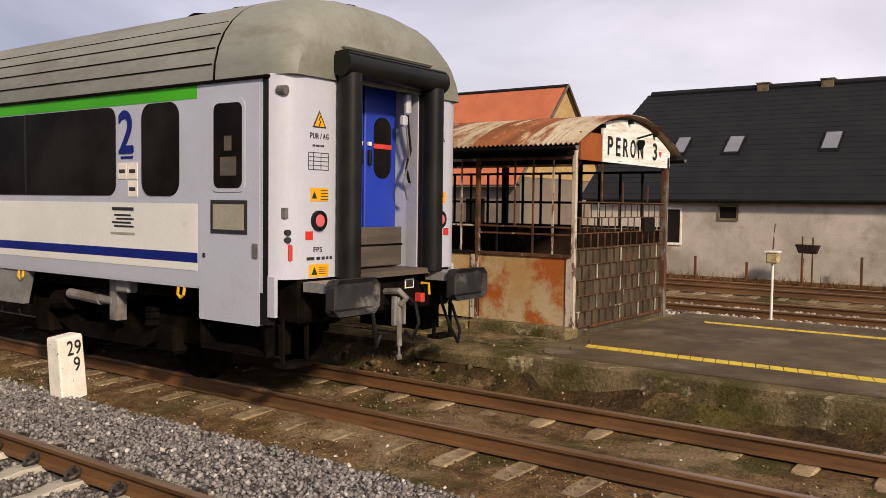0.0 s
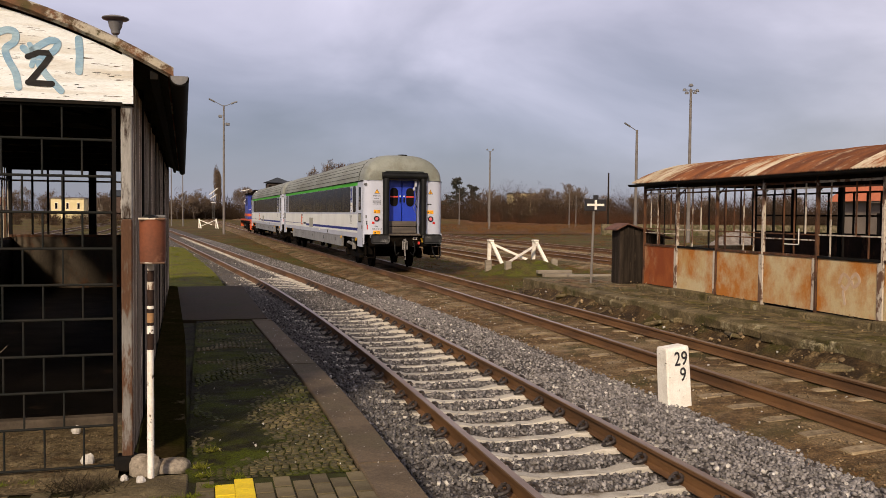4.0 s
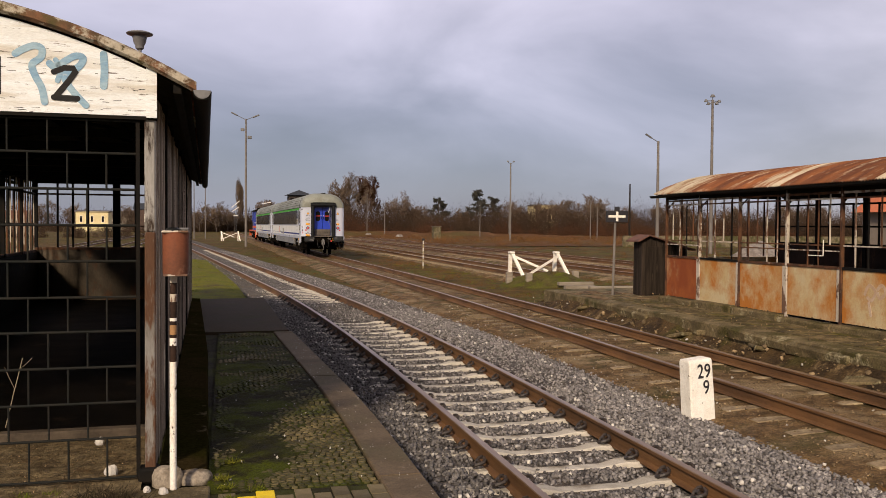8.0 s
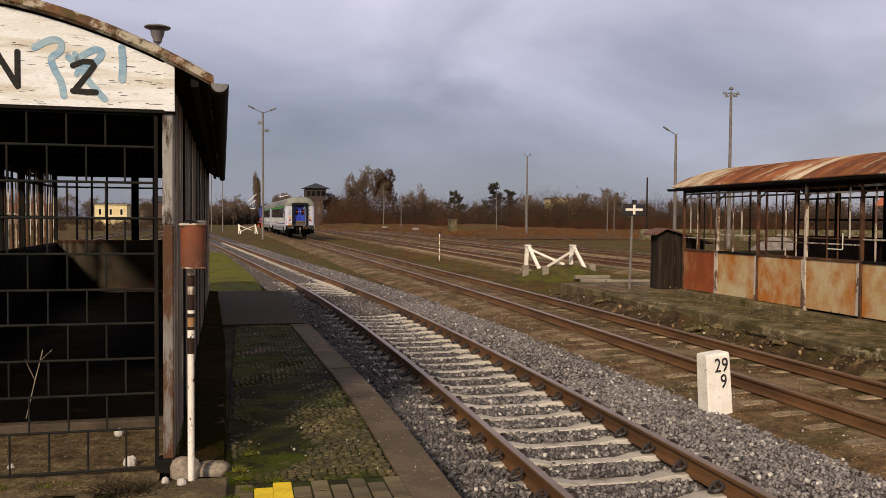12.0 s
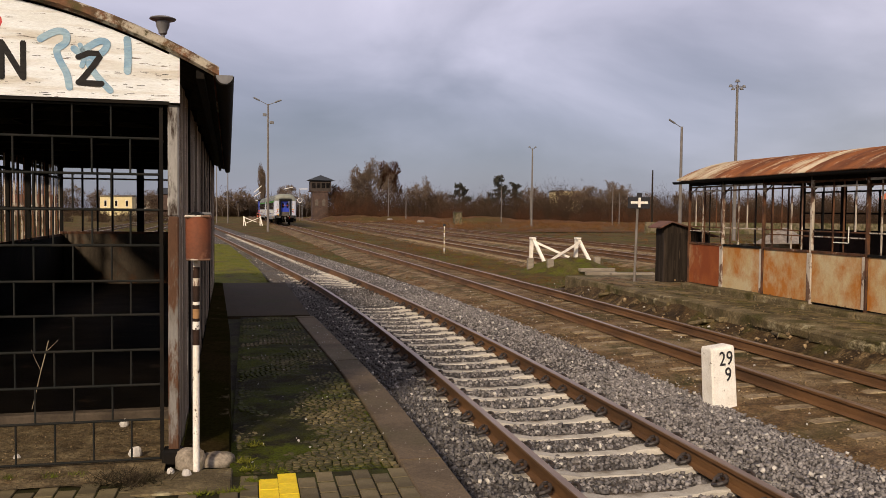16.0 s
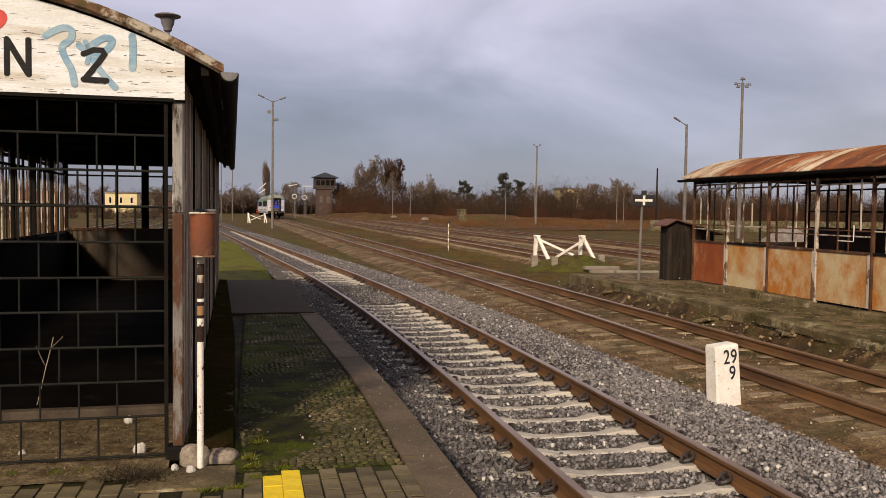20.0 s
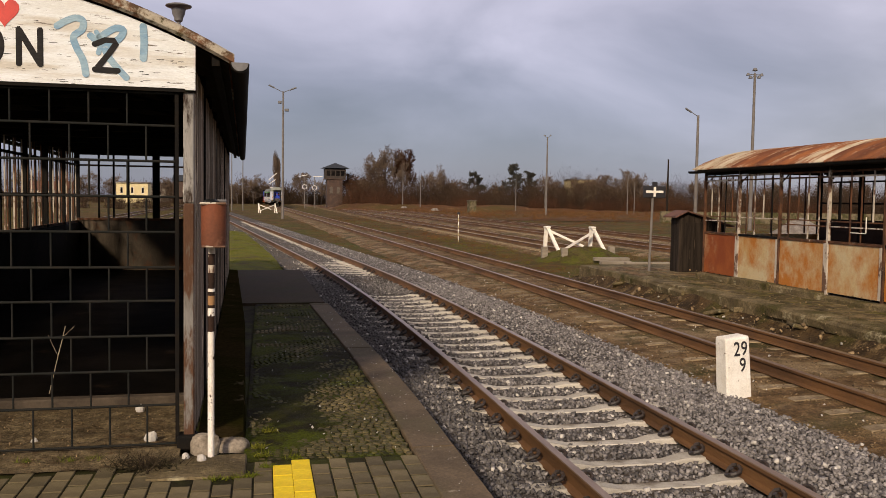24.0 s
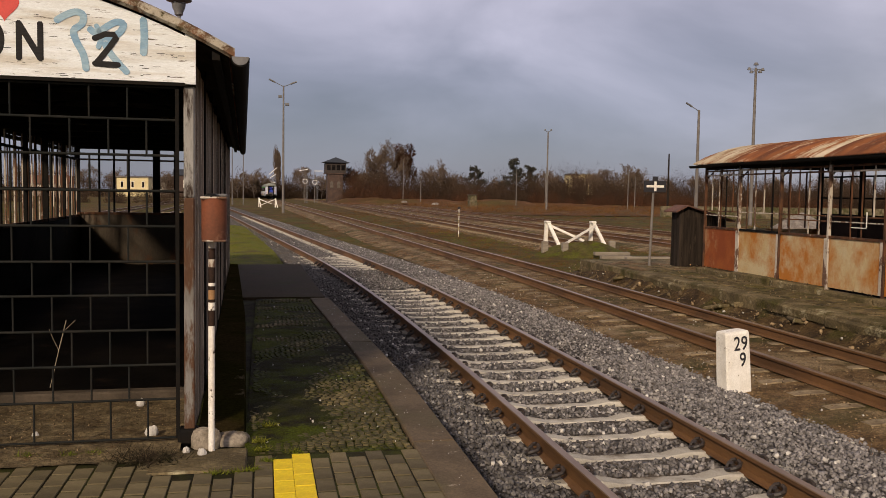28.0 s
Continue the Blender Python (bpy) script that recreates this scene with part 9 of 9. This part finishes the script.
def build_bushes():
    def belt(name, n, xf, yf, hf, mat_name, each, label, width=.018, category="bushes", twig=.17, round_=1.0):
        """Domed bushes: fine short twigs that fill each dome, leaning outwards."""
        c, R = [], []
        for _ in range(n):
            t = random.random()
            h = hf(t) * random.uniform(.55, 1.1)
            c.append((xf(t), yf(t), -.4)); R.append((h * random.uniform(.4, .75) * round_, h * .5, h))
        c, R = np.repeat(np.array(c), each, 0), np.repeat(np.array(R), each, 0)
        k = len(c)
        u = rng.normal(size=(k, 3)); u[:, 2] = abs(u[:, 2]); u /= np.linalg.norm(u, axis=1)[:, None]
        rr = rng.uniform(0, 1, (k, 1)) ** .5 * rng.uniform(.75, 1.0, (k, 1))
        p = c + u * R * rr
        d = u * .6 + rng.normal(size=(k, 3)) * .45; d[:, 2] = abs(d[:, 2]) + .35
        d /= np.linalg.norm(d, axis=1)[:, None]
        L = R[:, 2:] * twig * rng.uniform(.4, 1.2, (k, 1))
        s = np.cross(d, rng.normal(size=(k, 3))); s /= np.linalg.norm(s, axis=1)[:, None]
        v = np.stack([p - s * width, p + s * width, p + d * L], 1).reshape(-1, 3)
        stuff(name, v, np.arange(len(v)).reshape(-1, 3), mat_name, label, category)

    U = random.uniform
    belt("thicket", 620, lambda t: 19 + 178 * t + U(-1, 1), lambda t: U(180, 210), lambda t: 8.3 + 1.2 * math.sin(t * 29) + .9 * math.sin(t * 71), "twig", 960, "dense brown winter thicket along the yard", .020, twig=.12)
    belt("red_thicket", 130, lambda t: 19 + 105 * t + U(-1, 1), lambda t: U(168, 178), lambda t: 4.2 + 1.1 * math.sin(t * 23 + 1), "twig_red", 700, "reddish-brown leafless bushes", .019, twig=.12)
    belt("undergrowth", 170, lambda t: -20 + 48 * t, lambda t: U(290, 304), lambda t: 7.6, "twig", 330, "brown bushes behind the tracks", .04)
    belt("tower_bushes", 34, lambda t: 17 + 11 * t, lambda t: U(178, 192), lambda t: 7.8 - 2.2 * abs(t - .45) * 2, "twig_red", 900, "rounded red-brown bushes beside the signal box", .02, twig=.1)
    belt("hedge", 60, lambda t: -60 + 40 * t, lambda t: U(262, 270), lambda t: 2.2, "twig", 260, "low dark hedge before the yellow building", .03)
    belt("left_thicket", 70, lambda t: -70 + 60 * t, lambda t: U(150, 165), lambda t: 2.2, "twig", 330, "brown bushes beyond the yard", .025)
    belt("dry_reeds", 700, lambda t: 24 + 100 * t + U(-3, 3), lambda t: U(104, 170), lambda t: .95, "dry_grass", 70, "tall dry rust-brown grass beside the tracks", .016, "grass", .5, 2.2)
    belt("dry_grass", 420, lambda t: 10 + 40 * t, lambda t: U(52, 118), lambda t: .26, "dry_grass", 40, "low dry grass between the tracks", .012, "grass", .5, 3.0)
    belt("near_dry_grass", 900, lambda t: U(3, 17), lambda t: U(24, 110), lambda t: .2, "dry_grass", 36, "short dry grass beside the stone bed", .008, "grass", .5, 3.0)
    belt("far_woods", 420, lambda t: -160 + 420 * t, lambda t: U(300, 330), lambda t: 9.6 + 1.5 * math.sin(t * 40), "twig", 240, "dim far belt of bare trees", .06, "woods")
    # rust-brown dry meadow at the thicket's foot
    rows = [[(x, y, -.30 + .25 * noise.noise((x * .15, y * .15, 7)) * min(1, (y - 98) / 14)) for x in np.linspace(18, 215, 90)] for y in np.linspace(98, 205, 40)]
    tagged(part("dry_meadow", MB().loft(rows), "dry_meadow", smooth=True), "rust-brown dry meadow below the thicket", "meadow", kind="structure")
    # weeds on the near platform
    def tufts(name, spots, mat_name, label, size, n):
        v, f = twig_soup(np.array([(x, y, z) for x, y, z in spots]), n, np.array([(size * .7, size * .35, .004)] * len(spots)), np.array([size] * len(spots)), np.full(len(spots), .003), .55)
        stuff(name, v, f, mat_name, label, "weeds")

    tufts("paving_weeds", [(-.78, 5.62, P2), (-.66, 5.55, P2), (-.70, 5.5, P2)], "weed_dark", "dry dark weed tuft between pavers", .13, 140)
    tufts("moss_tufts", [(-1.2, 5.74, P2), (-1.05, 5.76, P2), (-1.45, 5.75, P2), (-.05, 5.28, P2), (-.16, 5.26, P2), (-.28, 5.25, P2), (.02, 5.45, P2), (.0, 5.7, P2), (-.02, 5.9, P2), (.2, 5.63, P2), (.05, 6.3, P2)], "weed_green", "small green grass tufts in the paving", .045, 90)
    spots = [(random.uniform(-4.9, .45) + bend(y, 20, 10, -.062), y, .2) for y in np.linspace(20.5, 46, 420)]
    tufts("grass_blades", spots, "weed_green", "short green grass on the platform's end", .09, 26)
    spots = [(train_x(y) + random.choice((-1.9, -1.75, 1.4, 1.55)) + random.uniform(-.2, .2), y, -.27) for y in np.linspace(0, 40, 170)]
    tufts("trackside_grass", spots, "dry_grass", "short dry grass beside the middle track", .07, 22)
    spots = [(U(9.5, 17), U(24, 52), -.33) for _ in range(500)]
    tufts("rough_grass", spots, "weed_green", "rough mossy grass around the siding", .14, 18)
    spots = [(U(9, 17), U(24, 60), -.33) for _ in range(650)]
    tufts("rough_dry_grass", spots, "dry_grass", "rough dry grass around the siding", .17, 16)
    spots = [(8.84 + U(-.12, .02), U(0, 22), -.2) for _ in range(120)]
    tufts("platform_weeds", spots, "dry_grass", "dry weeds along the platform's foot", .09, 16)


def build_heaps():
    for x, y, r, h in ((31, 47, 2.2, 1.5), (34.5, 46, 1.8, 1.4), (39, 58, 2.6, 1.5)):
        rows = [[(x + r * q * math.cos(t) * (1 + .15 * noise.noise((math.cos(t) * 2, math.sin(t) * 2, q))), y + r * q * math.sin(t), -.4 + h * (1 - q) ** .9 + .1 * noise.noise((t * 3, q * 5, x))) for t in np.linspace(0, 2 * math.pi, 19)[:-1]] for q in (1, .8, .6, .4, .2, .05)]
        tagged(part("rubble_mound", MB().loft(rows, close=True, caps=True), "rubble"), "pale grey heap of rubble beyond the shelter", "rubble", group="heaps of rubble")
    # long earth bank below the thicket
    rows = []
    for x in np.linspace(12, 190, 150):
        h = (1.35 + .5 * noise.noise((x * .12, 3, 1)) + .35 * noise.noise((x * .5, 8, 2))) * min(1, (x - 11.5) / 4) * (1 if x < 48 else max(.45, 1 - (x - 48) / 40))
        rows.append([(x, 158 + 20 * q, -.42 + h * g + .12 * noise.noise((x * .8, q * 6, 4))) for q, g in ((0, 0), (.2, .3), (.4, .75), (.55, 1), (.75, .95), (1, .7))])
    tagged(part("earth_bank", MB().loft(rows), "dry_meadow", smooth=True), "low brown earth bank with dry grass below the thicket", "bank", kind="structure")
    for x, w, z in ((25.6, .6, .9), (31.5, .8, .5)):
        rows = [[(x + w * q * math.cos(t), 161 + w * .5 * q * math.sin(t), z - .6 + w * .7 * h) for t in np.linspace(0, 2 * math.pi, 8)[:-1]] for h, q in ((0, 1), (.5, .9), (.85, .5))]
        tagged(part("rubble_lump", MB().loft(rows, close=True, caps=True), "rubble"), "pale lump of broken concrete on the bank", "rubble", group="heaps of rubble")
    n = 9000
    y, o = rng.uniform(-6, 12, n), rng.uniform(-2.3, 2.3, n)
    keep = np.minimum(abs(o - HEAD), abs(o + HEAD)) > .1
    p = np.stack([18.4 + o, y, np.where(abs(o) > 1.75, -.3, -.2) + rng.uniform(0, .03, n)], 1)[keep]
    rock_cloud("yard_stones", p, .045, .7, "yard_rock", "pale stones of the yard track", "ballast")


build_milestone()
build_cross_sign()
build_hut()
build_siding_end()
build_masts()
build_signals()
build_long_house()
build_barn()
build_far_houses()
build_tower()
build_heaps()
build_trees()
build_bushes()


motions()
